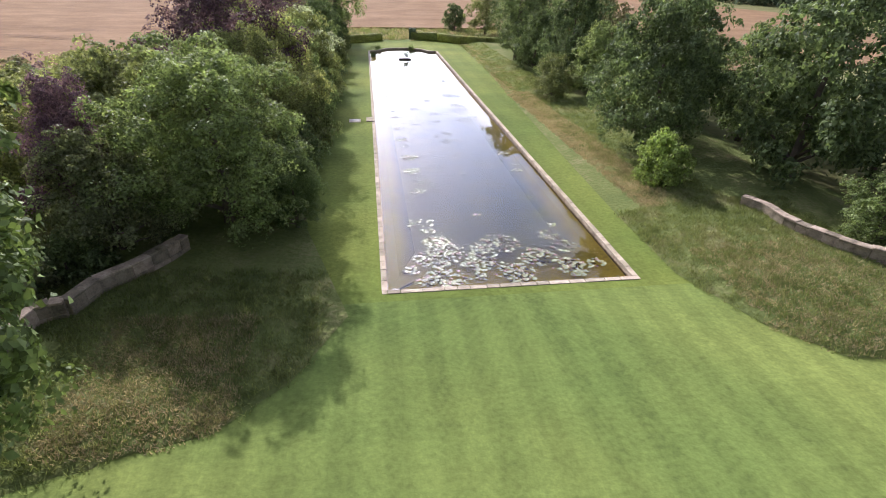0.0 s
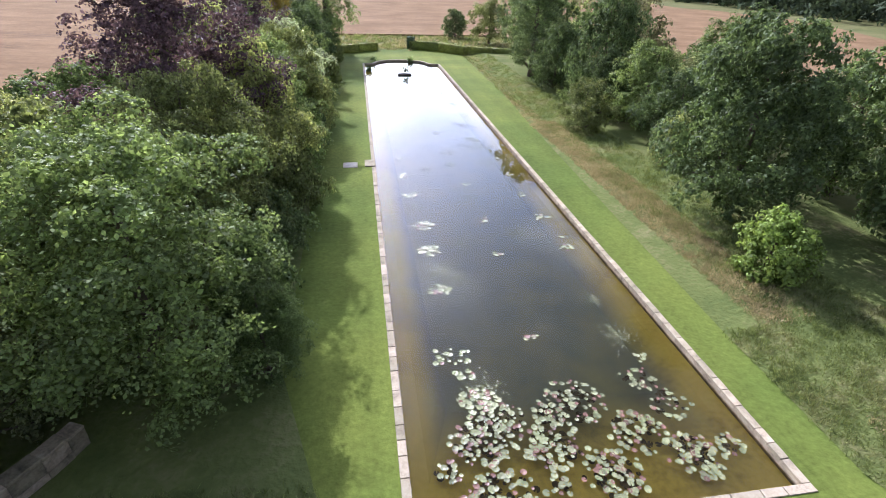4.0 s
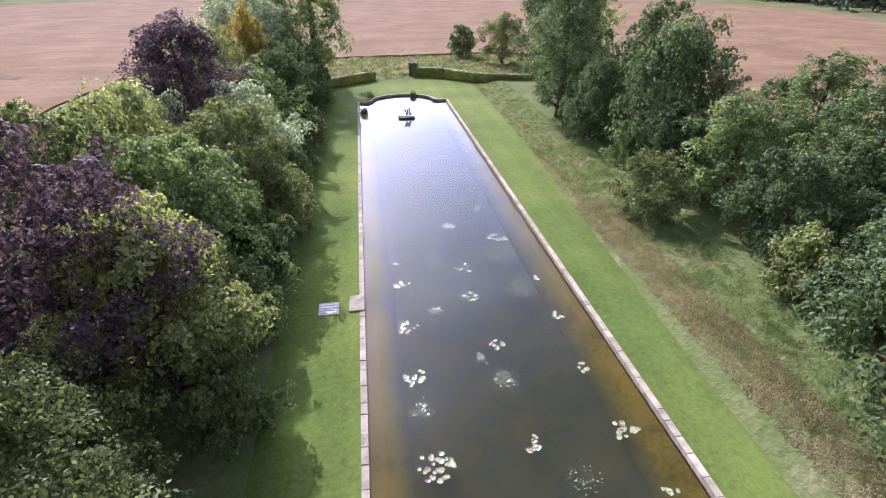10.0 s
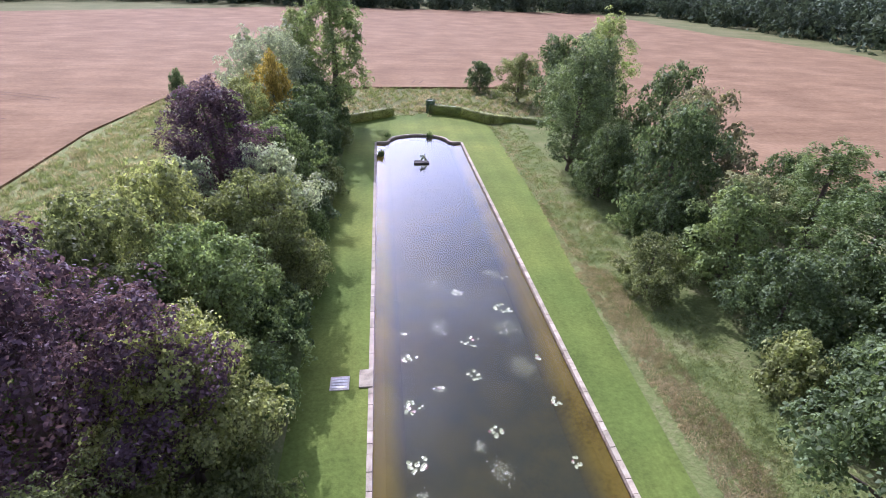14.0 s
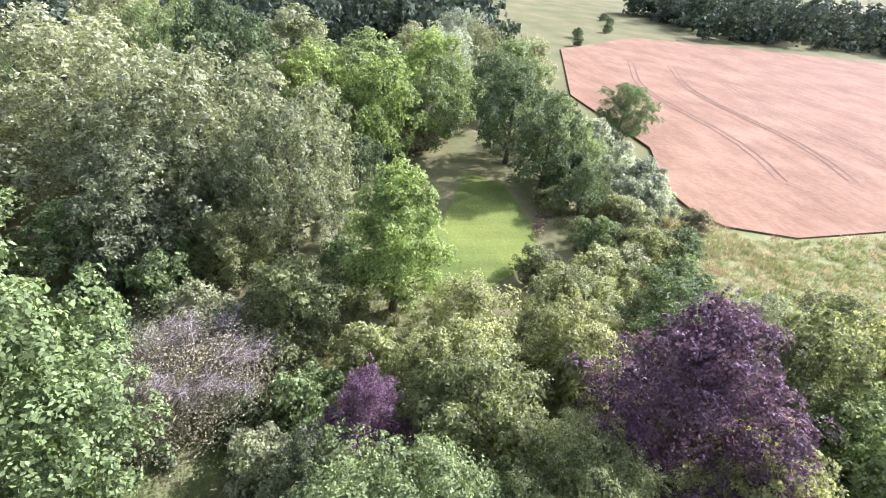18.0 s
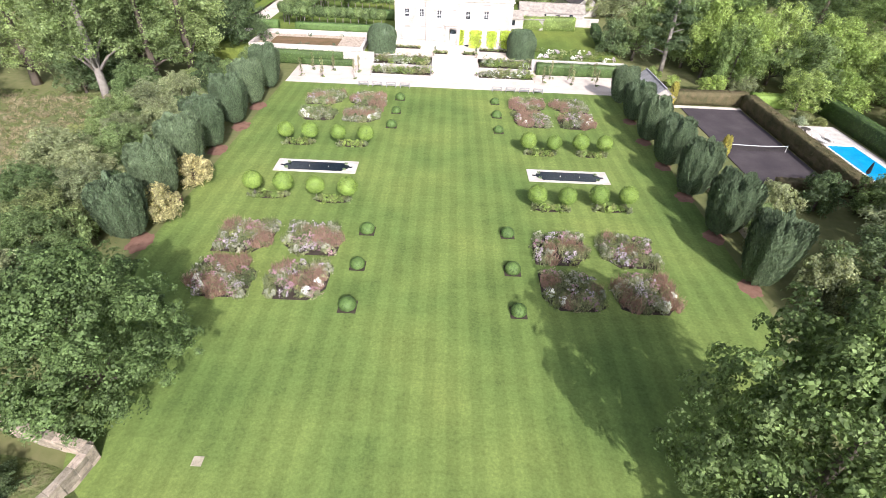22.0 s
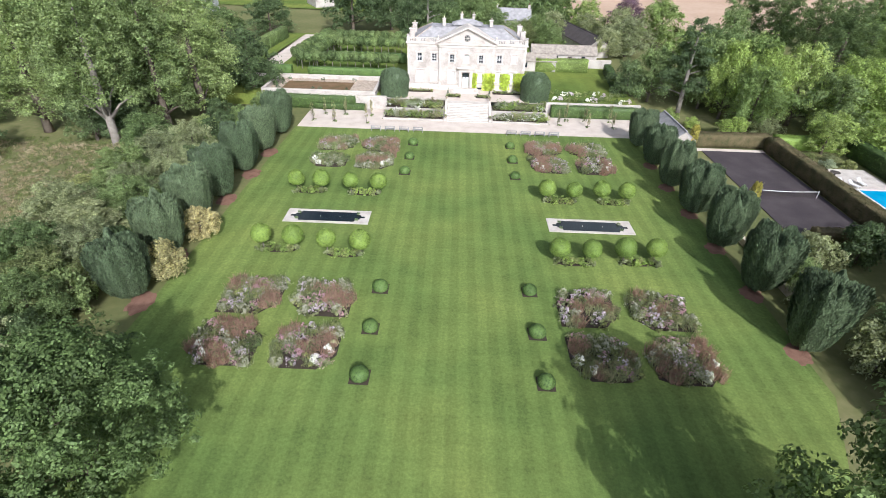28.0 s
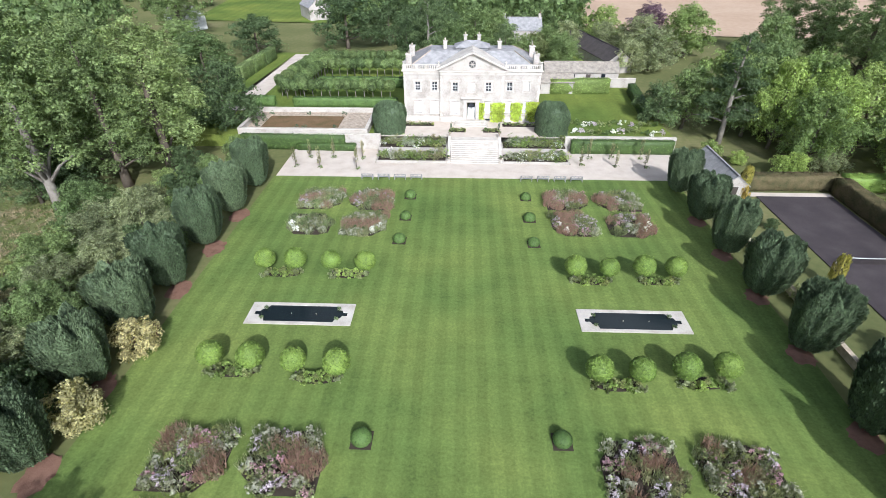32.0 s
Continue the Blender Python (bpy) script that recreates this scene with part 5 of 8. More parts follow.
def standard(seed):
    """A lollipop tree: a clipped ball on a straight clear stem."""
    rng = np.random.default_rng(seed)
    top = empty("lollipop_tree", label="clipped lollipop tree with a yellow-green domed head on a stem", category="topiary")
    bm = bmesh.new()
    bmesh.ops.create_icosphere(bm, subdivisions=3, radius=1.14)
    for v in bm.verts:
        v.co *= 1 + 0.07 * noise.noise(v.co * 2 + Vector((seed, 0, 0)))
        v.co.z = 1.85 + v.co.z * (1.1 if v.co.z > 0 else 0.8)
    part("inner_ball", bm, M["leaf_box"], top, smooth=True)
    p, nr = clipped_points([(0, 0, 0, 1.18, 1.18, 1.18)], 2200, rng, 0.03)
    p[:, 2] = 1.85 + p[:, 2] * np.where(p[:, 2] > 0, 1.1, 0.8)
    v, f = leaves(p, nr, 0.12, rng, 0.5, 1.4)
    link("crown", quads("crown", v, f), M["leaf_box"], top)
    part("stem", tube(bmesh.new(), [(0, 0, -0.1), (0.02, 0, 1.1)], [0.09, 0.06]), M["bark_pale"], top, smooth=True)
    return top


STD = standard(7)
ROWS = [(-21.5, 49.3), (-17.7, 49.1), (-13.8, 48.9), (-9.8, 48.6), (13.2, 48.7), (16.9, 48.8), (20.8, 49.1), (24.5, 49.5), (-21.6, 64.3), (-18.0, 64.2), (-13.9, 64.3), (-9.9, 64.1), (13.9, 63.9), (17.7, 63.9), (21.6, 64.1), (25.1, 64.1)]
for k, (x, y) in enumerate(ROWS):
    plant(STD, x, y, 0, 0.97 + 0.05 * math.sin(k * 2.3), None, 67 * k, group="lollipop trees on the lawn")


def dome(seed):
    rng = np.random.default_rng(seed)
    top = empty("box_dome", label="low clipped box dome on a square of bare soil", category="topiary")
    part("soil_square", boxed(-0.82, 0.82, -0.82, 0.82, 0.005, 0.03), M["soil"], top, "square of bare soil")
    bm = bmesh.new()
    bmesh.ops.create_icosphere(bm, subdivisions=3, radius=0.78, matrix=Matrix.Translation((0, 0, 0.34)) @ Matrix.Diagonal((1, 1, 0.84, 1)))
    bmesh.ops.delete(bm, geom=[v for v in bm.verts if v.co.z < -0.02], context='VERTS')
    part("inner_dome", bm, M["leaf_box_dark"], top, smooth=True)
    p, nr = clipped_points([(0, 0, 0.34, 0.80, 0.80, 0.68)], 1300, rng, 0.02)
    keep = p[:, 2] > 0.02
    v, f = leaves(p[keep], nr[keep], 0.07, rng, 0.4, 1.4)
    link("crown", quads("crown", v, f), M["leaf_box_dark"], top)
    return top


DOME = dome(8)
for k, (x, y) in enumerate([(-6.7, 30.0), (-6.7, 36.0), (-6.6, 42.2), (9.2, 30.1), (9.2, 36.2), (9.2, 42.6), (-6.9, 71.3), (-6.7, 77.2), (-6.6, 83.4), (10.2, 71.0), (10.3, 77.2), (10.4, 83.3)]):
    plant(DOME, x, y, 0, 1.0 + 0.04 * math.cos(k * 3.1), None, 0, group="box domes along the lawn")


def basin(cx, cy, w=11.0, d=3.35):
    """A stone-rimmed lily basin, its pool shaped like a cartouche."""
    top = empty("garden_basin", cx, cy, 0, "long garden basin with a pale stone rim and dark water", "basin", "basins on the lawn")
    hw, hd = w / 2, d / 2
    inner = []
    a, b = hw - 0.62, hd - 0.42
    shape = [(a, 0.28), (a - 0.5, 0.28), (a - 0.62, 0.62), (a - 1.1, 0.72), (a - 1.3, b)]
    for sx, sy in ((1, 1), (-1, 1), (-1, -1), (1, -1)):
        q = [(sx * x, sy * y) for x, y in shape]
        inner += q if sx * sy > 0 else q[::-1]
    outer = [(hw, 0.28), (hw, hd * 0.4), (hw, hd * 0.6), (hw, hd * 0.8), (hw, hd)]
    ring = []
    for sx, sy in ((1, 1), (-1, 1), (-1, -1), (1, -1)):
        q = [(sx * x, sy * y) for x, y in outer]
        ring += q if sx * sy > 0 else q[::-1]
    n = len(inner)
    bm = bmesh.new()
    lo = [[bm.verts.new((x, y, z)) for x, y in src] for src, z in ((ring, -0.1), (ring, 0.09), (inner, 0.09), (inner, -0.35))]
    for k in range(n):
        for p, q in zip(lo, lo[1:]):
            bm.faces.new((p[k], p[(k + 1) % n], q[(k + 1) % n], q[k]))
    part("stone_rim", bm, M["stone_trim"], top, "pale stone rim")
    bm = bmesh.new()
    f = bm.faces.new([bm.verts.new((x, y, 0.025)) for x, y in inner])
    bmesh.ops.triangulate(bm, faces=[f])
    part("water", bm, M["dark_water"], top, "dark still water")
    for sx in (-1, 1):
        for sy in (-1, 1):
            part("corner_iris", scatter_tuft(sx * (hw - 1.6), sy * (hd - 0.9), 0.05, 0.22, 0.3, 30, 5 + sx + sy), M["leaf_dark"], top, "small clump of water plants")
    part("jet", tube(bmesh.new(), [(-1, 0, 0.0), (-1, 0, 0.12)], [0.05, 0.03], 6), M["stone"], top)
    part("jet", tube(bmesh.new(), [(1.6, 0, 0.0), (1.6, 0, 0.12)], [0.05, 0.03], 6), M["stone"], top)
    return top


def tuft_arrays(cx, cy, cz, r, h, n, rng, lean=0.3, wide=0.05):
    """Upright blades round a spot: verts and faces."""
    a, q = rng.random(n) * 2 * math.pi, np.sqrt(rng.random(n)) * r
    base = np.stack([cx + np.cos(a) * q, cy + np.sin(a) * q, np.full(n, cz)], 1)
    tip = base + np.stack([rng.normal(0, lean, n) * h, rng.normal(0, lean, n) * h, h * rng.uniform(0.6, 1.2, n)], 1)
    t = rng.random(n) * 2 * math.pi
    w = np.stack([np.cos(t), np.sin(t), np.zeros(n)], 1) * wide
    v = np.empty((n, 3, 3))
    v[:, 0], v[:, 1], v[:, 2] = base - w * 1.2, base + w * 1.2, tip
    return v.reshape(-1, 3), np.arange(n * 3).reshape(n, 3)


def scatter_tuft(cx, cy, cz, r, h, n, seed):
    v, f = tuft_arrays(cx, cy, cz, r, h, n, np.random.default_rng(seed))
    bm = bmesh.new()
    vs = [bm.verts.new(p) for p in v]
    for q in f:
        bm.faces.new([vs[i] for i in q])
    return bm


basin(18.7, 56.9)
basin(-15.6, 56.9)


def blob_clump(name, parent, cx, cy, r, h, mat, n, size, seed, label="", tall=False, z=0.0):
    """One clump of border plants: leaf or flower sprays heaped over a spot, or a haze of upright stems."""
    rng = np.random.default_rng(seed)
    if tall:
        v, f = tuft_arrays(cx, cy, z, r, h, n, rng, 0.2, size * 0.35)
    else:
        p, nr = lobe_points([(cx, cy, z + h * 0.45, r, r, h * 0.55), (cx + r * 0.3, cy - r * 0.2, z + h * 0.55, r * 0.6, r * 0.6, h * 0.5)], n, rng, 0.5)
        p[:, 2] = np.maximum(p[:, 2], z + 0.02)
        v, f = leaves(p, nr, size, rng, 0.8, 1.3)
    return tagged(link(name, quads(name, v, f), mat, parent, label), label, kind="stuff")


def bed(cx, cy, sx, sy, seed, palette):
    """One quarter of a parterre: a bed with a hollowed inner corner, edged in turf, full of tall border plants."""
    rng = np.random.default_rng(seed)
    g, w, d, rad = 0.75, 6.6, 6.1, 2.3
    pts = [(g, rad), (g, d - 0.6), (w * 0.30, d), (w * 0.78, d), (w, d * 0.72), (w, g), (rad, g)]
    arc = [(rad * math.cos(a), rad * math.sin(a)) for a in (radians(k) for k in (25, 45, 65))]
    pts += arc
    outline = [(sx * x, sy * y) for x, y in pts]
    if sx * sy > 0:
        outline = outline[::-1]
    top = empty("flower_bed", cx, cy, 0, palette[0], "flower bed", "parterre beds on the lawn")
    bm = bmesh.new()
    prism(bm, outline, -0.05, 0.05)
    part("soil", bm, M["soil"], top, "dark bed soil")
    spots = []
    while len(spots) < 46:
        x, y = rng.uniform(g + 0.2, w - 0.25), rng.uniform(g + 0.2, d - 0.25)
        if math.hypot(x, y) > rad + 0.3 and (w - x) + (d - y) > 1.5 and all(math.hypot(x - a, y - b) > 0.62 for a, b in spots):
            spots.append((x, y))
        elif rng.random() < 0.004:
            break
    for k, (x, y) in enumerate(spots):
        key = palette[1][int((noise.noise(Vector((x * 0.42, y * 0.42, seed * 3.7))) * 0.9 + 0.5) * len(palette[1])) % len(palette[1])]
        x, y = sx * x, sy * y
        r = rng.uniform(0.55, 0.85)
        if key == "flower_rust":
            blob_clump("grass_clump", top, x, y, r, 1.15, M["flower_rust"], 190, 0.075, seed * 50 + k, "haze of rust-brown grasses", True)
            blob_clump("leafy_clump", top, x, y, r, 0.95, M["leaf_brown"], 150, 0.14, seed * 60 + k)
        elif key in ("flower_grey", "leaf_green", "leaf_yellow", "leaf_brown"):
            blob_clump("leafy_clump", top, x, y, r, 0.95, M[key], 150, 0.15, seed * 50 + k)
            blob_clump("stem_clump", top, x, y, r * 0.95, 1.05, M["leaf_grey"], 90, 0.07, seed * 60 + k, "", True)
        else:
            blob_clump("flower_stem_clump", top, x, y, r, 0.95, M["leaf_grey"], 140, 0.15, seed * 70 + k)
            blob_clump("blossom", top, x, y, r * 0.85, 1.15, M[key], 190, 0.085, seed * 50 + k)
    if palette[2]:
        for q, (hx, hy) in enumerate(((w - 0.7, d - 1.9), (w - 1.6, d - 0.8))):
            blob_clump("hydrangea", top, sx * hx, sy * hy, 0.44, 1.1, M["flower_white"], 300, 0.12, seed * 90 + q, "white hydrangea heads")
    # low edging of leaves along the hollow corner
    for k, a in enumerate((15, 33, 51, 70)):
        blob_clump("edging", top, sx * (rad + 0.45) * math.cos(radians(a)), sy * (rad + 0.45) * math.sin(radians(a)), 0.5, 0.45, M["leaf_yellow"], 90, 0.13, seed * 30 + k)
    return top


RUST = ["flower_rust", "flower_rust", "flower_rust", "flower_pink", "flower_grey", "flower_mauve", "leaf_yellow", "leaf_green"]
PALE = ["flower_mauve", "flower_grey", "flower_grey", "flower_pink", "leaf_yellow", "flower_mauve", "leaf_brown", "flower_rust", "flower_grey"]
MIX = ["flower_rust", "flower_grey", "leaf_green", "flower_grey", "leaf_brown", "flower_rust", "flower_mauve"]
L1 = "flower bed of rust-brown grasses with pink phlox"
L2 = "flower bed of mauve and pink perennials with white hydrangeas"
L3 = "flower bed of grey and russet perennials in late summer"
seed = 300
for (cx, cy), kinds in (((18.4, 36.7), (L2, PALE)), ((-15.8, 36.7), (L1, RUST)), ((19.8, 79.2), (L1, RUST)), ((-15.8, 78.5), (L3, MIX))):
    for sx in (-1, 1):
        for sy in (-1, 1):
            seed += 1
            kk = kinds if not (kinds[1] is PALE and sy < 0) else (L1, PALE + RUST[:2])
            bed(cx, cy, sx, sy, seed, (kk[0], kk[1], sy < 0))
# low shrubs between pairs of lollipop trees
for k, (x, y) in enumerate([(-19.6, 48.9), (-11.8, 48.4), (15.0, 48.5), (22.6, 49.0), (-19.8, 63.9), (-11.9, 63.9), (15.8, 63.6), (23.3, 63.8)]):
    top = empty("shrub_patch", x, y, 0, "low patch of yellow-green shrubs between lollipop trees", "shrubs", "shrub patches")
    bm = bmesh.new()
    prism(bm, [(2.1 * math.cos(a), 0.72 * math.sin(a)) for a in (2 * math.pi * i / 16 for i in range(16))], -0.02, 0.03)
    part("soil", bm, M["soil"], top)
    for q in range(9):
        blob_clump("shrub", top, -1.9 + 0.475 * q, -0.2 + 0.3 * math.sin(q * 2.6 + k), 0.62, 0.85, M[("leaf_bright", "leaf_yellow", "leaf_bright")[q % 3] if q not in (0, 8) else "leaf_grey"], 150, 0.19, 700 + k * 10 + q)

# ---- tennis court, swimming pool, their hedges and the garden house ----
court = tagged(link("tennis_court", from_bm(boxed(44.6, 55.6, 57.2, 85.2, -0.05, 0.03), "tennis_court"), M["asphalt"]), "dark worn tarmac tennis court without lines", "tennis court", kind="structure")
tagged(part("court_verge", boxed(43.4, 55.8, 85.2, 86.3, -0.05, 0.06), M["gravel"]), "pale gravel verge at the end of the tennis court", "verge", kind="structure")
net = empty("tennis_net", 50.0, 67.9, 0.03, "sagging tennis net with a white tape between two posts", "tennis net")
bm = bmesh.new()
xs = np.linspace(-4.4, 4.4, 25)
for k in range(24):
    z0, z1 = 1.05 - 0.14 * math.cos(xs[k] / 4.4 * math.pi / 2), 1.05 - 0.14 * math.cos(xs[k + 1] / 4.4 * math.pi / 2)
    box(bm, xs[k], xs[k + 1], -0.03, 0.03, (z0 + z1) / 2 - 0.09, (z0 + z1) / 2)
part("tape", bm, M["white_paint"], net, "white net tape")
bm = bmesh.new()
for x in np.linspace(-4.4, 4.4, 45):
    box(bm, x - 0.008, x + 0.008, -0.006, 0.006, 0.03, 0.84)
for z in np.linspace(0.05, 0.8, 6):
    box(bm, -4.4, 4.4, -0.006, 0.006, z - 0.008, z + 0.008)
part("mesh", bm, M["wood_dark"], net, "dark net mesh")
for x in (-4.48, 4.48):
    part("post", tube(bmesh.new(), [(x, 0, 0), (x, 0, 1.1)], [0.05, 0.05], 8), M["white_paint"], net)
hedge("hedge", (56.8, 53.6), (57.0, 86.6), 1.9, 2.5, M["hedge_brown"], "wide brown-topped clipped hedge between tennis court and pool", seed=11)
hedge("hedge", (43.5, 87.8), (57.4, 88.2), 1.9, 2.3, M["hedge_brown"], "clipped beech hedge behind the tennis court", seed=12)
hedge("hedge", (58.4, 88.0), (73.0, 87.6), 2.0, 2.2, M["leaf_box"], "clipped green hedge behind the pool garden", seed=13)
hedge("hedge", (46, 55.2), (55.8, 55.2), 1.4, 1.9, M["hedge_brown"], "clipped brown hedge at the near end of the tennis court", seed=14)
hedge("hedge", (70.4, 52.5), (71.0, 86), 2.0, 2.8, M["leaf_box_dark"], "tall clipped yew hedge beside the swimming pool", seed=15)
hedge("hedge", (58.4, 54.6), (69.8, 54.2), 1.4, 2.0, M["leaf_box_dark"], "clipped green hedge at the near end of the pool", seed=16)
paving = tagged(part("pool_paving", boxed(58.0, 68.9, 56.4, 79, -0.05, 0.06), M["stone_trim"]), "pale stone paving round the swimming pool", "paving", kind="structure")
pool = empty("swimming_pool", 65.0, 64.6, 0.06, "bright turquoise rectangular swimming pool set in paving", "swimming pool")
part("pool_water", boxed(-2.2, 2.2, -6.4, 6.4, -0.04, 0.03), M["pool_blue"], pool, "bright blue water")
for x0, x1, y0, y1 in ((-2.6, -2.2, -6.8, 6.8), (2.2, 2.6, -6.8, 6.8), (-2.2, 2.2, 6.4, 6.8), (-2.2, 2.2, -6.8, -6.4)):
    part("coping", boxed(x0, x1, y0, y1, -0.02, 0.07, bevel=0.02), M["white_paint"], pool, "white coping")
brolly = empty("parasol", 61.7, 60.2, 0.06, "folded dark blue parasol beside the pool", "parasol")
part("pole", tube(bmesh.new(), [(0, 0, 0), (0, 0, 2.5)], [0.04, 0.03], 8), M["wood_dark"], brolly)
part("folded_canopy", tube(bmesh.new(), [(0, 0, 0.8), (0, 0, 1.1), (0, 0, 2.3), (0, 0, 2.6)], [0.22, 0.30, 0.14, 0.02], 9), M["glass"], brolly, "folded dark canopy")
part("base", boxed(-0.3, 0.3, -0.3, 0.3, 0, 0.1, bevel=0.02), M["stone"], brolly)


def lounger(x, y, rz):
    top = empty("sun_lounger", x, y, 0.06, "white sun lounger with a raised back on pool paving", "lounger", "loungers by the pool", rz=rz)
    part("mattress", boxed(-0.33, 0.33, -0.95, 0.35, 0.30, 0.40, bevel=0.03), M["white_paint"], top)
    b = part("backrest", boxed(-0.33, 0.33, 0, 0.72, 0, 0.1, bevel=0.03), M["white_paint"], top)
    b.matrix_parent_inverse = Matrix()
    b.matrix_basis = pose(0, 0.35, 0.30, 40)
    for a in (-0.28, 0.28):
        for c in (-0.85, 0.3):
            part("leg", boxed(a - 0.03, a + 0.03, c - 0.03, c + 0.03, 0, 0.3), M["wood_grey"], top)


for k, (x, y, rz) in enumerate([(59.4, 72.0, 10), (61.0, 73.0, -15), (62.7, 72.4, 20), (64.4, 73.2, 5)]):
    lounger(x, y, rz)
table = empty("garden_table", 62.0, 76, 0.06, "round dark garden table on pool paving", "table")
part("tabletop", tube(bmesh.new(), [(0, 0, 0.70), (0, 0, 0.75)], [0.75, 0.75], 20), M["wood_dark"], table)
part("pedestal", tube(bmesh.new(), [(0, 0, 0), (0, 0, 0.7)], [0.25, 0.06], 8), M["wood_dark"], table)
for k in range(5):
    bush = put("bush", 59.8 + 1.8 * k, 80 + (k % 2) * 2.5, 1.3, 1.6, ["leaf_grey", "leaf_yellow", "leaf_silver"][k % 3], "rounded shrub in the pool garden border")


def gable_house(name, x, y, z, w, d, eaves, ridge, label, wall="stone_house", roof="tile_stone", rz=0, doors=(), windows=(), chimneys=(), category="building"):
    """A plain gabled building, its ridge along its length d (y). doors, windows: (side, along, sill, width, height); side 'w', 'e', 's' or 'n'."""
    top = empty(name, x, y, z, label, category, rz=rz)
    bm = bmesh.new()
    hw, hd = w / 2, d / 2
    lo = [(-hw, -hd), (hw, -hd), (hw, hd), (-hw, hd)]
    b = [bm.verts.new((px, py, -0.6)) for px, py in lo]
    t = [bm.verts.new((px, py, eaves)) for px, py in lo]
    r0, r1 = bm.verts.new((0, -hd, ridge - 0.06)), bm.verts.new((0, hd, ridge - 0.06))
    bm.faces.new((b[0], b[1], t[1], r0, t[0]))
    bm.faces.new((b[1], b[2], t[2], t[1]))
    bm.faces.new((b[2], b[3], t[3], r1, t[2]))
    bm.faces.new((b[3], b[0], t[0], t[3]))
    part("wall_shell", bm, M[wall], top)
    slope = (ridge - eaves) / hw
    for sg in (-1, 1):
        bm = bmesh.new()
        ov, th = 0.28, 0.12
        q = [(0, -hd - 0.2, ridge), (0, hd + 0.2, ridge), (sg * (hw + ov), hd + 0.2, eaves - slope * ov), (sg * (hw + ov), -hd - 0.2, eaves - slope * ov)]
        u = [bm.verts.new(p) for p in q]
        v = [bm.verts.new((p[0], p[1], p[2] + th)) for p in q]
        bm.faces.new(u)
        bm.faces.new(v[::-1])
        for k in range(4):
            bm.faces.new((u[k], u[(k + 1) % 4], v[(k + 1) % 4], v[k]))
        bmesh.ops.recalc_face_normals(bm, faces=bm.faces)
        part("roof_slope", bm, M[roof], top, "stone-tiled roof slope" if roof == "tile_stone" else "grey slate roof slope")
    part("ridge_cap", boxed(-0.14, 0.14, -hd - 0.2, hd + 0.2, ridge + 0.04, ridge + 0.20), M[roof], top)

    def opening(kind, side, along, sill, ww, hh):
        s = {"w": (-1, 0), "e": (1, 0), "s": (0, -1), "n": (0, 1)}[side]
        if s[0]:
            a = (s[0] * hw - 0.05, s[0] * hw + 0.05, along - ww / 2, along + ww / 2)
        else:
            a = (along - ww / 2, along + ww / 2, s[1] * hd - 0.05, s[1] * hd + 0.05)
        ob = part(kind, boxed(*a, sill, sill + hh), M["glass" if kind == "window" else "wood_dark"], top)
        return ob
    for o in windows:
        opening("window", *o)
    for o in doors:
        opening("door", *o)
    for cx_, cy_, ch in chimneys:
        c = part("chimney", boxed(cx_ - 0.4, cx_ + 0.4, cy_ - 0.4, cy_ + 0.4, eaves, ridge + ch, bevel=0.03), M[wall], top)
        part("chimney_pot", tube(bmesh.new(), [(cx_, cy_, ridge + ch), (cx_, cy_, ridge + ch + 0.5)], [0.16, 0.13], 8), M["mulch"], c)
    return top


gable_house("garden_house", 40.4, 89.6, 0, 3.6, 11, 2.3, 3.7, "small stone garden house with a grey slate roof", roof="slate", doors=[("s", 0, 0, 1.0, 2.0)], windows=[("w", -2, 1.0, 0.8, 0.9), ("w", 2, 1.0, 0.8, 0.9)])
for k, (x, y) in enumerate([(36.6, 64.5), (37, 73.2), (40.5, 81.5), (37.2, 57.5)]):
    put("bush", x, y, 0.9, 3.6, "leaf_autumn" if k != 3 else "leaf_yellow", "narrow golden conifer behind the yews")
for k, (x, y, r, h) in enumerate([(37.5, 50, 1.6, 2.2), (38, 60.5, 1.8, 2.4), (37.6, 68, 1.5, 2.2), (39, 46, 2.4, 4.5), (43, 50, 2.8, 5), (49, 51, 3.4, 5.5), (55, 50.5, 3.4, 5.5), (38, 41, 2.6, 4.5), (42, 76, 1.2, 1.6), (62, 51, 3.2, 6), (68, 50, 3.6, 7), (76, 58, 3.2, 6), (78, 70, 4, 6.5), (38.5, 33, 3.2, 6), (39, 26, 3.6, 7)]):
    put("bush", x, y, r, h, ["leaf_green", "leaf_grey", "leaf_dark"][k % 3], "leafy shrub behind the yew row")
tagged(part("low_wall", boxed(37.0, 37.5, 38, 83, -0.1, 0.75), M["stone"]), "low pale stone wall behind the yews", "wall", kind="structure")

# ---- terrace and house ----
TZ = 2.2
tagged(part("gravel_walk", boxed(-29.0, 37.8, 90.0, 95.6, -0.08, 0.02), M["gravel"]), "pale pinkish gravel walk below the terrace", "path", kind="structure")
for x0, x1 in ((-29.0, -13.8), (19.2, 37.8)):
    tagged(part("gravel_bay", boxed(x0, x1, 95.6, 101.6, -0.08, 0.02), M["gravel"]), "gravel bay planted with young trees", "path", kind="structure")
tagged(part("terrace", boxed(-56, 38.2, 102.2, 168, -0.3, TZ - 0.03), M["lawn_south"]), "raised garden terrace with lawns behind a retaining wall", "terrace", kind="structure")


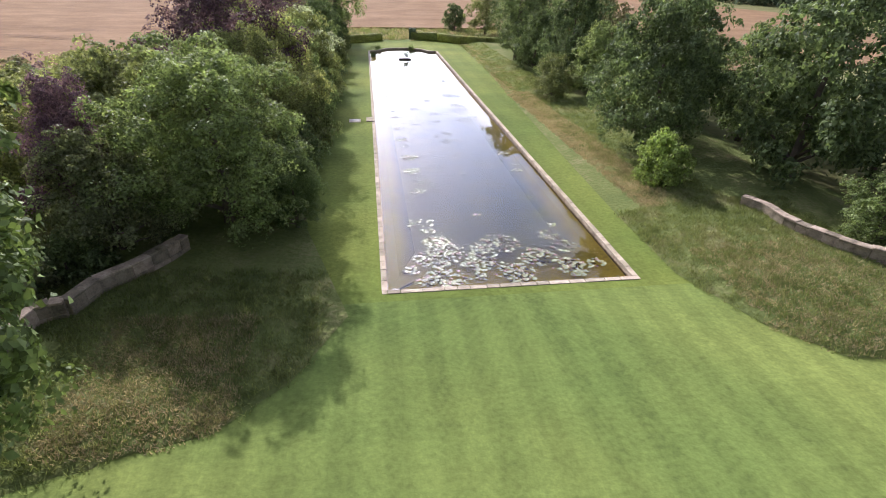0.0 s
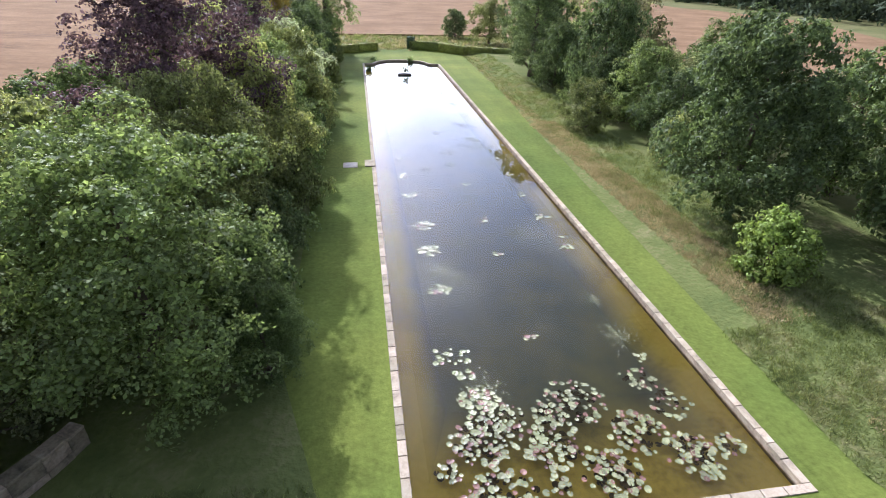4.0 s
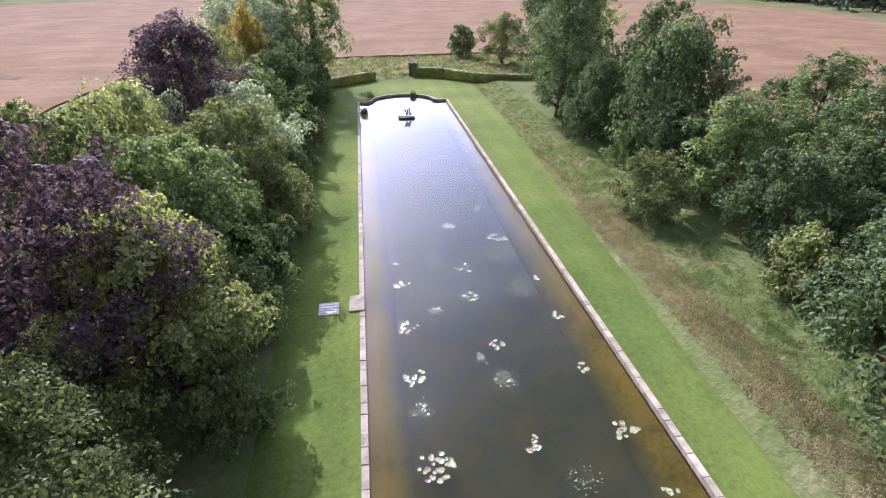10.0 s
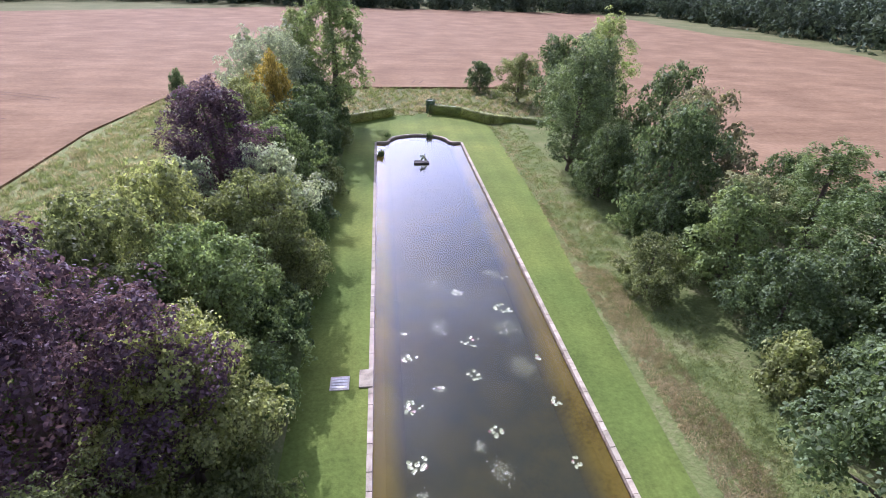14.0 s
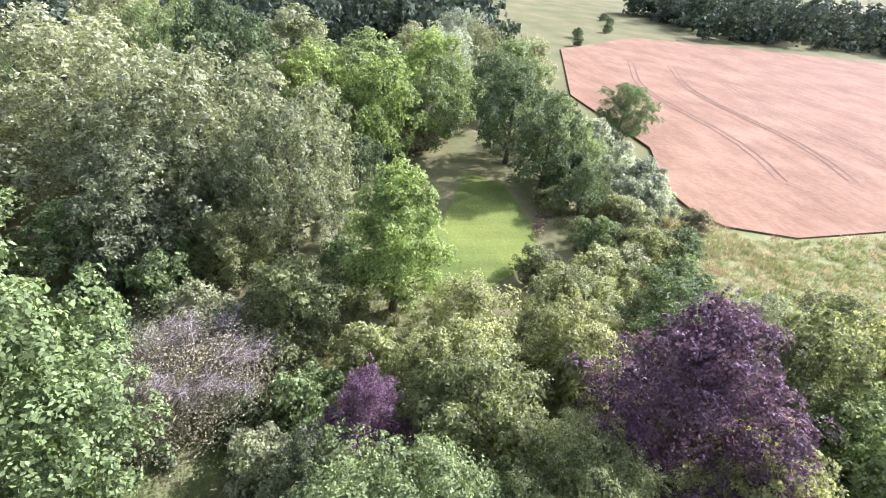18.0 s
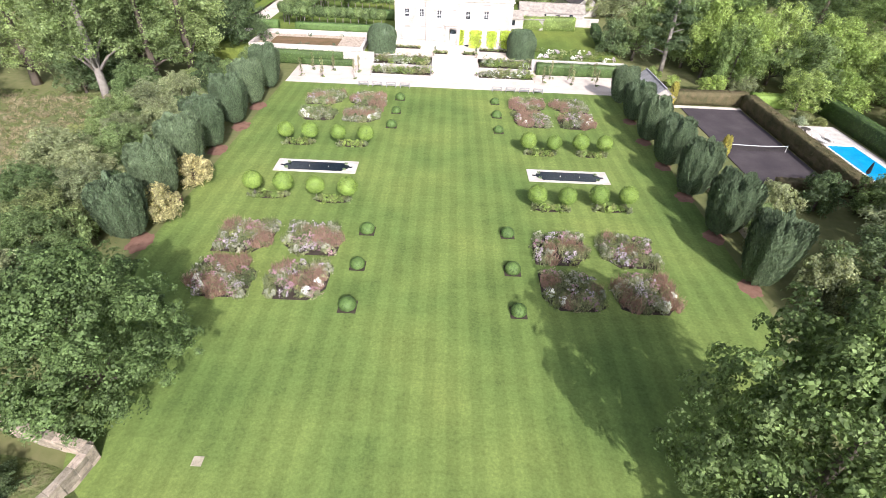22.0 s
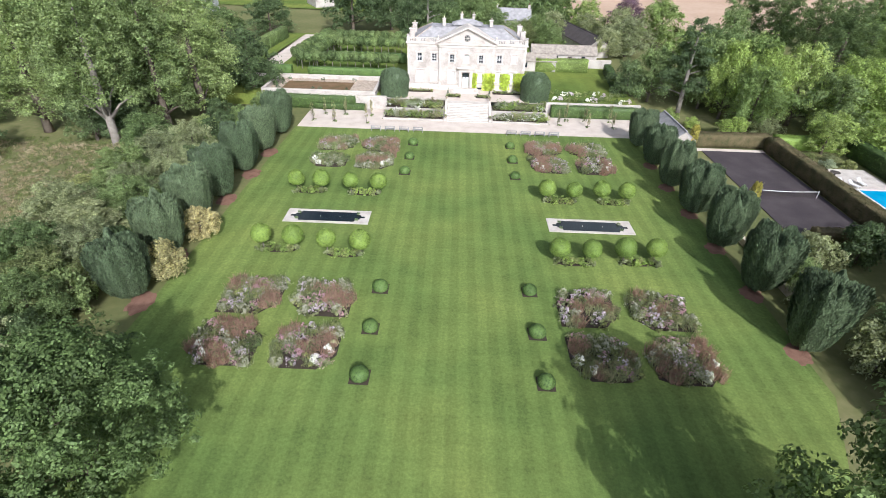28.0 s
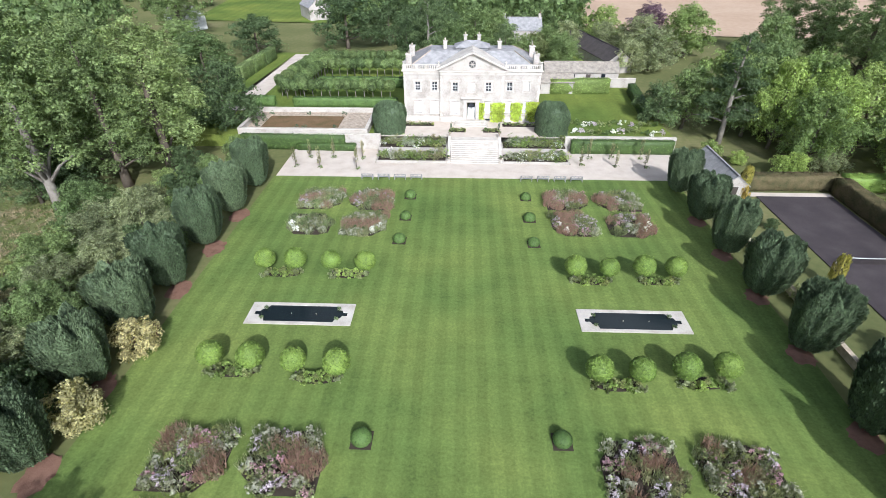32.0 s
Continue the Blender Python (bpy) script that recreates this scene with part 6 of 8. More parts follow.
def wall_run(name, x0, x1, y0, y1, z0, z1, label, cap=0.12, mat="stone_house"):
    ob = tagged(part(name, boxed(x0, x1, y0, y1, z0, z1), M[mat]), label, "wall", kind="structure")
    n = max(1, int(round(max(x1 - x0, y1 - y0) / 1.6)))
    for k in range(n):
        if x1 - x0 > y1 - y0:
            a, b = x0 + (x1 - x0) * k / n, x0 + (x1 - x0) * (k + 1) / n
            bm = boxed(a + 0.008, b - 0.008, y0 - 0.06, y1 + 0.06, z1 + 0.002, z1 + cap)
        else:
            a, b = y0 + (y1 - y0) * k / n, y0 + (y1 - y0) * (k + 1) / n
            bm = boxed(x0 - 0.06, x1 + 0.06, a + 0.008, b - 0.008, z1 + 0.002, z1 + cap)
        part("coping_stone", bm, M["stone_trim"], ob)
    return ob


wall_run("retaining_wall", -29.2, -13.6, 101.6, 102.2, -0.1, TZ + 0.35, "pale stone retaining wall behind the gravel bay")
wall_run("retaining_wall", 19.0, 38.2, 101.6, 102.2, -0.1, TZ + 0.25, "pale stone retaining wall behind the gravel bay")
hedge("hedge", (20, 100.9), (37.5, 100.9), 1.1, 2.3, M["leaf_box_dark"], "long clipped box hedge against the terrace wall", seed=21)
hedge("hedge", (-28.5, 100.9), (-18, 100.9), 0.9, 1.2, M["leaf_box_dark"], "low clipped box hedge against the terrace wall", seed=22)

# paved forecourt, stairs
tagged(part("forecourt", boxed(-13.6, 19.0, 102.2, 110.4, -0.2, TZ), M["gravel"]), "pale paved forecourt before the house", "terrace", kind="structure")
stair = tagged(part("garden_stair", boxed(-1.0, 7.2, 101.0, 102.4, -0.1, TZ - 0.01), M["stone_trim"]), "broad pale stone garden stairs up to the forecourt", "stairs", kind="structure")
for k in range(12):
    y0 = 95.6 + 0.45 * k
    part("step", boxed(-1.0, 7.2, y0, 101.0, TZ * k / 12 + (0.0 if k else -0.05), TZ * (k + 1) / 12 - 0.002), M["stone_trim"], stair)
for x in (-1.3, 7.5):
    bm = bmesh.new()
    prism(bm, [(x - 0.25, 95.8), (x + 0.25, 95.8), (x + 0.25, 102.3), (x - 0.25, 102.3)], -0.1, 0.4)
    for v in bm.verts:
        if v.co.z > 0.2 and v.co.y > 100:
            v.co.z = TZ + 0.35
    part("stair_wall", bm, M["stone_trim"], stair)
    for y, z in ((96.2, 0.35), (102.0, TZ + 0.3)):
        urn = empty("stone_urn", x, y, z, "weathered stone urn on the stair wall", "urn", "urns on the stairs")
        part("bowl", tube(bmesh.new(), [(0, 0, 0), (0, 0, 0.12), (0, 0, 0.25), (0, 0, 0.5), (0, 0, 0.58)], [0.2, 0.1, 0.12, 0.3, 0.34], 12), M["stone_old"], urn, smooth=True)
        blob_clump("plant", urn, 0, 0, 0.28, 0.5, M["leaf_green"], 80, 0.12, 40, z=0.5)
# sloping terrace beds each side of the stairs
for sx0, sx1, sd in ((-13.6, -1.6, 500), (7.8, 19.0, 520)):
    for row, (y0, y1, z) in enumerate(((95.7, 98.6, 0.35), (99.0, 102.1, 1.35))):
        top = empty("terrace_bed", 0, 0, 0, "terrace bed crowded with shrubs and late roses", "flower bed", "terrace beds")
        part("kerb", boxed(sx0, sx1, y0, y1, -0.1, z), M["stone_house"], top, "pale stone bed wall")
        part("soil", boxed(sx0 + 0.25, sx1 - 0.25, y0 + 0.25, y1 - 0.05, z, z + 0.04), M["soil"], top)
        rng = np.random.default_rng(sd + row)
        for k in range(34):
            x = sx0 + 0.7 + (sx1 - sx0 - 1.4) * (k + 0.5) / 34
            key = ["leaf_green", "leaf_yellow", "flower_grey", "leaf_sunny", "leaf_brown", "leaf_grey", "leaf_bright", "leaf_silver", "leaf_yellow", "flower_white"][int(rng.integers(10))]
            blob_clump("shrub", top, x, rng.uniform(y0 + 0.5, y1 - 0.5), rng.uniform(0.7, 1.25), rng.uniform(0.9, 1.9), M[key], 210, 0.14, sd + row * 40 + k, z=z)
for x, y, w in ((0.0, 105.2, 1.5), (6.2, 105.2, 1.5), (-7.3, 108.3, 2.9), (11.6, 108.3, 3.2)):
    top = empty("forecourt_bed", x, y, TZ, "low clipped bed on the forecourt", "flower bed", "forecourt beds")
    part("soil", boxed(-w, w, -0.8, 0.8, 0, 0.06), M["soil"], top)
    for k in range(9):
        blob_clump("shrub", top, -w + 0.4 + (2 * w - 0.8) * k / 8, 0.25 * math.sin(k * 2.2), 0.5, 0.6, M[["leaf_green", "leaf_grey", "leaf_yellow"][k % 3]], 130, 0.13, 600 + k + int(x * 10))
    if w < 2:
        blob_clump("cone", top, -w + 0.25 if x < 3 else w - 0.25, 0.4, 0.3, 1.6, M["leaf_yew"], 160, 0.12, 640, "small clipped cone")

for k, (x, y, s) in enumerate([(-12.3, 105.2, 1.35), (16.9, 105.0, 1.3)]):
    rng = np.random.default_rng(60 + k)
    top = empty("yew_dome", x, y, TZ - 1.4 if k == 0 else TZ - 1.2, "huge block of clipped yew with rounded corners beside the forecourt", "yew", "yew domes")
    n = 15000
    d = rng.normal(0, 1, (n, 3))
    d /= np.linalg.norm(d, axis=1)[:, None]
    box_r = (np.abs(d[:, 0]) ** 4 + np.abs(d[:, 1]) ** 4 + np.abs(d[:, 2]) ** 4) ** -0.25
    lump = 1 + 0.05 * np.sin(d[:, 0] * 6 + k) * np.cos(d[:, 1] * 5) + 0.04 * np.sin(d[:, 2] * 7)
    p = d * (box_r * lump)[:, None] * np.array([2.75, 2.6, 3.1]) + np.array([0, 0, 3.2]) + rng.normal(0, 0.05, (n, 3))
    keep = p[:, 2] > 0.1
    v, f = clip_cards(p[keep], d[keep], 0.17, rng, True, 2.2)
    link("crown", quads("crown", v, f), M["leaf_yew"], top)
    bm = bmesh.new()
    bmesh.ops.create_icosphere(bm, subdivisions=4, radius=1)
    for q in bm.verts:
        c = q.co.normalized()
        q.co = c * (abs(c.x) ** 4 + abs(c.y) ** 4 + abs(c.z) ** 4) ** -0.25 * 0.95
        q.co = Vector((q.co.x * 2.75, q.co.y * 2.6, q.co.z * 3.1 + 3.2))
    part("inner_crown", bm, M["leaf_yew"], top, smooth=True)


def sapling(x, y, h, seed):
    top = empty("sapling", x, y, 0.02, "slim young tree in a pool of low planting on gravel", "tree", "saplings on the gravel")
    part("stem", tube(bmesh.new(), [(0, 0, 0), (0, 0, h * 0.8)], [0.05, 0.02], 6), M["bark"], top)
    blob_clump("crown", top, 0, 0, 0.40, h * 0.85, M["leaf_brown"], 330, 0.12, seed, z=h * 0.25)
    blob_clump("underplanting", top, 0.15, 0, 0.6, 0.45, M["leaf_green"], 90, 0.12, seed + 1)


for k, (x, y) in enumerate([(-26.8, 93.6), (-22.6, 93.2), (-25.4, 97.5), (-21.3, 97.5), (-16.4, 93.0), (-16.2, 97.3), (20.6, 95.4), (22.6, 98.4), (26.3, 94.8), (26.6, 98.8), (31.0, 94.5), (31.4, 98.6)]):
    sapling(x, y, 3.1 + 0.4 * math.sin(k * 2), 800 + 3 * k)


def bench(x, y):
    top = empty("garden_bench", x, y, 0, "weathered grey wooden garden bench at the lawn's edge", "bench", "benches along the gravel walk")
    for k in range(4):
        part("seat_slat", boxed(-0.85, 0.85, -0.26 + 0.13 * k, -0.16 + 0.13 * k, 0.43, 0.46), M["wood_grey"], top)
    for k in range(9):
        part("back_slat", boxed(-0.80 + 0.2 * k - 0.04, -0.80 + 0.2 * k + 0.04, -0.32, -0.29, 0.5, 0.95), M["wood_grey"], top)
    part("top_rail", boxed(-0.9, 0.9, -0.34, -0.28, 0.95, 1.03, bevel=0.01), M["wood_grey"], top)
    for a in (-0.86, 0.86):
        for b in (-0.3, 0.25):
            part("leg", boxed(a - 0.04, a + 0.04, b - 0.04, b + 0.04, 0, 0.66 if b > 0 else 1.0), M["wood_grey"], top)
        part("armrest", boxed(a - 0.05, a + 0.05, -0.3, 0.32, 0.64, 0.69, bevel=0.01), M["wood_grey"], top)


for x in (-14.0, -11.4, -8.8, -6.2, 11.1, 13.7, 16.3, 18.9):
    bench(x, 89.3)



def parked_car(x, y, rz, paint, label):
    top = empty("parked_car", x, y, 0.0, label, "car", "cars behind the yews", rz=rz)
    bm = bmesh.new()
    side = [(-2.1, 0.32), (2.1, 0.32), (2.15, 0.72), (1.1, 0.86), (0.55, 1.36), (-1.05, 1.40), (-1.85, 0.95), (-2.12, 0.85)]
    lo = [bm.verts.new((px, -0.85, pz)) for px, pz in side]
    hi = [bm.verts.new((px, 0.85, pz)) for px, pz in side]
    bm.faces.new(lo)
    bm.faces.new(hi[::-1])
    for k in range(8):
        bm.faces.new((lo[k], hi[k], hi[(k + 1) % 8], lo[(k + 1) % 8]))
    bmesh.ops.recalc_face_normals(bm, faces=bm.faces)
    bmesh.ops.bevel(bm, geom=bm.edges[:], offset=0.06, segments=2, affect='EDGES')
    part("body", bm, paint, top, smooth=False)
    for sy in (-1, 1):
        part("side_window", boxed(-1.2, 0.55, sy * 0.85 - 0.01, sy * 0.85 + 0.01, 0.95, 1.28), M["glass"], top)
    part("windscreen", boxed(-0.02, 0.02, -0.7, 0.7, -0.26, 0.26), M["glass"], top, m=pose(0.86, 0, 1.13, 0, -46, 0))
    part("rear_window", boxed(-0.02, 0.02, -0.7, 0.7, -0.24, 0.24), M["glass"], top, m=pose(-1.49, 0, 1.2, 0, 58, 0))
    for wx in (-1.3, 1.3):
        for sy in (-0.8, 0.8):
            tyre = part("tyre", tube(bmesh.new(), [(wx, sy - 0.1, 0.32), (wx, sy + 0.1, 0.32)], [0.32, 0.32], 16), M["wood_dark"], top)
            part("rim", tube(bmesh.new(), [(wx, sy - 0.11, 0.32), (wx, sy + 0.11, 0.32)], [0.18, 0.18], 12), M["stone"], tyre)


M["paint_dark"] = material("paint_dark", (0.02, 0.022, 0.03), scale=1, fine=5, rough=0.25, bump=0, spec=0.5)
M["paint_pale"] = material("paint_pale", (0.55, 0.56, 0.57), scale=1, fine=5, rough=0.3, bump=0, spec=0.5)
parked_car(-41.2, 85.4, 62, M["paint_dark"], "dark parked car in the shade behind the yews")
parked_car(-38.6, 87.2, 70, M["paint_pale"], "pale parked car in the shade behind the yews")

# raised walled basin garden to the west
wall_run("basin_wall", -39.0, -16.0, 102.4, 102.9, 0, TZ + 1.0, "pale stone wall of a raised walled garden")
wall_run("basin_wall", -39.0, -16.6, 114.0, 114.5, 0, TZ + 1.0, "pale stone wall of a raised walled garden")
wall_run("basin_wall", -39.5, -39.0, 102.4, 114.5, 0, TZ + 1.0, "pale stone wall of a raised walled garden")
wall_run("basin_wall", -16.5, -16.0, 102.9, 114.0, 0, TZ + 1.0, "pale stone wall of a raised walled garden")
tagged(part("basin_paving", boxed(-39.0, -16.5, 102.9, 114.0, TZ - 0.2, TZ + 0.25), M["stone_old"]), "grey paving inside the raised walled garden", "paving", kind="structure")
tagged(part("basin_bed", boxed(-36.4, -22.0, 104.3, 111.6, TZ + 0.2, TZ + 0.32), M["brown_bed"]), "brown planted bed inside the walled garden", "flower bed", kind="structure")
for k, (x, y) in enumerate([(-36.6, 104.4), (-29.3, 104.2), (-22.2, 104.2), (-29, 111.8), (-22, 111.6), (-36.3, 111.8), (-27.6, 104.0)]):
    top = empty("potted_shrub", x, y, TZ + 0.25, "dark rounded shrub in a stone tub", "shrub", "shrubs in the walled garden")
    part("tub", tube(bmesh.new(), [(0, 0, 0), (0, 0, 0.4)], [0.3, 0.36], 10), M["stone_old"], top)
    blob_clump("foliage", top, 0, 0, 0.5, 0.8, M["leaf_yew"], 140, 0.13, 880 + k, z=0.35)
hedge("hedge", (-38.5, 101.4), (-20, 101.4), 0.9, 2.6, M["leaf_box_dark"], "clipped hedge in front of the raised walled garden", seed=23)

# ---- the house ----
HX0, HX1, HY, HZ, EV = -10.0, 15.0, 110.4, TZ, 11.4
house = empty("country_house", (HX0 + HX1) / 2, HY, HZ, "grand pale limestone Georgian country house with a pediment", "house")
HC = (HX0 + HX1) / 2
HD = 14.0


def local(x0, x1, y0, y1, z0, z1, bevel=0.0):
    """A block given in the plan's own metres, for parts of the house."""
    return boxed(x0 - HC, x1 - HC, y0 - HY, y1 - HY, z0 - HZ, z1 - HZ, bevel=bevel)


def holed_wall(x0, x1, z0, z1, y0, y1, holes):
    """A wall along x with rectangular openings (x0, x1, z0, z1) right through it."""
    bm = bmesh.new()
    xs = sorted({x0, x1, *(v for h in holes for v in h[:2])})
    zs = sorted({z0, z1, *(v for h in holes for v in h[2:])})
    for a, b in zip(xs, xs[1:]):
        for c, d in zip(zs, zs[1:]):
            if not any(h[0] <= a and b <= h[1] and h[2] <= c and d <= h[3] for h in holes):
                box(bm, a - HC, b - HC, y0 - HY, y1 - HY, c - HZ, d - HZ)
    bmesh.ops.remove_doubles(bm, verts=bm.verts, dist=0.001)
    return bm


WCOL = [-7.45, -4.35, -0.55, 2.5, 5.55, 9.45, 12.55]
bays = [(HX0, -3.3, HY), (-3.3, 8.3, HY - 0.45), (8.3, HX1, HY)]
wins = []
for i, x in enumerate(WCOL):
    wins.append((x, 7.95, 0.52, 1.55, "upper", i not in (3, 6)))
    if i != 3:
        wins.append((x, 3.75, 0.66, 2.25, "lower", False))
        wins.append((x, 2.42, 0.5, 0.45, "cellar", True))
DOOR = (1.75, 3.25, 2.75, 5.9)
for x0, x1, y in bays:
    holes = [(x - hw, x + hw, z, z + h) for x, z, hw, h, _, _ in wins if x0 < x < x1]
    if x0 < 2.5 < x1:
        holes.append(DOOR)
    part("front_wall", holed_wall(x0, x1, HZ - 0.4, EV, y, y + 0.6 + (0.45 if y < HY else 0), holes), M["stone_house"], house, "pale ashlar front wall")
part("side_wall", local(HX0, HX0 + 0.6, HY + 0.6, HY + HD, HZ - 0.4, EV), M["stone_house"], house)
part("side_wall", local(HX1 - 0.6, HX1, HY + 0.6, HY + HD, HZ - 0.4, EV), M["stone_house"], house)
part("back_wall", local(HX0 + 0.6, HX1 - 0.6, HY + HD - 0.6, HY + HD, HZ - 0.4, EV), M["stone_house"], house)
part("floor_slab", local(HX0 + 0.6, HX1 - 0.6, HY + 0.6, HY + HD - 0.6, 6.9, 7.1), M["white_paint"], house)
for x, z, hw, h, kind, open_ in wins:
    y = HY - (0.45 if -3.3 < x < 8.3 else 0)
    w = part("window", local(x - hw, x + hw, y + 0.26, y + 0.30, z, z + h), M["glass" if open_ else "white_paint"], house, "dark sash window" if open_ else "window with a pale blind drawn")
    bm = bmesh.new()
    if kind != "cellar":
        for c in (-hw + 0.05, 0, hw - 0.05):
            box(bm, x + c - 0.035 - HC, x + c + 0.035 - HC, y + 0.2 - HY, y + 0.255 - HY, z - HZ, z + h - HZ)
        for q in (0.04, h * 0.33, h * 0.5, h * 0.67, h - 0.04):
            box(bm, x - hw - HC, x + hw - HC, y + 0.21 - HY, y + 0.25 - HY, z + q - 0.03 - HZ, z + q + 0.03 - HZ)
        part("window_frame", bm, M["white_paint"], w, "white sash bars")
        part("window_sill", local(x - hw - 0.25, x + hw + 0.25, y - 0.14, y - 0.003, z - 0.2, z - 0.02), M["stone_trim"], w)
        for a, b in ((x - hw - 0.24, x - hw), (x + hw, x + hw + 0.24)):
            part("architrave", local(a, b, y - 0.09, y - 0.003, z - 0.02, z + h + 0.2), M["stone_trim"], w)
        part("lintel", local(x - hw - 0.4, x + hw + 0.4, y - 0.16, y - 0.003, z + h + 0.22, z + h + 0.42), M["stone_trim"], w)
# courses, cornice, corner stones
for x0, x1, y in bays:
    part("plinth", local(x0 - 0.06, x1 + 0.06, y - 0.12, y - 0.002, HZ - 0.1, 3.2) if x1 < 1 or x0 > 8 else local(x0 - 0.06, 0.9, y - 0.12, y - 0.002, HZ - 0.1, 3.2), M["stone_trim"], house)
    part("cornice", local(x0 - 0.3, x1 + 0.3, y - 0.42, y + 0.6, EV + 0.003, EV + 0.28, bevel=0.05), M["stone_trim"], house)
    part("frieze", local(x0 - 0.05, x1 + 0.05, y - 0.16, y - 0.002, EV - 0.5, EV), M["stone_trim"], house)
for x, y in ((HX0, HY), (HX1, HY), (-3.3, HY - 0.45), (8.3, HY - 0.45)):
    for k in range(14):
        q = 0.3 if k % 2 else 0.45
        part("quoin", local(x - (q if x > HC else 0.03), x + (q if x < HC else 0.03), y - 0.05, y - 0.003, 3.25 + 0.54 * k, 3.75 + 0.54 * k), M["stone_trim"], house)
# parapet balustrades on the wings
for x0, x1 in ((HX0 - 0.1, -3.4), (8.4, HX1 + 0.1)):
    b = part("balustrade", local(x0, x1, HY - 0.2, HY + 0.15, EV + 0.29, EV + 0.48), M["stone_trim"], house)
    part("rail", local(x0, x1, HY - 0.22, HY + 0.17, EV + 1.1, EV + 1.25), M["stone_trim"], b)
    n = 18
    for k in range(n):
        cx = x0 + (x1 - x0) * (k + 0.5) / n - HC
        wide = k in (0, 6, 11, 17)
        bm = tube(bmesh.new(), [(cx, -0.02, EV + 0.48 - HZ), (cx, -0.02, EV + 0.7 - HZ), (cx, -0.02, EV + 1.1 - HZ)], [0.10, 0.13, 0.07], 6) if not wide else boxed(cx - 0.22, cx + 0.22, -0.19, 0.14, EV + 0.48 - HZ, EV + 1.1 - HZ)
        part("pier" if wide else "baluster", bm, M["stone_trim"], b)
    for x in (x0 + 0.15, x1 - 0.15):
        part("ball_finial", tube(bmesh.new(), [(x - HC, -0.02, EV + 1.25 - HZ), (x - HC, -0.02, EV + 1.4 - HZ), (x - HC, -0.02, EV + 1.62 - HZ), (x - HC, -0.02, EV + 1.8 - HZ)], [0.12, 0.10, 0.22, 0.05], 8), M["stone_trim"], house)
for x in (HX0 + 0.1, HX1 - 0.1):
    part("side_parapet", local(x - 0.2, x + 0.2, HY + 0.2, HY + HD, EV + 0.003, EV + 1.1), M["stone_trim"], house)
# pediment
bm = bmesh.new()
PA = 14.55
prof = [(-3.75 - HC, EV + 0.30 - HZ), (8.75 - HC, EV + 0.30 - HZ), (2.5 - HC, PA - HZ)]
f0 = [bm.verts.new((x, -0.45 + 0.12, z)) for x, z in prof]
f1 = [bm.verts.new((x, 4.5, z)) for x, z in prof]
bm.faces.new(f0)
bm.faces.new(f1[::-1])
for k in range(3):
    bm.faces.new((f0[k], f1[k], f1[(k + 1) % 3], f0[(k + 1) % 3]))
bmesh.ops.recalc_face_normals(bm, faces=bm.faces)
ped = part("pediment", bm, M["stone_house"], house, "pale stone pediment")
for sg in (-1, 1):
    bm = bmesh.new()
    a, b = Vector((2.5 + sg * 6.5 - HC, 0, EV + 0.28 - HZ)), Vector((2.5 - HC, 0, PA + 0.1 - HZ))
    up = Vector((0, 0, 0.34))
    q = [a, b, b + up, a + up]
    u = [bm.verts.new((p.x, -0.9, p.z)) for p in q]
    v = [bm.verts.new((p.x, 4.5, p.z)) for p in q]
    bm.faces.new(u)
    bm.faces.new(v[::-1])
    for k in range(4):
        bm.faces.new((u[k], u[(k + 1) % 4], v[(k + 1) % 4], v[k]))
    bmesh.ops.recalc_face_normals(bm, faces=bm.faces)
    part("raking_cornice", bm, M["stone_trim"], ped)
rose = tube(bmesh.new(), [(2.5 - HC, -0.38, 12.75 - HZ), (2.5 - HC, -0.30, 12.75 - HZ)], [0.62, 0.62], 20)
rose = part("oculus", rose, M["glass"], ped, "round pediment window")
bm = bmesh.new()
for k in range(6):
    a = k * math.pi / 3
    tube(bm, [(2.5 - HC, -0.42, 12.75 - HZ), (2.5 - HC + 0.6 * math.cos(a), -0.42, 12.75 - HZ + 0.6 * math.sin(a))], [0.06, 0.06], 5)
part("tracery", bm, M["stone_trim"], rose)
# hipped slate roof
bm = bmesh.new()
x0, x1, y0, y1 = HX0 + 0.5 - HC, HX1 - 0.5 - HC, 0.5, HD - 0.4
zr, ze = 14.0 - HZ, EV + 0.2 - HZ
e = [bm.verts.new(p) for p in ((x0, y0, ze), (x1, y0, ze), (x1, y1, ze), (x0, y1, ze))]
r = [bm.verts.new(p) for p in ((x0 + 4.2, 4.6, zr), (x1 - 4.2, 4.6, zr), (x1 - 4.2, y1 - 4.2, zr), (x0 + 4.2, y1 - 4.2, zr))]
for k in range(4):
    bm.faces.new((e[k], e[(k + 1) % 4], r[(k + 1) % 4], r[k]))
bm.faces.new(r)
roof = part("roof", bm, M["slate"], house, "grey slate hipped roof")
for foot, head in (((x0, y0), (x0 + 4.2, 4.6)), ((x1, y0), (x1 - 4.2, 4.6)), ((x0, y1), (x0 + 4.2, y1 - 4.2)), ((x1, y1), (x1 - 4.2, y1 - 4.2))):
    part("hip_roll", tube(bmesh.new(), [(*foot, ze + 0.05), (*head, zr + 0.05)], [0.1, 0.1], 6), M["stone_old"], roof, "lead hip roll")
lan = part("roof_lantern", local(-0.5, 5.5, HY + 5.5, HY + 8.8, 13.95, 14.4), M["slate"], house)
bm = bmesh.new()
b4 = [bm.verts.new(p) for p in ((-0.9 - HC, 5.1, 14.4 - HZ), (5.9 - HC, 5.1, 14.4 - HZ), (5.9 - HC, 9.2, 14.4 - HZ), (-0.9 - HC, 9.2, 14.4 - HZ))]
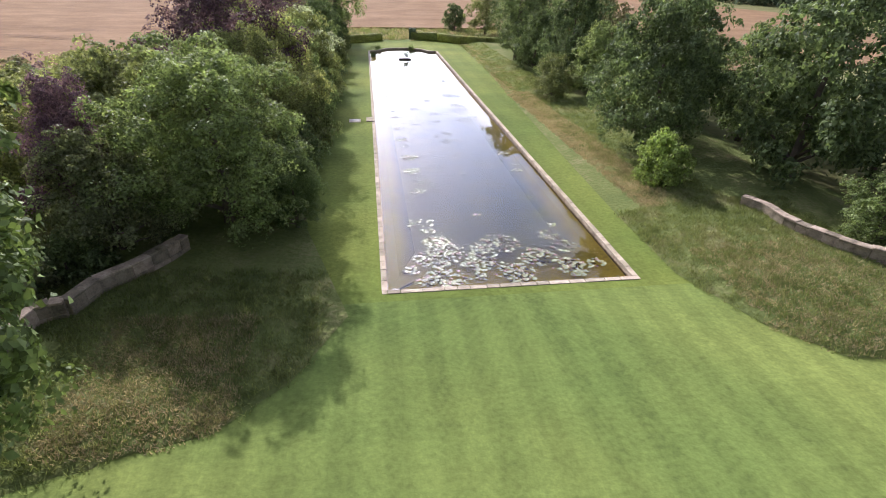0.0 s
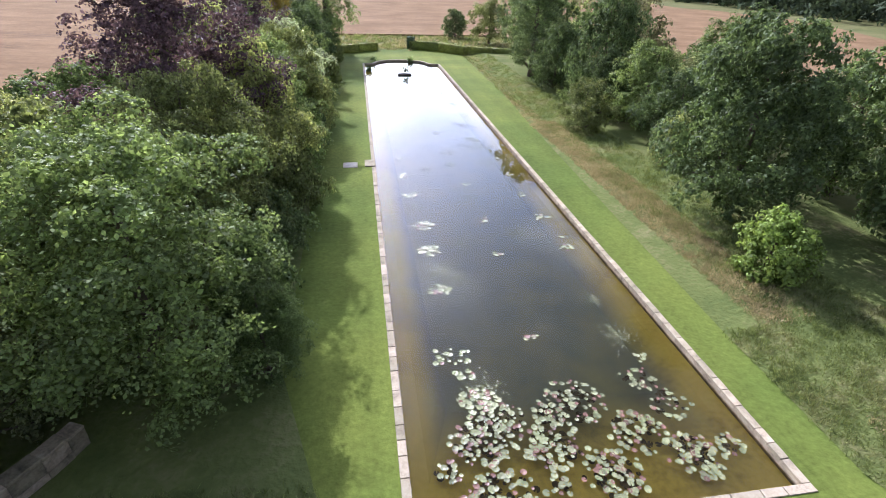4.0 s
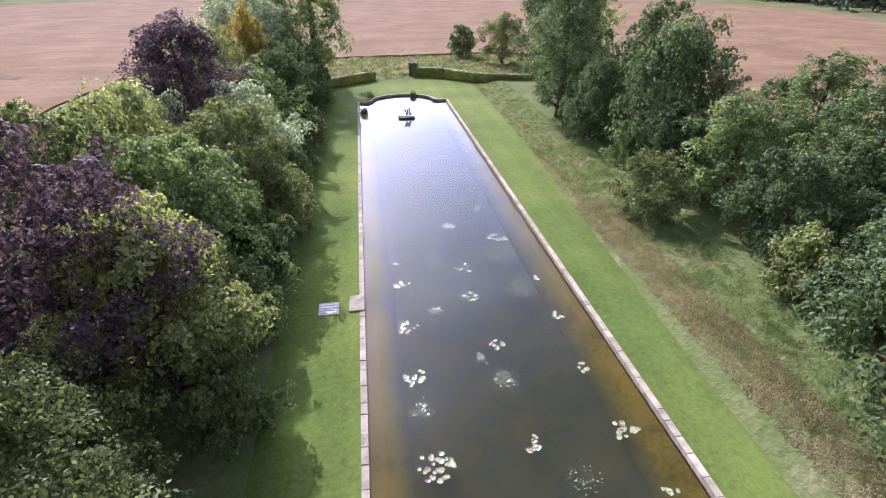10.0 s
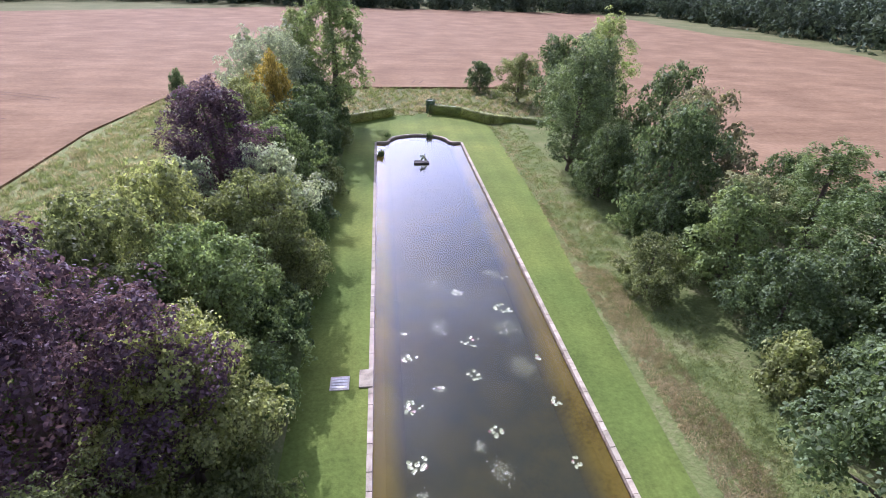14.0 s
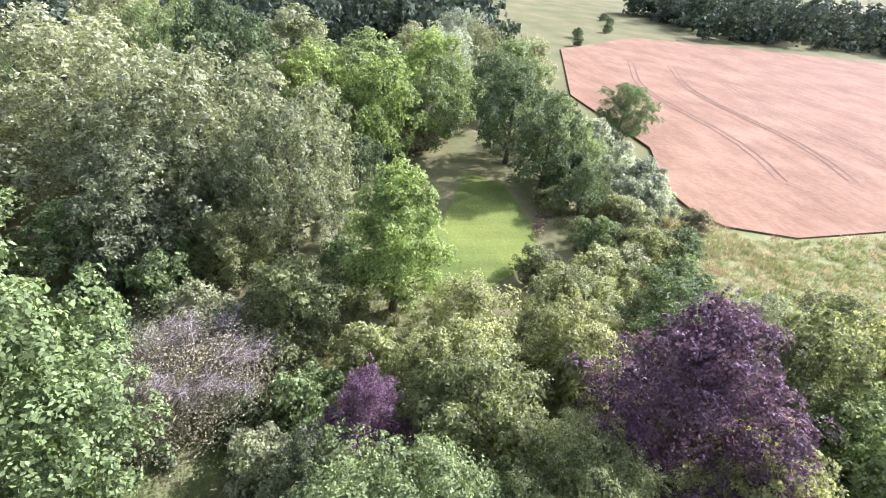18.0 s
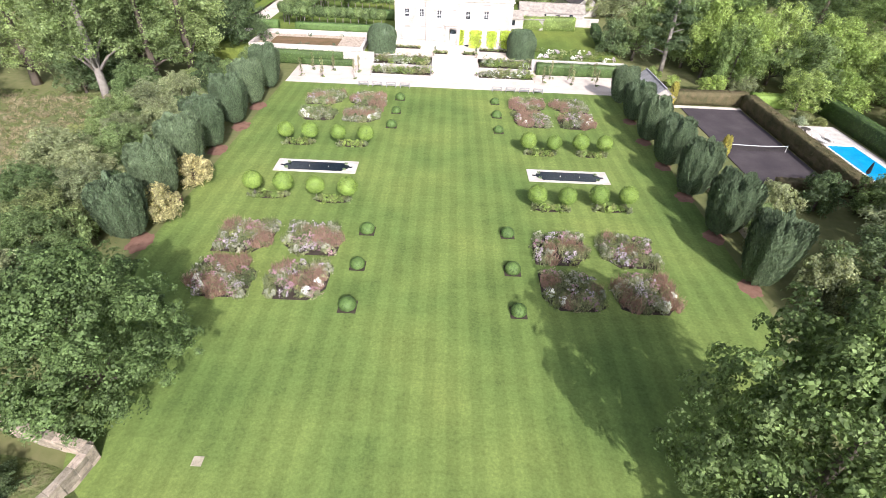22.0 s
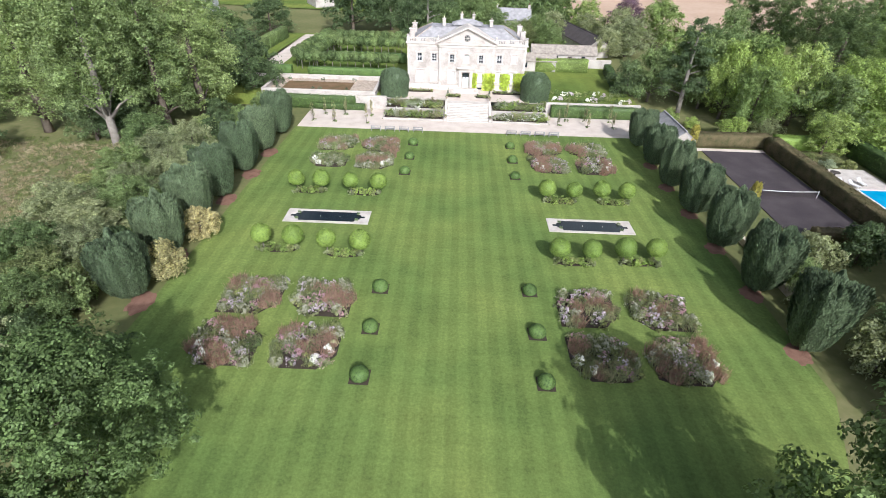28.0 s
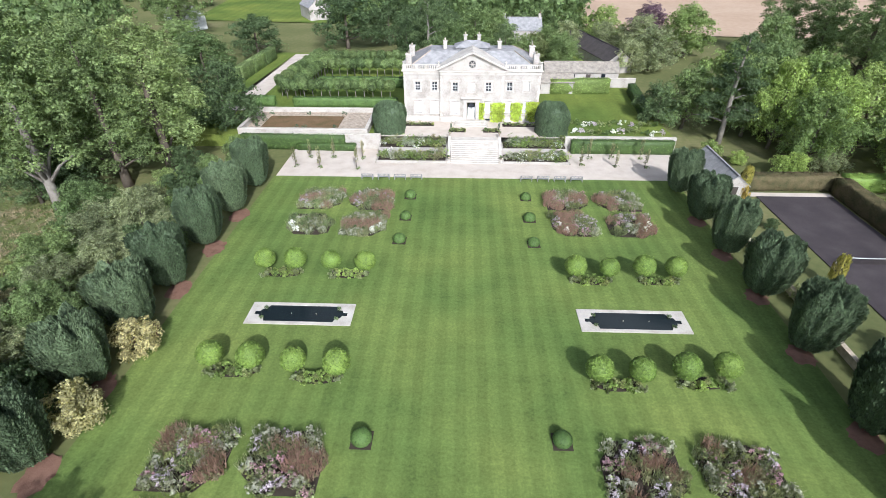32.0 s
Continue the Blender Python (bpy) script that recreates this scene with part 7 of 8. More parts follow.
t2 = [bm.verts.new((1.5 - HC, 7.1, 15.4 - HZ)), bm.verts.new((3.5 - HC, 7.1, 15.4 - HZ))]
bm.faces.new((b4[0], b4[1], t2[1], t2[0]))
bm.faces.new((b4[2], b4[3], t2[0], t2[1]))
bm.faces.new((b4[1], b4[2], t2[1]))
bm.faces.new((b4[3], b4[0], t2[0]))
part("lantern_roof", bm, M["slate"], lan)
for x, y, w, z in ((-9.2, HY + 3.0, 1.0, 13.7), (14.2, HY + 3.0, 1.0, 13.7), (-2.6, HY + 6.5, 0.7, 15.3), (7.6, HY + 6.5, 0.7, 15.2), (1.2, HY + 9, 0.6, 15.9), (3.8, HY + 9, 0.6, 15.9), (-9.2, HY + 10, 1.0, 13.7), (14.2, HY + 10, 1.0, 13.7)):
    c = part("chimney", local(x - w / 2, x + w / 2, y - w / 2, y + w / 2, EV + 0.3, z, bevel=0.03), M["stone_house"], house)
    part("chimney_cap", local(x - w / 2 - 0.1, x + w / 2 + 0.1, y - w / 2 - 0.1, y + w / 2 + 0.1, z + 0.002, z + 0.14), M["stone_trim"], c)
    part("chimney_pot", tube(bmesh.new(), [(x - HC, y - HY, z + 0.14 - HZ), (x - HC, y - HY, z + 0.6 - HZ)], [0.17, 0.14], 8), M["stone"], c)
# doorway
door = part("front_door", local(DOOR[0] + 0.1, DOOR[1] - 0.1, HY - 0.2, HY - 0.12, DOOR[2], 5.0), M["white_paint"], house, "white panelled double door")
for sx in (2.15, 2.85):
    for z in (3.0, 3.75, 4.4):
        part("door_panel", local(sx - 0.24, sx + 0.24, HY - 0.23, HY - 0.203, z, z + 0.5), M["white_paint"], door)
part("fanlight", tube(bmesh.new(), [(2.5 - HC, -0.2, 5.1 - HZ), (2.5 - HC, -0.14, 5.1 - HZ)], [0.62, 0.62], 20), M["glass"], house, "arched fanlight over the door")
for x in (1.3, 3.7):
    part("pilaster", local(x - 0.24, x + 0.24, HY - 0.72, HY - 0.453, DOOR[2] - 0.1, 6.2), M["stone_trim"], house)
part("door_hood", local(0.55, 4.45, HY - 1.25, HY - 0.453, 6.75, 7.0, bevel=0.04), M["stone_trim"], house, "stone door hood")
part("door_entablature", local(0.9, 4.1, HY - 0.8, HY - 0.455, 6.2, 6.75), M["stone_trim"], house)
for k in range(4):
    part("door_step", local(-0.7 + 0.2 * k, 5.7 - 0.2 * k, HY - 2.9 + 0.45 * k, HY - 0.46, HZ - 0.1 + (0.14 * k), HZ + 0.14 * (k + 1) - 0.002), M["stone_trim"], house)
for k, (x, w) in enumerate(((4.35, 0.6), (7.45, 1.3), (11.0, 1.05), (13.9, 1.1))):
    y = HY - (0.47 if x < 8.3 else 0.02)
    rng = np.random.default_rng(900 + k)
    n = int(1300 * w)
    p = np.stack([rng.normal(0, 0.45, n).clip(-1, 1) * w, rng.uniform(-0.16, 0.0, n), 0.05 + rng.random(n) ** 0.8 * (3.6 + 0.3 * math.sin(k * 3))], 1)
    v, f = leaves(p, np.tile([0, -1.0, 0.3], (n, 1)), 0.26, rng, 0.6, 1.2)
    cr = empty("wall_creeper", x, y - 0.02, HZ, "yellow-green creeper climbing the house front", "creeper", "creepers on the house")
    link("foliage", quads("foliage", v, f), M["leaf_creeper"], cr)
    part("stem", tube(bmesh.new(), [(0, -0.03, 0), (0.1, -0.03, 1.5), (-0.1, -0.03, 3.2)], [0.05, 0.04, 0.02], 5), M["bark"], cr)

# ---- buildings and garden behind and beside the house ----
gable_house("stable_range", 28.5, 140, 2.1, 5.0, 17, 2.6, 4.3, "low stone outbuilding with a stone-tiled roof", rz=90, windows=[("w", -5, 1, 0.9, 1.2), ("w", 2, 1, 0.9, 1.2)], doors=[("w", -1.5, 0, 1.1, 2.1)])
gable_house("stable_range", 20.5, 131, 2.1, 4.4, 9, 2.6, 3.9, "low stone outbuilding beside the house", rz=90, windows=[("w", 3, 1, 0.9, 1.2)])
gable_house("barn", 36.5, 164, 2.1, 6.5, 34, 2.8, 5.2, "long dark-roofed barn behind the stables", rz=11, roof="tile_dark")
gable_house("farmhouse", 19, 188, 2.1, 8, 12, 3.6, 6.6, "stone farmhouse with a grey roof and chimneys", rz=90, roof="slate", windows=[("w", -3, 1.2, 1, 1.4), ("w", 3, 1.2, 1, 1.4), ], chimneys=[(0, -5.5, 1.2), (0, 5.5, 1.2)])
gable_house("cottage", -98, 205, 2.1, 8, 12, 4.6, 8.0, "cream cottage among trees", rz=60, wall="white_paint", windows=[("w", -3, 1.2, 1, 1.2), ("w", 3, 1.2, 1, 1.2)], chimneys=[(0, 4, 1)])
gable_house("cottage", -58, 230, 2.1, 8, 14, 4.6, 8.0, "stone cottage with a grey roof", rz=30, roof="slate")
sheet("upper_lawn", [(18.5, 113.5), (33.5, 113.5), (35, 128.5), (18.5, 127)], TZ + 0.01, M["lawn_south"], "bright square lawn beside the house", "lawn")
for k in range(26):
    x = 19.5 + (k % 13) * 1.4
    y = 104.5 + (k // 13) * 4.2 + 0.6 * math.sin(k)
    top = empty("border_shrub", x, y, TZ, "flowering shrub in the border above the wall", "shrub", "border shrubs")
    blob_clump("foliage", top, 0, 0, 0.75, 1.0, M[["leaf_green", "leaf_grey", "flower_white", "leaf_yellow", "flower_mauve"][(k * 7) % 5]], 160, 0.16, 950 + k)
hedge("hedge", (20, 129.4), (33, 130), 1.6, 3.0, M["leaf_bright"], "clipped green hedge behind the upper lawn", z=TZ, seed=31)
hedge("hedge", (36, 112), (38, 130), 1.6, 2.0, M["leaf_box_dark"], "clipped dark hedge beside the upper lawn", z=TZ, seed=32)
wall_run("garden_wall", 16.2, 40.0, 134.0, 134.5, TZ - 0.2, TZ + 1.9, "pale stone garden wall by the outbuildings")


def pleached(seed):
    """One pleached hornbeam: a clipped squarish crown on a clear stem."""
    rng = np.random.default_rng(seed)
    top = empty("pleached_tree", label="pleached tree with a clipped round crown on a clear stem", category="tree")
    lobes = [(0, 0, 3.15, 1.15, 1.05, 1.15), (0.35, 0.2, 3.4, 0.9, 0.9, 0.9), (-0.4, -0.2, 2.9, 0.85, 0.9, 0.85)]
    p, nr = clipped_points(lobes, 2400, rng, 0.07)
    v, f = leaves(p, nr, 0.15, rng, 0.6, 1.4)
    link("crown", quads("crown", v, f), M["leaf_green"], top)
    bm = bmesh.new()
    for q in lobes:
        bmesh.ops.create_icosphere(bm, subdivisions=2, radius=1, matrix=Matrix.Translation(q[:3]) @ Matrix.Diagonal((*(c * 0.88 for c in q[3:]), 1)))
    part("inner_crown", bm, M["leaf_green"], top, smooth=True)
    part("stem", tube(bmesh.new(), [(0, 0, -0.1), (0, 0, 2.4)], [0.10, 0.07], 6), M["bark_pale"], top, smooth=True)
    return top


PLEACHED = [pleached(41), pleached(42)]
SPOTS = [(-36.8 + 1.85 * k, y) for y in (123.5, 142.0, 150.5) for k in range(13)] + [(x + 0.012 * k * k, 125.5 + 2.0 * k) for x in (-38.6, -34.6) for k in range(14)]
for k, (x, y) in enumerate(SPOTS):
    plant(PLEACHED[k % 2], x, y, TZ, 1.0 + 0.06 * math.sin(k * 1.7), 1.0 + 0.05 * math.cos(k * 2.9), 77 * k, group="pleached trees in rows")
for proto in PLEACHED:
    retire(proto)
hedge("hedge", (-32, 133), (-12.5, 133), 1.6, 2.2, M["leaf_box_dark"], "clipped hedge between rows of pleached trees", z=TZ, seed=43)
hedge("hedge", (-34, 119), (-12.5, 119), 1.4, 1.7, M["leaf_box_dark"], "low clipped hedge behind the walled garden", z=TZ, seed=55)
hedge("hedge", (-47, 119), (-38, 119), 1.4, 1.9, M["leaf_box_dark"], "low clipped hedge behind the walled garden", z=TZ, seed=56)
sheet("garden_path", [(-49, 115.5), (-12, 115.5), (-12, 117.8), (-42.8, 117.8), (-43.0, 166), (-47.4, 166), (-47.4, 117.8), (-49, 117.8)], TZ + 0.02, M["gravel"], "pale gravel garden path between hedges", "path")
for k in range(5):
    hedge("hedge", (-53.0 + 0.2 * k, 121 + 8 * k), (-52.8 + 0.2 * k, 128.4 + 8 * k), 1.8, 3.4, M["leaf_green"], "clipped hedge along the garden path", z=TZ - 0.2, seed=61 + k)
for k, (x, y) in enumerate([(-33, 128.5), (-20, 129), (-27, 147)]):
    put("bush", x, y, 1.4, 2.6, "leaf_bright", "bright yellow-green clipped shrub in the pleached garden")

from mathutils.bvhtree import BVHTree

# ---- canal: lilies, platform, slab; curved walls; rough grass; far hedge ----


def pad_shape(bm, cx, cy, z, s, t0, tx, ty):
    """One notched, slightly tilted lily pad."""
    c = bm.verts.new((cx, cy, z))
    ring = []
    for i in range(9):
        t = t0 + 0.25 + (2 * math.pi - 0.5) * i / 8
        dx, dy = s * math.cos(t), s * math.sin(t)
        ring.append(bm.verts.new((cx + dx, cy + dy, z + 0.012 + max(-0.004, dx * tx + dy * ty))))
    for i in range(8):
        bm.faces.new((c, ring[i], ring[i + 1]))


PADS = {}
for key in ("lily", "lily_red"):
    for k in range(4):
        bm = bmesh.new()
        pad_shape(bm, 0, 0, 0.01, 0.2, 0.0, 0.06 * math.sin(k * 2), 0.08 * math.cos(k * 3))
        PADS[key, k] = from_bm(bm, "pad")
        PADS[key, k].materials.append(M[key])


def lily_cluster(x, y, r, n, seed, size=0.22, red=0.1):
    """A small raft of separate floating lily pads."""
    rng = np.random.default_rng(seed)
    top = empty("lily_raft", x, y, WATER, "small raft of pale green floating lily pads", "water lilies", "lily rafts on the canal")
    for k in range(n):
        a, q = rng.random() * 2 * math.pi, math.sqrt(rng.random()) * r
        ob = link("pad", PADS["lily_red" if rng.random() < red else "lily", int(rng.integers(4))], None, top)
        ob.matrix_basis = pose(q * math.cos(a) * 1.2, q * math.sin(a), 0.012 * rng.random(), 0, 0, rng.uniform(0, 360)) @ Matrix.Diagonal((*(size / 0.2 * rng.uniform(0.6, 1.05),) * 2, 1, 1))
    return top


def lily_field(zones, seed, key, label, size, level=0.006, many=1.3):
    """The great raft: hundreds of pads that nobody could count."""
    rng = np.random.default_rng(seed)
    bm = bmesh.new()
    for x, y, r, n in zones:
        for k in range(int(n * many)):
            a, q = rng.random() * 2 * math.pi, math.sqrt(rng.random()) * r * 1.08
            cx, cy = x + q * math.cos(a) * rng.uniform(0.7, 1.3), y + q * math.sin(a)
            pad_shape(bm, cx, min(cy, -0.35), WATER + level + 0.012 * rng.random(), size * rng.uniform(0.5, 1.0), rng.random() * 6.28, *rng.normal(0, 0.05, 2))
    tagged(part("lily_field", bm, M[key]), label, "water lilies", kind="stuff")


# the great raft at the north end, and the scattered ones down the canal
BIG = [(3.9, -3.5, 1.1, 62), (1.3, -2.9, 1.0, 50), (-0.3, -4.9, 1.2, 44), (3.7, -1.1, 1.2, 60), (-0.5, -1.4, 1.0, 50), (-4.0, -1.8, 1.0, 45), (-2.3, -3.1, 1.0, 40), (-4.3, -4.3, 0.9, 18), (5.4, -2.4, 0.5, 10), (-3.8, -5.9, 0.7, 13), (1.5, -1.3, 0.4, 8), (-5.6, -2.1, 0.5, 12), (2.6, -4.4, 0.7, 20), (1.0, -4.3, 0.6, 16)]
lily_field(BIG, 10, "lily", "great raft of pale green lily pads at the canal's end", 0.145, many=1.3)
lily_field([(x, y, r, n // 3) for x, y, r, n in BIG], 11, "lily_red", "reddish lily pads among the great raft", 0.13)
lily_field([(x, y, r * 0.8, n) for x, y, r, n in BIG], 12, "lily_stem", "dark drowned leaves and stems under the great raft", 0.15, -0.07, 0.9)
SMALL = [(3.6, -5.4, 1.1, 44), (3.9, -7.0, 0.6, 10), (-4.6, -7.1, 0.5, 6), (4.3, -8.2, 1.2, 16), (0.1, -9.1, 0.5, 4), (4.0, -13.6, 0.9, 24),
         (4.0, -18.1, 1.1, 28), (4.0, -21.6, 1.2, 22), (-0.2, -17.2, 0.5, 6), (-5.0, -17.6, 0.8, 9), (-5.4, -19.2, 0.5, 4), (-0.4, -22.2, 0.7, 9),
         (-4.9, -22.2, 0.9, 14), (4.3, -27.0, 0.9, 12), (-0.5, -28.9, 0.6, 9), (-4.8, -26.4, 0.6, 5), (4.4, -31.2, 0.9, 12), (-4.9, -31.0, 0.6, 6),
         (0.1, -33.7, 0.8, 7), (4.3, -35.7, 0.7, 8)]
SMALL += [(-4.9, -35.2, 0.4, 4), (2.4, -32.8, 0.4, 3), (-0.3, -37.3, 1.0, 8), (4.7, -38.6, 0.4, 3), (-3.7, -41.2, 1.1, 18), (4.9, -43.0, 0.4, 3),
         (-0.1, -43.8, 0.7, 7), (-4.9, -46.0, 0.4, 3), (5.1, -46.7, 0.4, 2), (4.9, -50.9, 0.4, 2), (-5.0, -70.2, 1.0, 6), (-4.4, -57.0, 1.0, 6)]
for k, (x, y, r, n) in enumerate(SMALL):
    lily_cluster(x, y, r * 0.62, int(n * 1.25), 60 + k, 0.15, 0.12)


# white slatted box in the corner of the canal, on a dark sunken plank
ramp = empty("slatted_box", 6.46, -0.24, WATER - 0.02, "small white slatted box in the canal's corner", "box", rz=-40)
for k in range(4):
    part("slat", boxed(-0.17, 0.17, -0.20 + 0.11 * k, -0.12 + 0.11 * k, 0.06, 0.10, bevel=0.008), M["white_paint"], ramp)
for x in (-0.15, 0.11):
    part("bearer", boxed(x, x + 0.04, -0.22, 0.24, -0.02, 0.06), M["wood_grey"], ramp)
plank = empty("sunken_plank", 6.35, -0.38, WATER, "dark plank sunk slantwise in the canal's corner", "plank", rz=-50)
board = part("board", boxed(-0.06, 0.06, -1.25, 0.0, -0.02, 0.02, bevel=0.006), M["wood_dark"], plank)
board.matrix_basis = pose(0, 0, -0.03, 4)


def weed_patch(x, y, r, n, seed):
    """Fine floating pondweed: small leaf flecks on the water."""
    rng = np.random.default_rng(seed)
    p = np.stack([x + rng.normal(0, r * 0.36, n), y + rng.normal(0, r * 0.42, n), np.full(n, WATER + 0.012)], 1)
    v, f = leaves(p, np.tile([0, 0, 1.0], (n, 1)), 0.06, rng, 0.12, 1.5)
    v[:, 2] = np.maximum(v[:, 2], WATER + 0.004)
    tagged(link("pondweed", quads("pondweed", v, f), M["lily"]), "scatter of small floating pondweed leaves", "pondweed", "weed on the canal", "stuff")


for k, (x, y, r, n) in enumerate([(3.7, -15.8, 1.4, 150), (2.8, -14.7, 0.9, 60), (-4.3, -8.9, 1.2, 90), (4.2, -24.9, 0.7, 40), (-0.3, -26.2, 0.9, 70), (1.8, -18.8, 1.2, 50), (-4.3, -11.9, 0.7, 40), (3.4, -5.8, 1.4, 120), (-4.5, -64.0, 2.0, 80), (-4.4, -56.7, 2.2, 90), (-4.6, -51.5, 1.8, 90), (-3.6, -46.9, 1.5, 140), (2.0, -45.4, 2.6, 140), (-3.5, -38.8, 1.9, 220), (1.9, -39.2, 1.3, 80), (-3.5, -34.3, 1.6, 150), (2.4, -32.6, 0.6, 40), (0.7, -27.9, 0.5, 30), (-2.0, -20.0, 1.0, 30)]):
    weed_patch(x, y, r, n * 2, 200 + k)

raft = empty("floating_platform", 0.3, -77.6, WATER, "dark floating platform with a small plant growing on it", "platform")
part("deck", boxed(-1.1, 1.1, -0.6, 0.6, -0.05, 0.22, bevel=0.03), M["wood_dark"], raft)
blob_clump("plant", raft, -0.2, 0, 0.45, 1.3, M["leaf_dark"], 110, 0.2, 77, z=0.2)
blob_clump("flower_clump", raft, -0.5, 0.1, 0.25, 1.0, M["flower_white"], 30, 0.15, 78, z=0.2)
for k, (x, y) in enumerate([(-2.0, -91.0), (6.2, -81), (5.0, -90.4)]):
    top = empty("marginal_plant", x, y, WATER, "dark clump of reeds at the canal edge", "reeds", "reeds at the canal edge")
    blob_clump("blade_clump", top, 0, 0, 0.5, 1.1, M["leaf_dark"], 90, 0.1, 300 + k, tall=True)
    blob_clump("leaf_clump", top, 0, 0, 0.5, 0.7, M["leaf_dark"], 80, 0.18, 310 + k)
slab = empty("inlet_slab", 9.0, -33.4, 0, "pale square stone inlet cover set in the grass", "slab")
part("frame", boxed(-0.62, 0.62, -0.62, 0.62, -0.05, 0.05, bevel=0.01), M["stone_trim"], slab)
for k in range(4):
    part("grating_bar", boxed(-0.5, 0.5, -0.48 + 0.26 * k, -0.32 + 0.26 * k, 0.052, 0.075), M["white_paint"], slab)
tagged(part("inlet_block", boxed(6.85, 7.75, -34.5, -32.9, -0.05, 0.10), M["stone"]), "wide stone block in the canal edge", "stone", kind="structure")
tagged(part("ground_slab", boxed(-14.5, -13.8, 14.2, 14.9, -0.03, 0.035), M["stone"]), "small square stone slab set in the lawn", "slab")


def curved_wall(name, pts, h, label, thick=0.46, seed=0):
    """A dry old wall along a curve: a core faced with separate stones and broad coping slabs."""
    rng = np.random.default_rng(seed)
    path = []
    for k in range(len(pts) - 1):
        p0, p1, p2, p3 = (Vector(pts[max(k - 1, 0)]), Vector(pts[k]), Vector(pts[k + 1]), Vector(pts[min(k + 2, len(pts) - 1)]))
        n = max(2, int((p2 - p1).length / 0.75))
        for i in range(n):
            t = i / n
            path.append(0.5 * ((2 * p1) + (p2 - p0) * t + (2 * p0 - 5 * p1 + 4 * p2 - p3) * t * t + (3 * p1 - p0 - 3 * p2 + p3) * t ** 3))
    path.append(Vector(pts[-1]))
    top = empty(name, path[0].x, path[0].y, 0, label, "wall", kind="structure")
    o = Vector((path[0].x, path[0].y, 0))
    for a, b in zip(path, path[1:]):
        d = (b - a)
        ln = d.length
        ang = math.degrees(math.atan2(d.y, d.x))
        m = pose(*((a + b) / 2).xy, 0, 0, 0, ang)
        m.translation -= o
        for row in range(3):
            z0, z1 = -0.3 + row * (h + 0.3) / 3, -0.3 + (row + 1) * (h + 0.3) / 3
            w = thick / 2 + rng.uniform(-0.03, 0.03)
            part("stone_block", boxed(-ln / 2 + 0.012, ln / 2 + 0.03, -w, w, z0 + 0.012, z1, bevel=0.025), M["stone_old"], top).matrix_basis = m
        j = rng.uniform(-0.03, 0.03)
        part("coping_slab", boxed(-ln / 2 + 0.01, ln / 2 + 0.04, -thick / 2 - 0.07, thick / 2 + 0.07, h + 0.004 + j * 0.5, h + 0.14 + j, bevel=0.03), M["stone_old"], top).matrix_basis = m @ pose(0, 0, 0, rng.uniform(-2, 2), 0, 0)
    return top


curved_wall("garden_wall", [(-18.2, -7.0), (-18.9, -5.6), (-18.9, -3.6), (-19.6, -1.4), (-20.8, 0.6), (-22.2, 1.8), (-23.0, 3.4), (-23.4, 6.0), (-22.6, 9.0), (-21.4, 12.0), (-20.9, 14.6)], 1.35, "old curved stone wall with broken coping beside the bank", seed=1)
curved_wall("garden_wall", [(-20.9, 14.6), (-27.0, 16.0), (-32.9, 17.9)], 1.2, "old stone wall below the chestnut tree", seed=2)
curved_wall("garden_wall", [(-32.9, 17.9), (-33.2, 22.2), (-33.4, 27.0)], 1.2, "old stone wall beside the pasture", seed=3)
curved_wall("garden_wall", [(17.9, -4.6), (18.5, -3.3), (19.6, -1.6), (20.7, -0.4), (21.2, 1.3), (22.3, 1.8), (22.6, 5.4), (22.9, 9.0), (23.2, 11.2)], 1.35, "old curved stone wall under the trees", seed=4)
rub = empty("stone_plinth", 27.6, 7.9, 0, "pale broken stone plinth under the half-bare tree", "stones")
for k, (x, y, z, s) in enumerate([(0, 0, 0.0, 0.8), (1.0, 0.4, 0, 0.7), (0.5, -0.8, 0, 0.6), (0.3, 0.1, 0.9, 0.75), (1.5, -0.6, 0.6, 0.7), (1.8, 1.9, 0, 0.8), (1.9, 1.8, 0.9, 0.6)]):
    part("stone_block", boxed(x - s, x + s, y - s * 0.7, y + s * 0.7, z - 0.05, z + 0.9, bevel=0.08), M["stone"], rub)

# half-bare old tree
dead = empty("half_bare_tree", 30.0, 3.6, 0, "old half-bare tree with a tangle of grey twigs", "tree")
dead.matrix_world = pose(30.0, 3.6, 0) @ Matrix.Diagonal((1.4, 1.4, 1.2, 1))
rng = np.random.default_rng(55)
bm = bmesh.new()
tube(bm, [(0, 0, -0.2), (0.1, 0, 1.4), (0.1, 0.2, 2.6)], [0.34, 0.26, 0.2])
part("trunk", bm, M["bark_pale"], dead, smooth=True)
tips = []
for k in range(24):
    a = k * 2.4
    r = rng.uniform(1.8, 3.7)
    e1 = Vector((r * 0.5 * math.cos(a), r * 0.5 * math.sin(a), rng.uniform(3.0, 4.6)))
    e2 = Vector((r * math.cos(a + 0.2), r * math.sin(a + 0.2), rng.uniform(3.2, 7.2 - r * 0.5)))
    part("limb", tube(bmesh.new(), [(0.1, 0.1, 1.4 + 0.05 * k), e1, e2], [0.10, 0.055, 0.015], 5), M["bark_pale"], dead, smooth=True)
    tips += [(e1, e2)]
va, fa = [], []
for e1, e2 in tips:
    for q in range(75):
        c = e1.lerp(e2, rng.uniform(0.1, 1.05))
        for _ in range(3):
            d = Vector(rng.normal(0, 1, 3)) * 0.34 + Vector((0, 0, 0.10))
            w = d.orthogonal().normalized() * 0.010
            va += [c - w, c + w, c + d]
            fa.append((len(va) - 3, len(va) - 2, len(va) - 1))
            c = c + d * 0.8
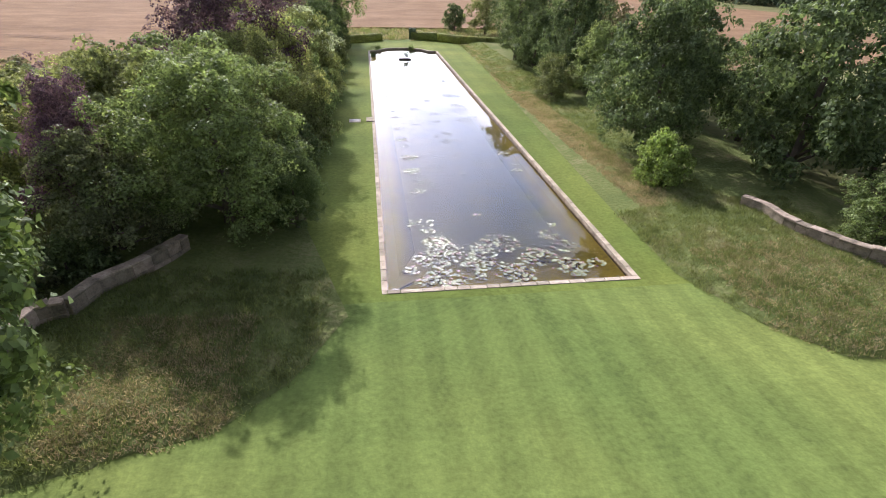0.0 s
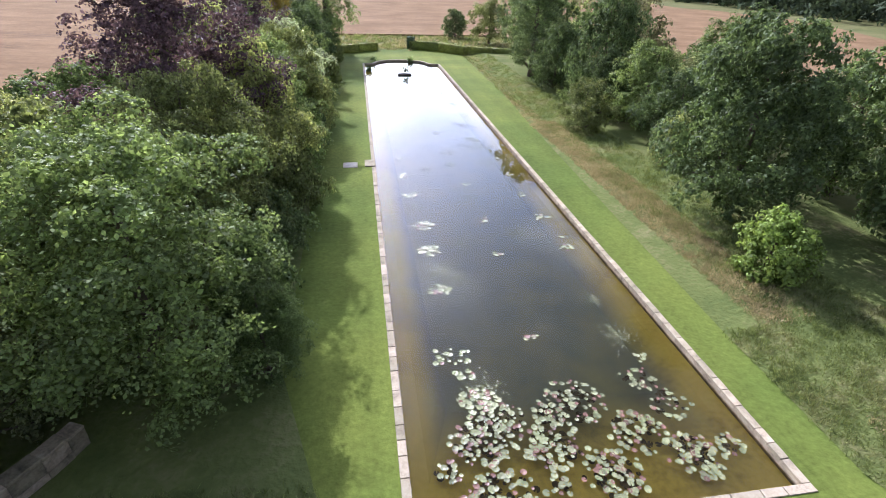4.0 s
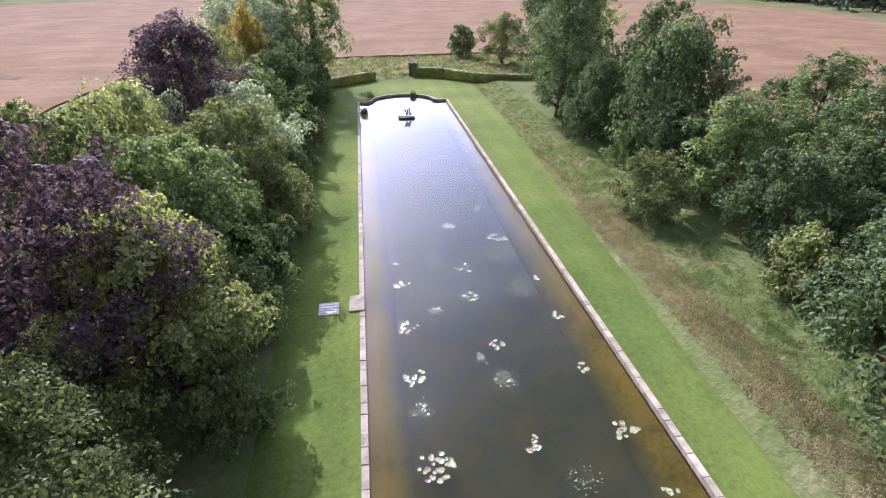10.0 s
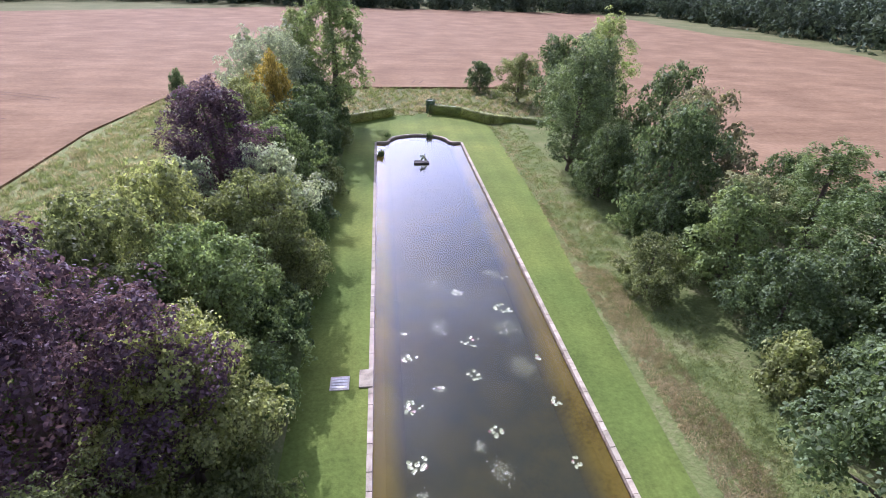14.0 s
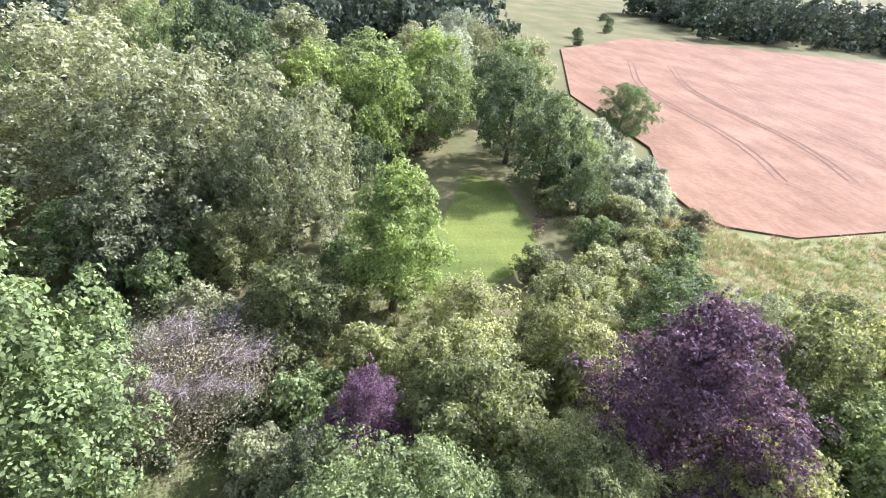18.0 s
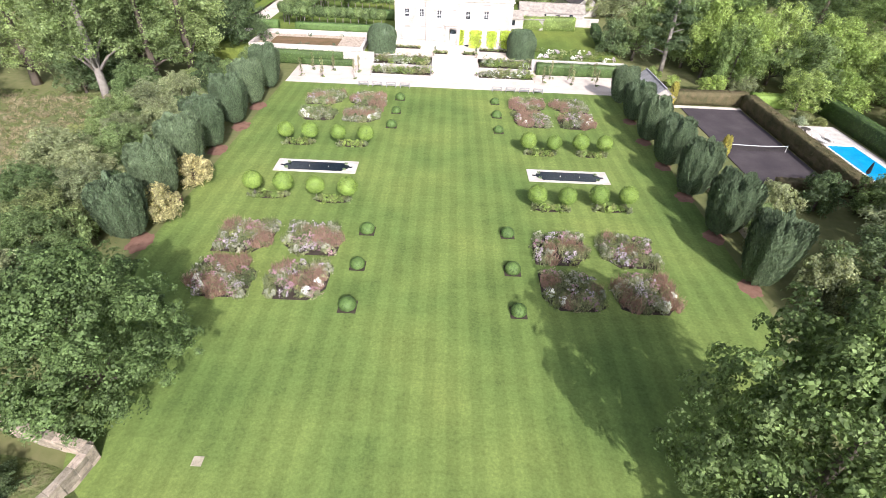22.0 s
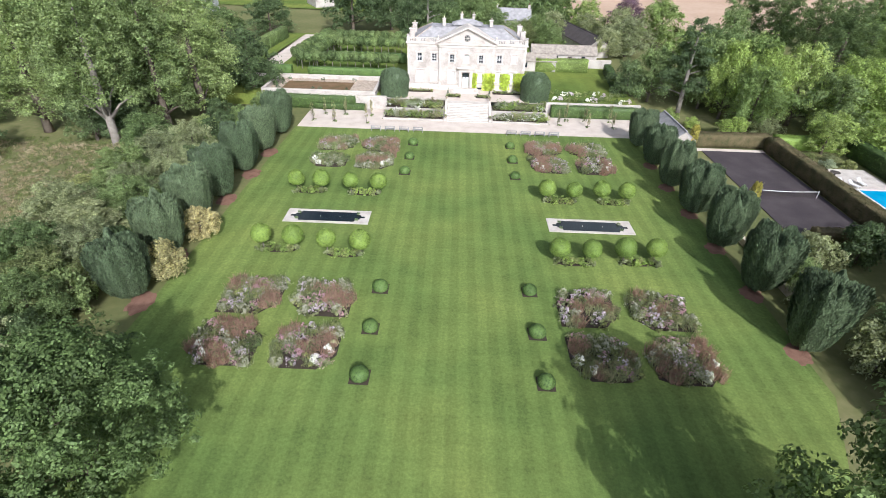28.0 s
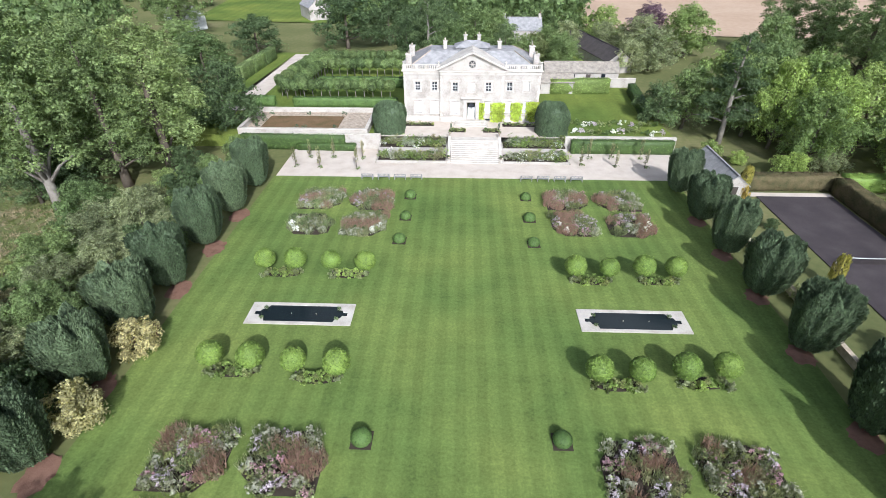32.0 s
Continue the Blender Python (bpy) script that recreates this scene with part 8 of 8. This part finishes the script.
tagged(link("twig_tangle", quads("twig_tangle", [tuple(q) for q in va], fa), M["bark_pale"], dead, "tangle of pale grey twigs"), kind="stuff")
p, nr = lobe_points([(0, 0, 4.2, 4.0, 4.0, 3.0), (0.8, -1.4, 2.9, 3.5, 3.5, 2.3), (-1.2, 0.6, 3.0, 3.2, 3.2, 2.2)], 17000, rng, 0.8)
v, f = leaves(p, nr, 0.075, rng, 0.9, 1.5)
link("sparse_leaves", quads("sparse_leaves", v, f), M["leaf_brown"], dead)


BANKS = [BVHTree.FromPolygons([v.co.copy() for v in o.data.vertices], [tuple(p.vertices) for p in o.data.polygons]) for o in scene.objects if o.name.startswith("bank_")]


def land(x, y):
    """Height of the rough ground at a spot, or None on the lawns and the water."""
    for tree_ in BANKS:
        hit = tree_.ray_cast(Vector((x, y, 5)), Vector((0, 0, -1)))
        if hit[0] is not None:
            return max(hit[0].z, gz(x, y) - 0.1)
    return None if (-13.4 < x < 11.8 and -104 < y < 12) or (-8 < y < 14 and -26 < x < 26) else gz(x, y) - 0.1


def meadow(name, zones, mat, seed, label, h=0.45, wide=0.035, ground_z=None):
    """Unmown grass: many tufts of blades. zones: (x0, x1, y0, y1, tufts)."""
    rng = np.random.default_rng(seed)
    vs, fs, n = [], [], 0
    for x0, x1, y0, y1, count in zones:
        for _ in range(count):
            x, y = rng.uniform(x0, x1), rng.uniform(y0, y1)
            z = land(x, y)
            if z is None:
                continue
            s = 0.6 + 0.8 * (0.5 + 0.5 * noise.noise(Vector((x, y, seed)) * 0.3))
            v, f = tuft_arrays(x, y, z - 0.02, 0.34, h * s, 15, rng, 0.6, wide)
            vs.append(v)
            fs.append(f + n)
            n += len(v)
    tagged(link(name, quads(name, np.concatenate(vs), np.concatenate(fs)), mat), label, "grass", kind="stuff")


meadow("long_grass", [(-22, -9.6, -8, 9, 2600), (-18, -12.6, -60, -8, 2000), (10, 24, -2, 10, 2000), (-18, -12, -98, -60, 900)], M["grass_blade"], 5, "long rough grass on the banks", 0.22, 0.018)
meadow("dry_grass", [(-14.4, -11.6, -46, -8, 2900), (-13.4, -11.4, -62, -46, 400), (-20, -11.5, -2, 7.5, 900), (13, 19, 2, 9, 900), (-15.5, -13, -98, -60, 300)], M["dry_blade"], 6, "dry cut grass lying on the banks", 0.14, 0.024)
meadow("weeds", [(-40, 40, -131, -104, 1200), (26, 50, -122, -55, 2600), (26, 41, -60, -18, 900), (41, 60, -60, -34, 500), (24, 50, -16, 2, 800)], M["grass_blade"], 7, "tall weeds and rough grass along the field edge", 0.62, 0.045)
meadow("seeding_weeds", [(-40, 40, -131, -104, 800), (26, 51, -122, -55, 1500), (40, 58, -60, -36, 700)], M["dry_blade"], 9, "tall yellowing weeds gone to seed along the field edge", 0.66, 0.04)
meadow("pasture_tufts", [(46, 60, -56, -38, 700)], M["grass_blade"], 8, "tussocks of yellowing pasture grass", 0.4, 0.03)
meadow("slope_grass", [(-76, -44, 26, 78, 2600)], M["dry_blade"], 12, "long dry grass on the pasture slope", 0.4, 0.04)
meadow("slope_tufts", [(-76, -40, 20, 80, 2600)], M["grass_blade"], 13, "green tussocks on the pasture slope", 0.35, 0.04)

# trimmed hedge round the south lawn
arc = [(12.5, -98.5), (8.0, -101.5), (4.0, -104.5)]
for k, (a, b) in enumerate(zip(arc, arc[1:])):
    hedge("hedge", a, b, 1.1, 1.5, M["leaf_yellow"], "thin clipped hedge round the far lawn", seed=81 + k)
arc = [(-3.6, -107.0), (-9.5, -104.0), (-14.5, -98.5), (-19.5, -96.5), (-24, -95)]
for k, (a, b) in enumerate(zip(arc, arc[1:])):
    hedge("hedge", a, b, 1.2, 1.7, M["leaf_yellow"], "thin clipped hedge round the far lawn", seed=85 + k)
hedge("hedge", (-3.0, -107.4), (-4.4, -107.0), 1.4, 2.4, M["leaf_yew"], "clipped dark yew pier at the hedge gap", seed=89)
sheet("lawn_4", [(11.8, -99), (4, -104.2), (-3.6, -106.6), (-10, -103.4), (-13.5, -99)], 0.0, M["lawn_south"], "mown grass beyond the canal's rounded end", "lawn")


for k in range(5):
    put("bush", 196 + 22 * k, -104 - 16 * k + 6 * math.sin(k * 2), 3.2, 4.4, "leaf_dark", "dark thorn bush along the field boundary")
FIELD_SHRUBS = [(26, -58, 3.4, 5), (30, -62, 3, 4), (27, -70, 3.2, 4.5), (29, -80, 3, 4), (34, -54, 3, 4), (31, -18, 3.2, 5), (38, -30, 3.4, 4.5), (33, -42, 3.2, 4.6), (45, -38, 3, 4), (48, -47, 3, 4.2), (52, -52, 2.6, 4), (26, -41, 3.2, 6.5), (25.5, -22, 3.2, 7.5), (20, -34, 3.8, 8.5), (19, -58, 3.4, 8.5), (19.5, -70, 3.6, 8.5), (26, -86, 3.6, 8), (41, -2, 3.4, 6)]
FIELD_SHRUBS += [(46, 3, 3.8, 8), (44, -7, 3.0, 6.5), (52, -6, 3.6, 7.5), (47, 16, 4, 9), (38, 18, 3.4, 6), (35, 10, 3, 5.5), (49, 27, 4, 8), (56, 28, 4.5, 10), (70, 4, 4.4, 10), (74, -8, 4.4, 10), (80, -20, 4.2, 9), (66, -10, 3.6, 8), (73, 34, 4.5, 10), (88, 25, 5, 12), (100, 38, 5, 12), (104, -8, 5, 11), (112, 18, 5, 12), (64, -40, 3.2, 7), (60, -35, 2.6, 4)]
for k, (x, y, r, h) in enumerate(FIELD_SHRUBS):
    put("bush" if r < 3.5 else "broad", x, y, r, h, ["leaf_yellow", "leaf_green", "leaf_grey", "leaf_green", "leaf_brown", "leaf_dark"][k % 6], "tangled leafy growth in the wild garden" if r < 3.5 else "broadleaf tree in the wild garden")
for k, (x, y, r, h) in enumerate([(-20, -52, 2.6, 5.5), (-30, -50, 4, 8.5), (-28, -34, 3.8, 8), (-38, -56, 4.2, 9), (-42, -36, 4.2, 8), (-26, -72, 3.6, 8.5), (-36, -74, 4.2, 9), (-28, -16, 4.2, 10), (-36, -22, 4.0, 8), (-44, -12, 4.5, 8), (-24, -2, 2.8, 5.5), (-30, -96, 3.8, 9), (-36, 10, 4, 6.5), (-40, 18, 4, 6), (-46, 8, 4.5, 7)]):
    put("broad", x, y, r, h, ["leaf_green", "leaf_grey", "leaf_dark", "leaf_green", "leaf_brown"][k % 5], "broadleaf tree in the belt west of the canal")
for k, (x, y, r, h) in enumerate([(24.9, 7.6, 1.5, 2.6), (29.0, 0.8, 2.4, 3.6), (34.5, 7.5, 2.6, 4.4), (36.5, 2.6, 2.6, 4.6), (26.8, 5.4, 1.6, 2.2), (33.5, -1.2, 2.4, 4.2), (31, 12, 2.6, 4.5), (22.8, -2.2, 2.0, 3.4)]):
    put("bush", x, y, r, h, ["leaf_green", "leaf_dark", "leaf_grey"][k % 3], "shrub in the shade beside the old wall")
# reddish planting beside the clearing
for k in range(7):
    x, y = 53 + 1.5 * k + math.sin(k * 3), -30.5 - 0.9 * k
    top = empty("border_plant", x, y, gz(x, y), "clump of russet border plants beside the clearing", "plants", "plants beside the clearing")
    blob_clump("foliage", top, 0, 0, 1.0, 0.8, M["flower_rust" if k % 2 else "leaf_brown"], 160, 0.2, 400 + k)

# kerb stones of the canal
stone_mesh = {}


def kerb_stone(x0, y0, x1, y1, w, rng, where):
    """One coping block along a line, w wide to its left."""
    d = Vector((x1 - x0, y1 - y0, 0))
    ln = round(d.length - 0.02, 3)
    if ln not in stone_mesh:
        stone_mesh[ln] = from_bm(boxed(0.01, ln, 0.0, w, -0.22, 0.035, bevel=0.015), "stone")
    ob = link("kerb_stone", stone_mesh[ln], M["stone"], kerb)
    ob.matrix_basis = pose(x0, y0, rng.uniform(-0.012, 0.012), rng.uniform(-1.2, 1.2), 0, math.degrees(math.atan2(d.y, d.x)) + rng.uniform(-0.4, 0.4))


rng = np.random.default_rng(99)
LEN = (0.7, 0.9, 1.15)


def kerb_line(x0, y0, x1, y1):
    d = Vector((x1 - x0, y1 - y0))
    total, s = d.length, 0.0
    d.normalize()
    while s < total - 0.05:
        ln = min(LEN[int(rng.integers(3))], total - s)
        kerb_stone(x0 + d.x * s, y0 + d.y * s, x0 + d.x * (s + ln), y0 + d.y * (s + ln), K, rng, None)
        s += ln


kerb_line(-LX - K, 0.0, LX + K, 0.0)
kerb_line(LX, 0.0, LX, LY)
kerb_line(-LX, LY, -LX, 0.0)
for (ax, ay), (bx, by) in zip(end_in[::-1], end_in[::-1][1:]):
    kerb_line(ax, ay, bx, by)


for proto in (*YEWS, STD, DOME):
    retire(proto)


for proto in T.values():
    retire(proto)
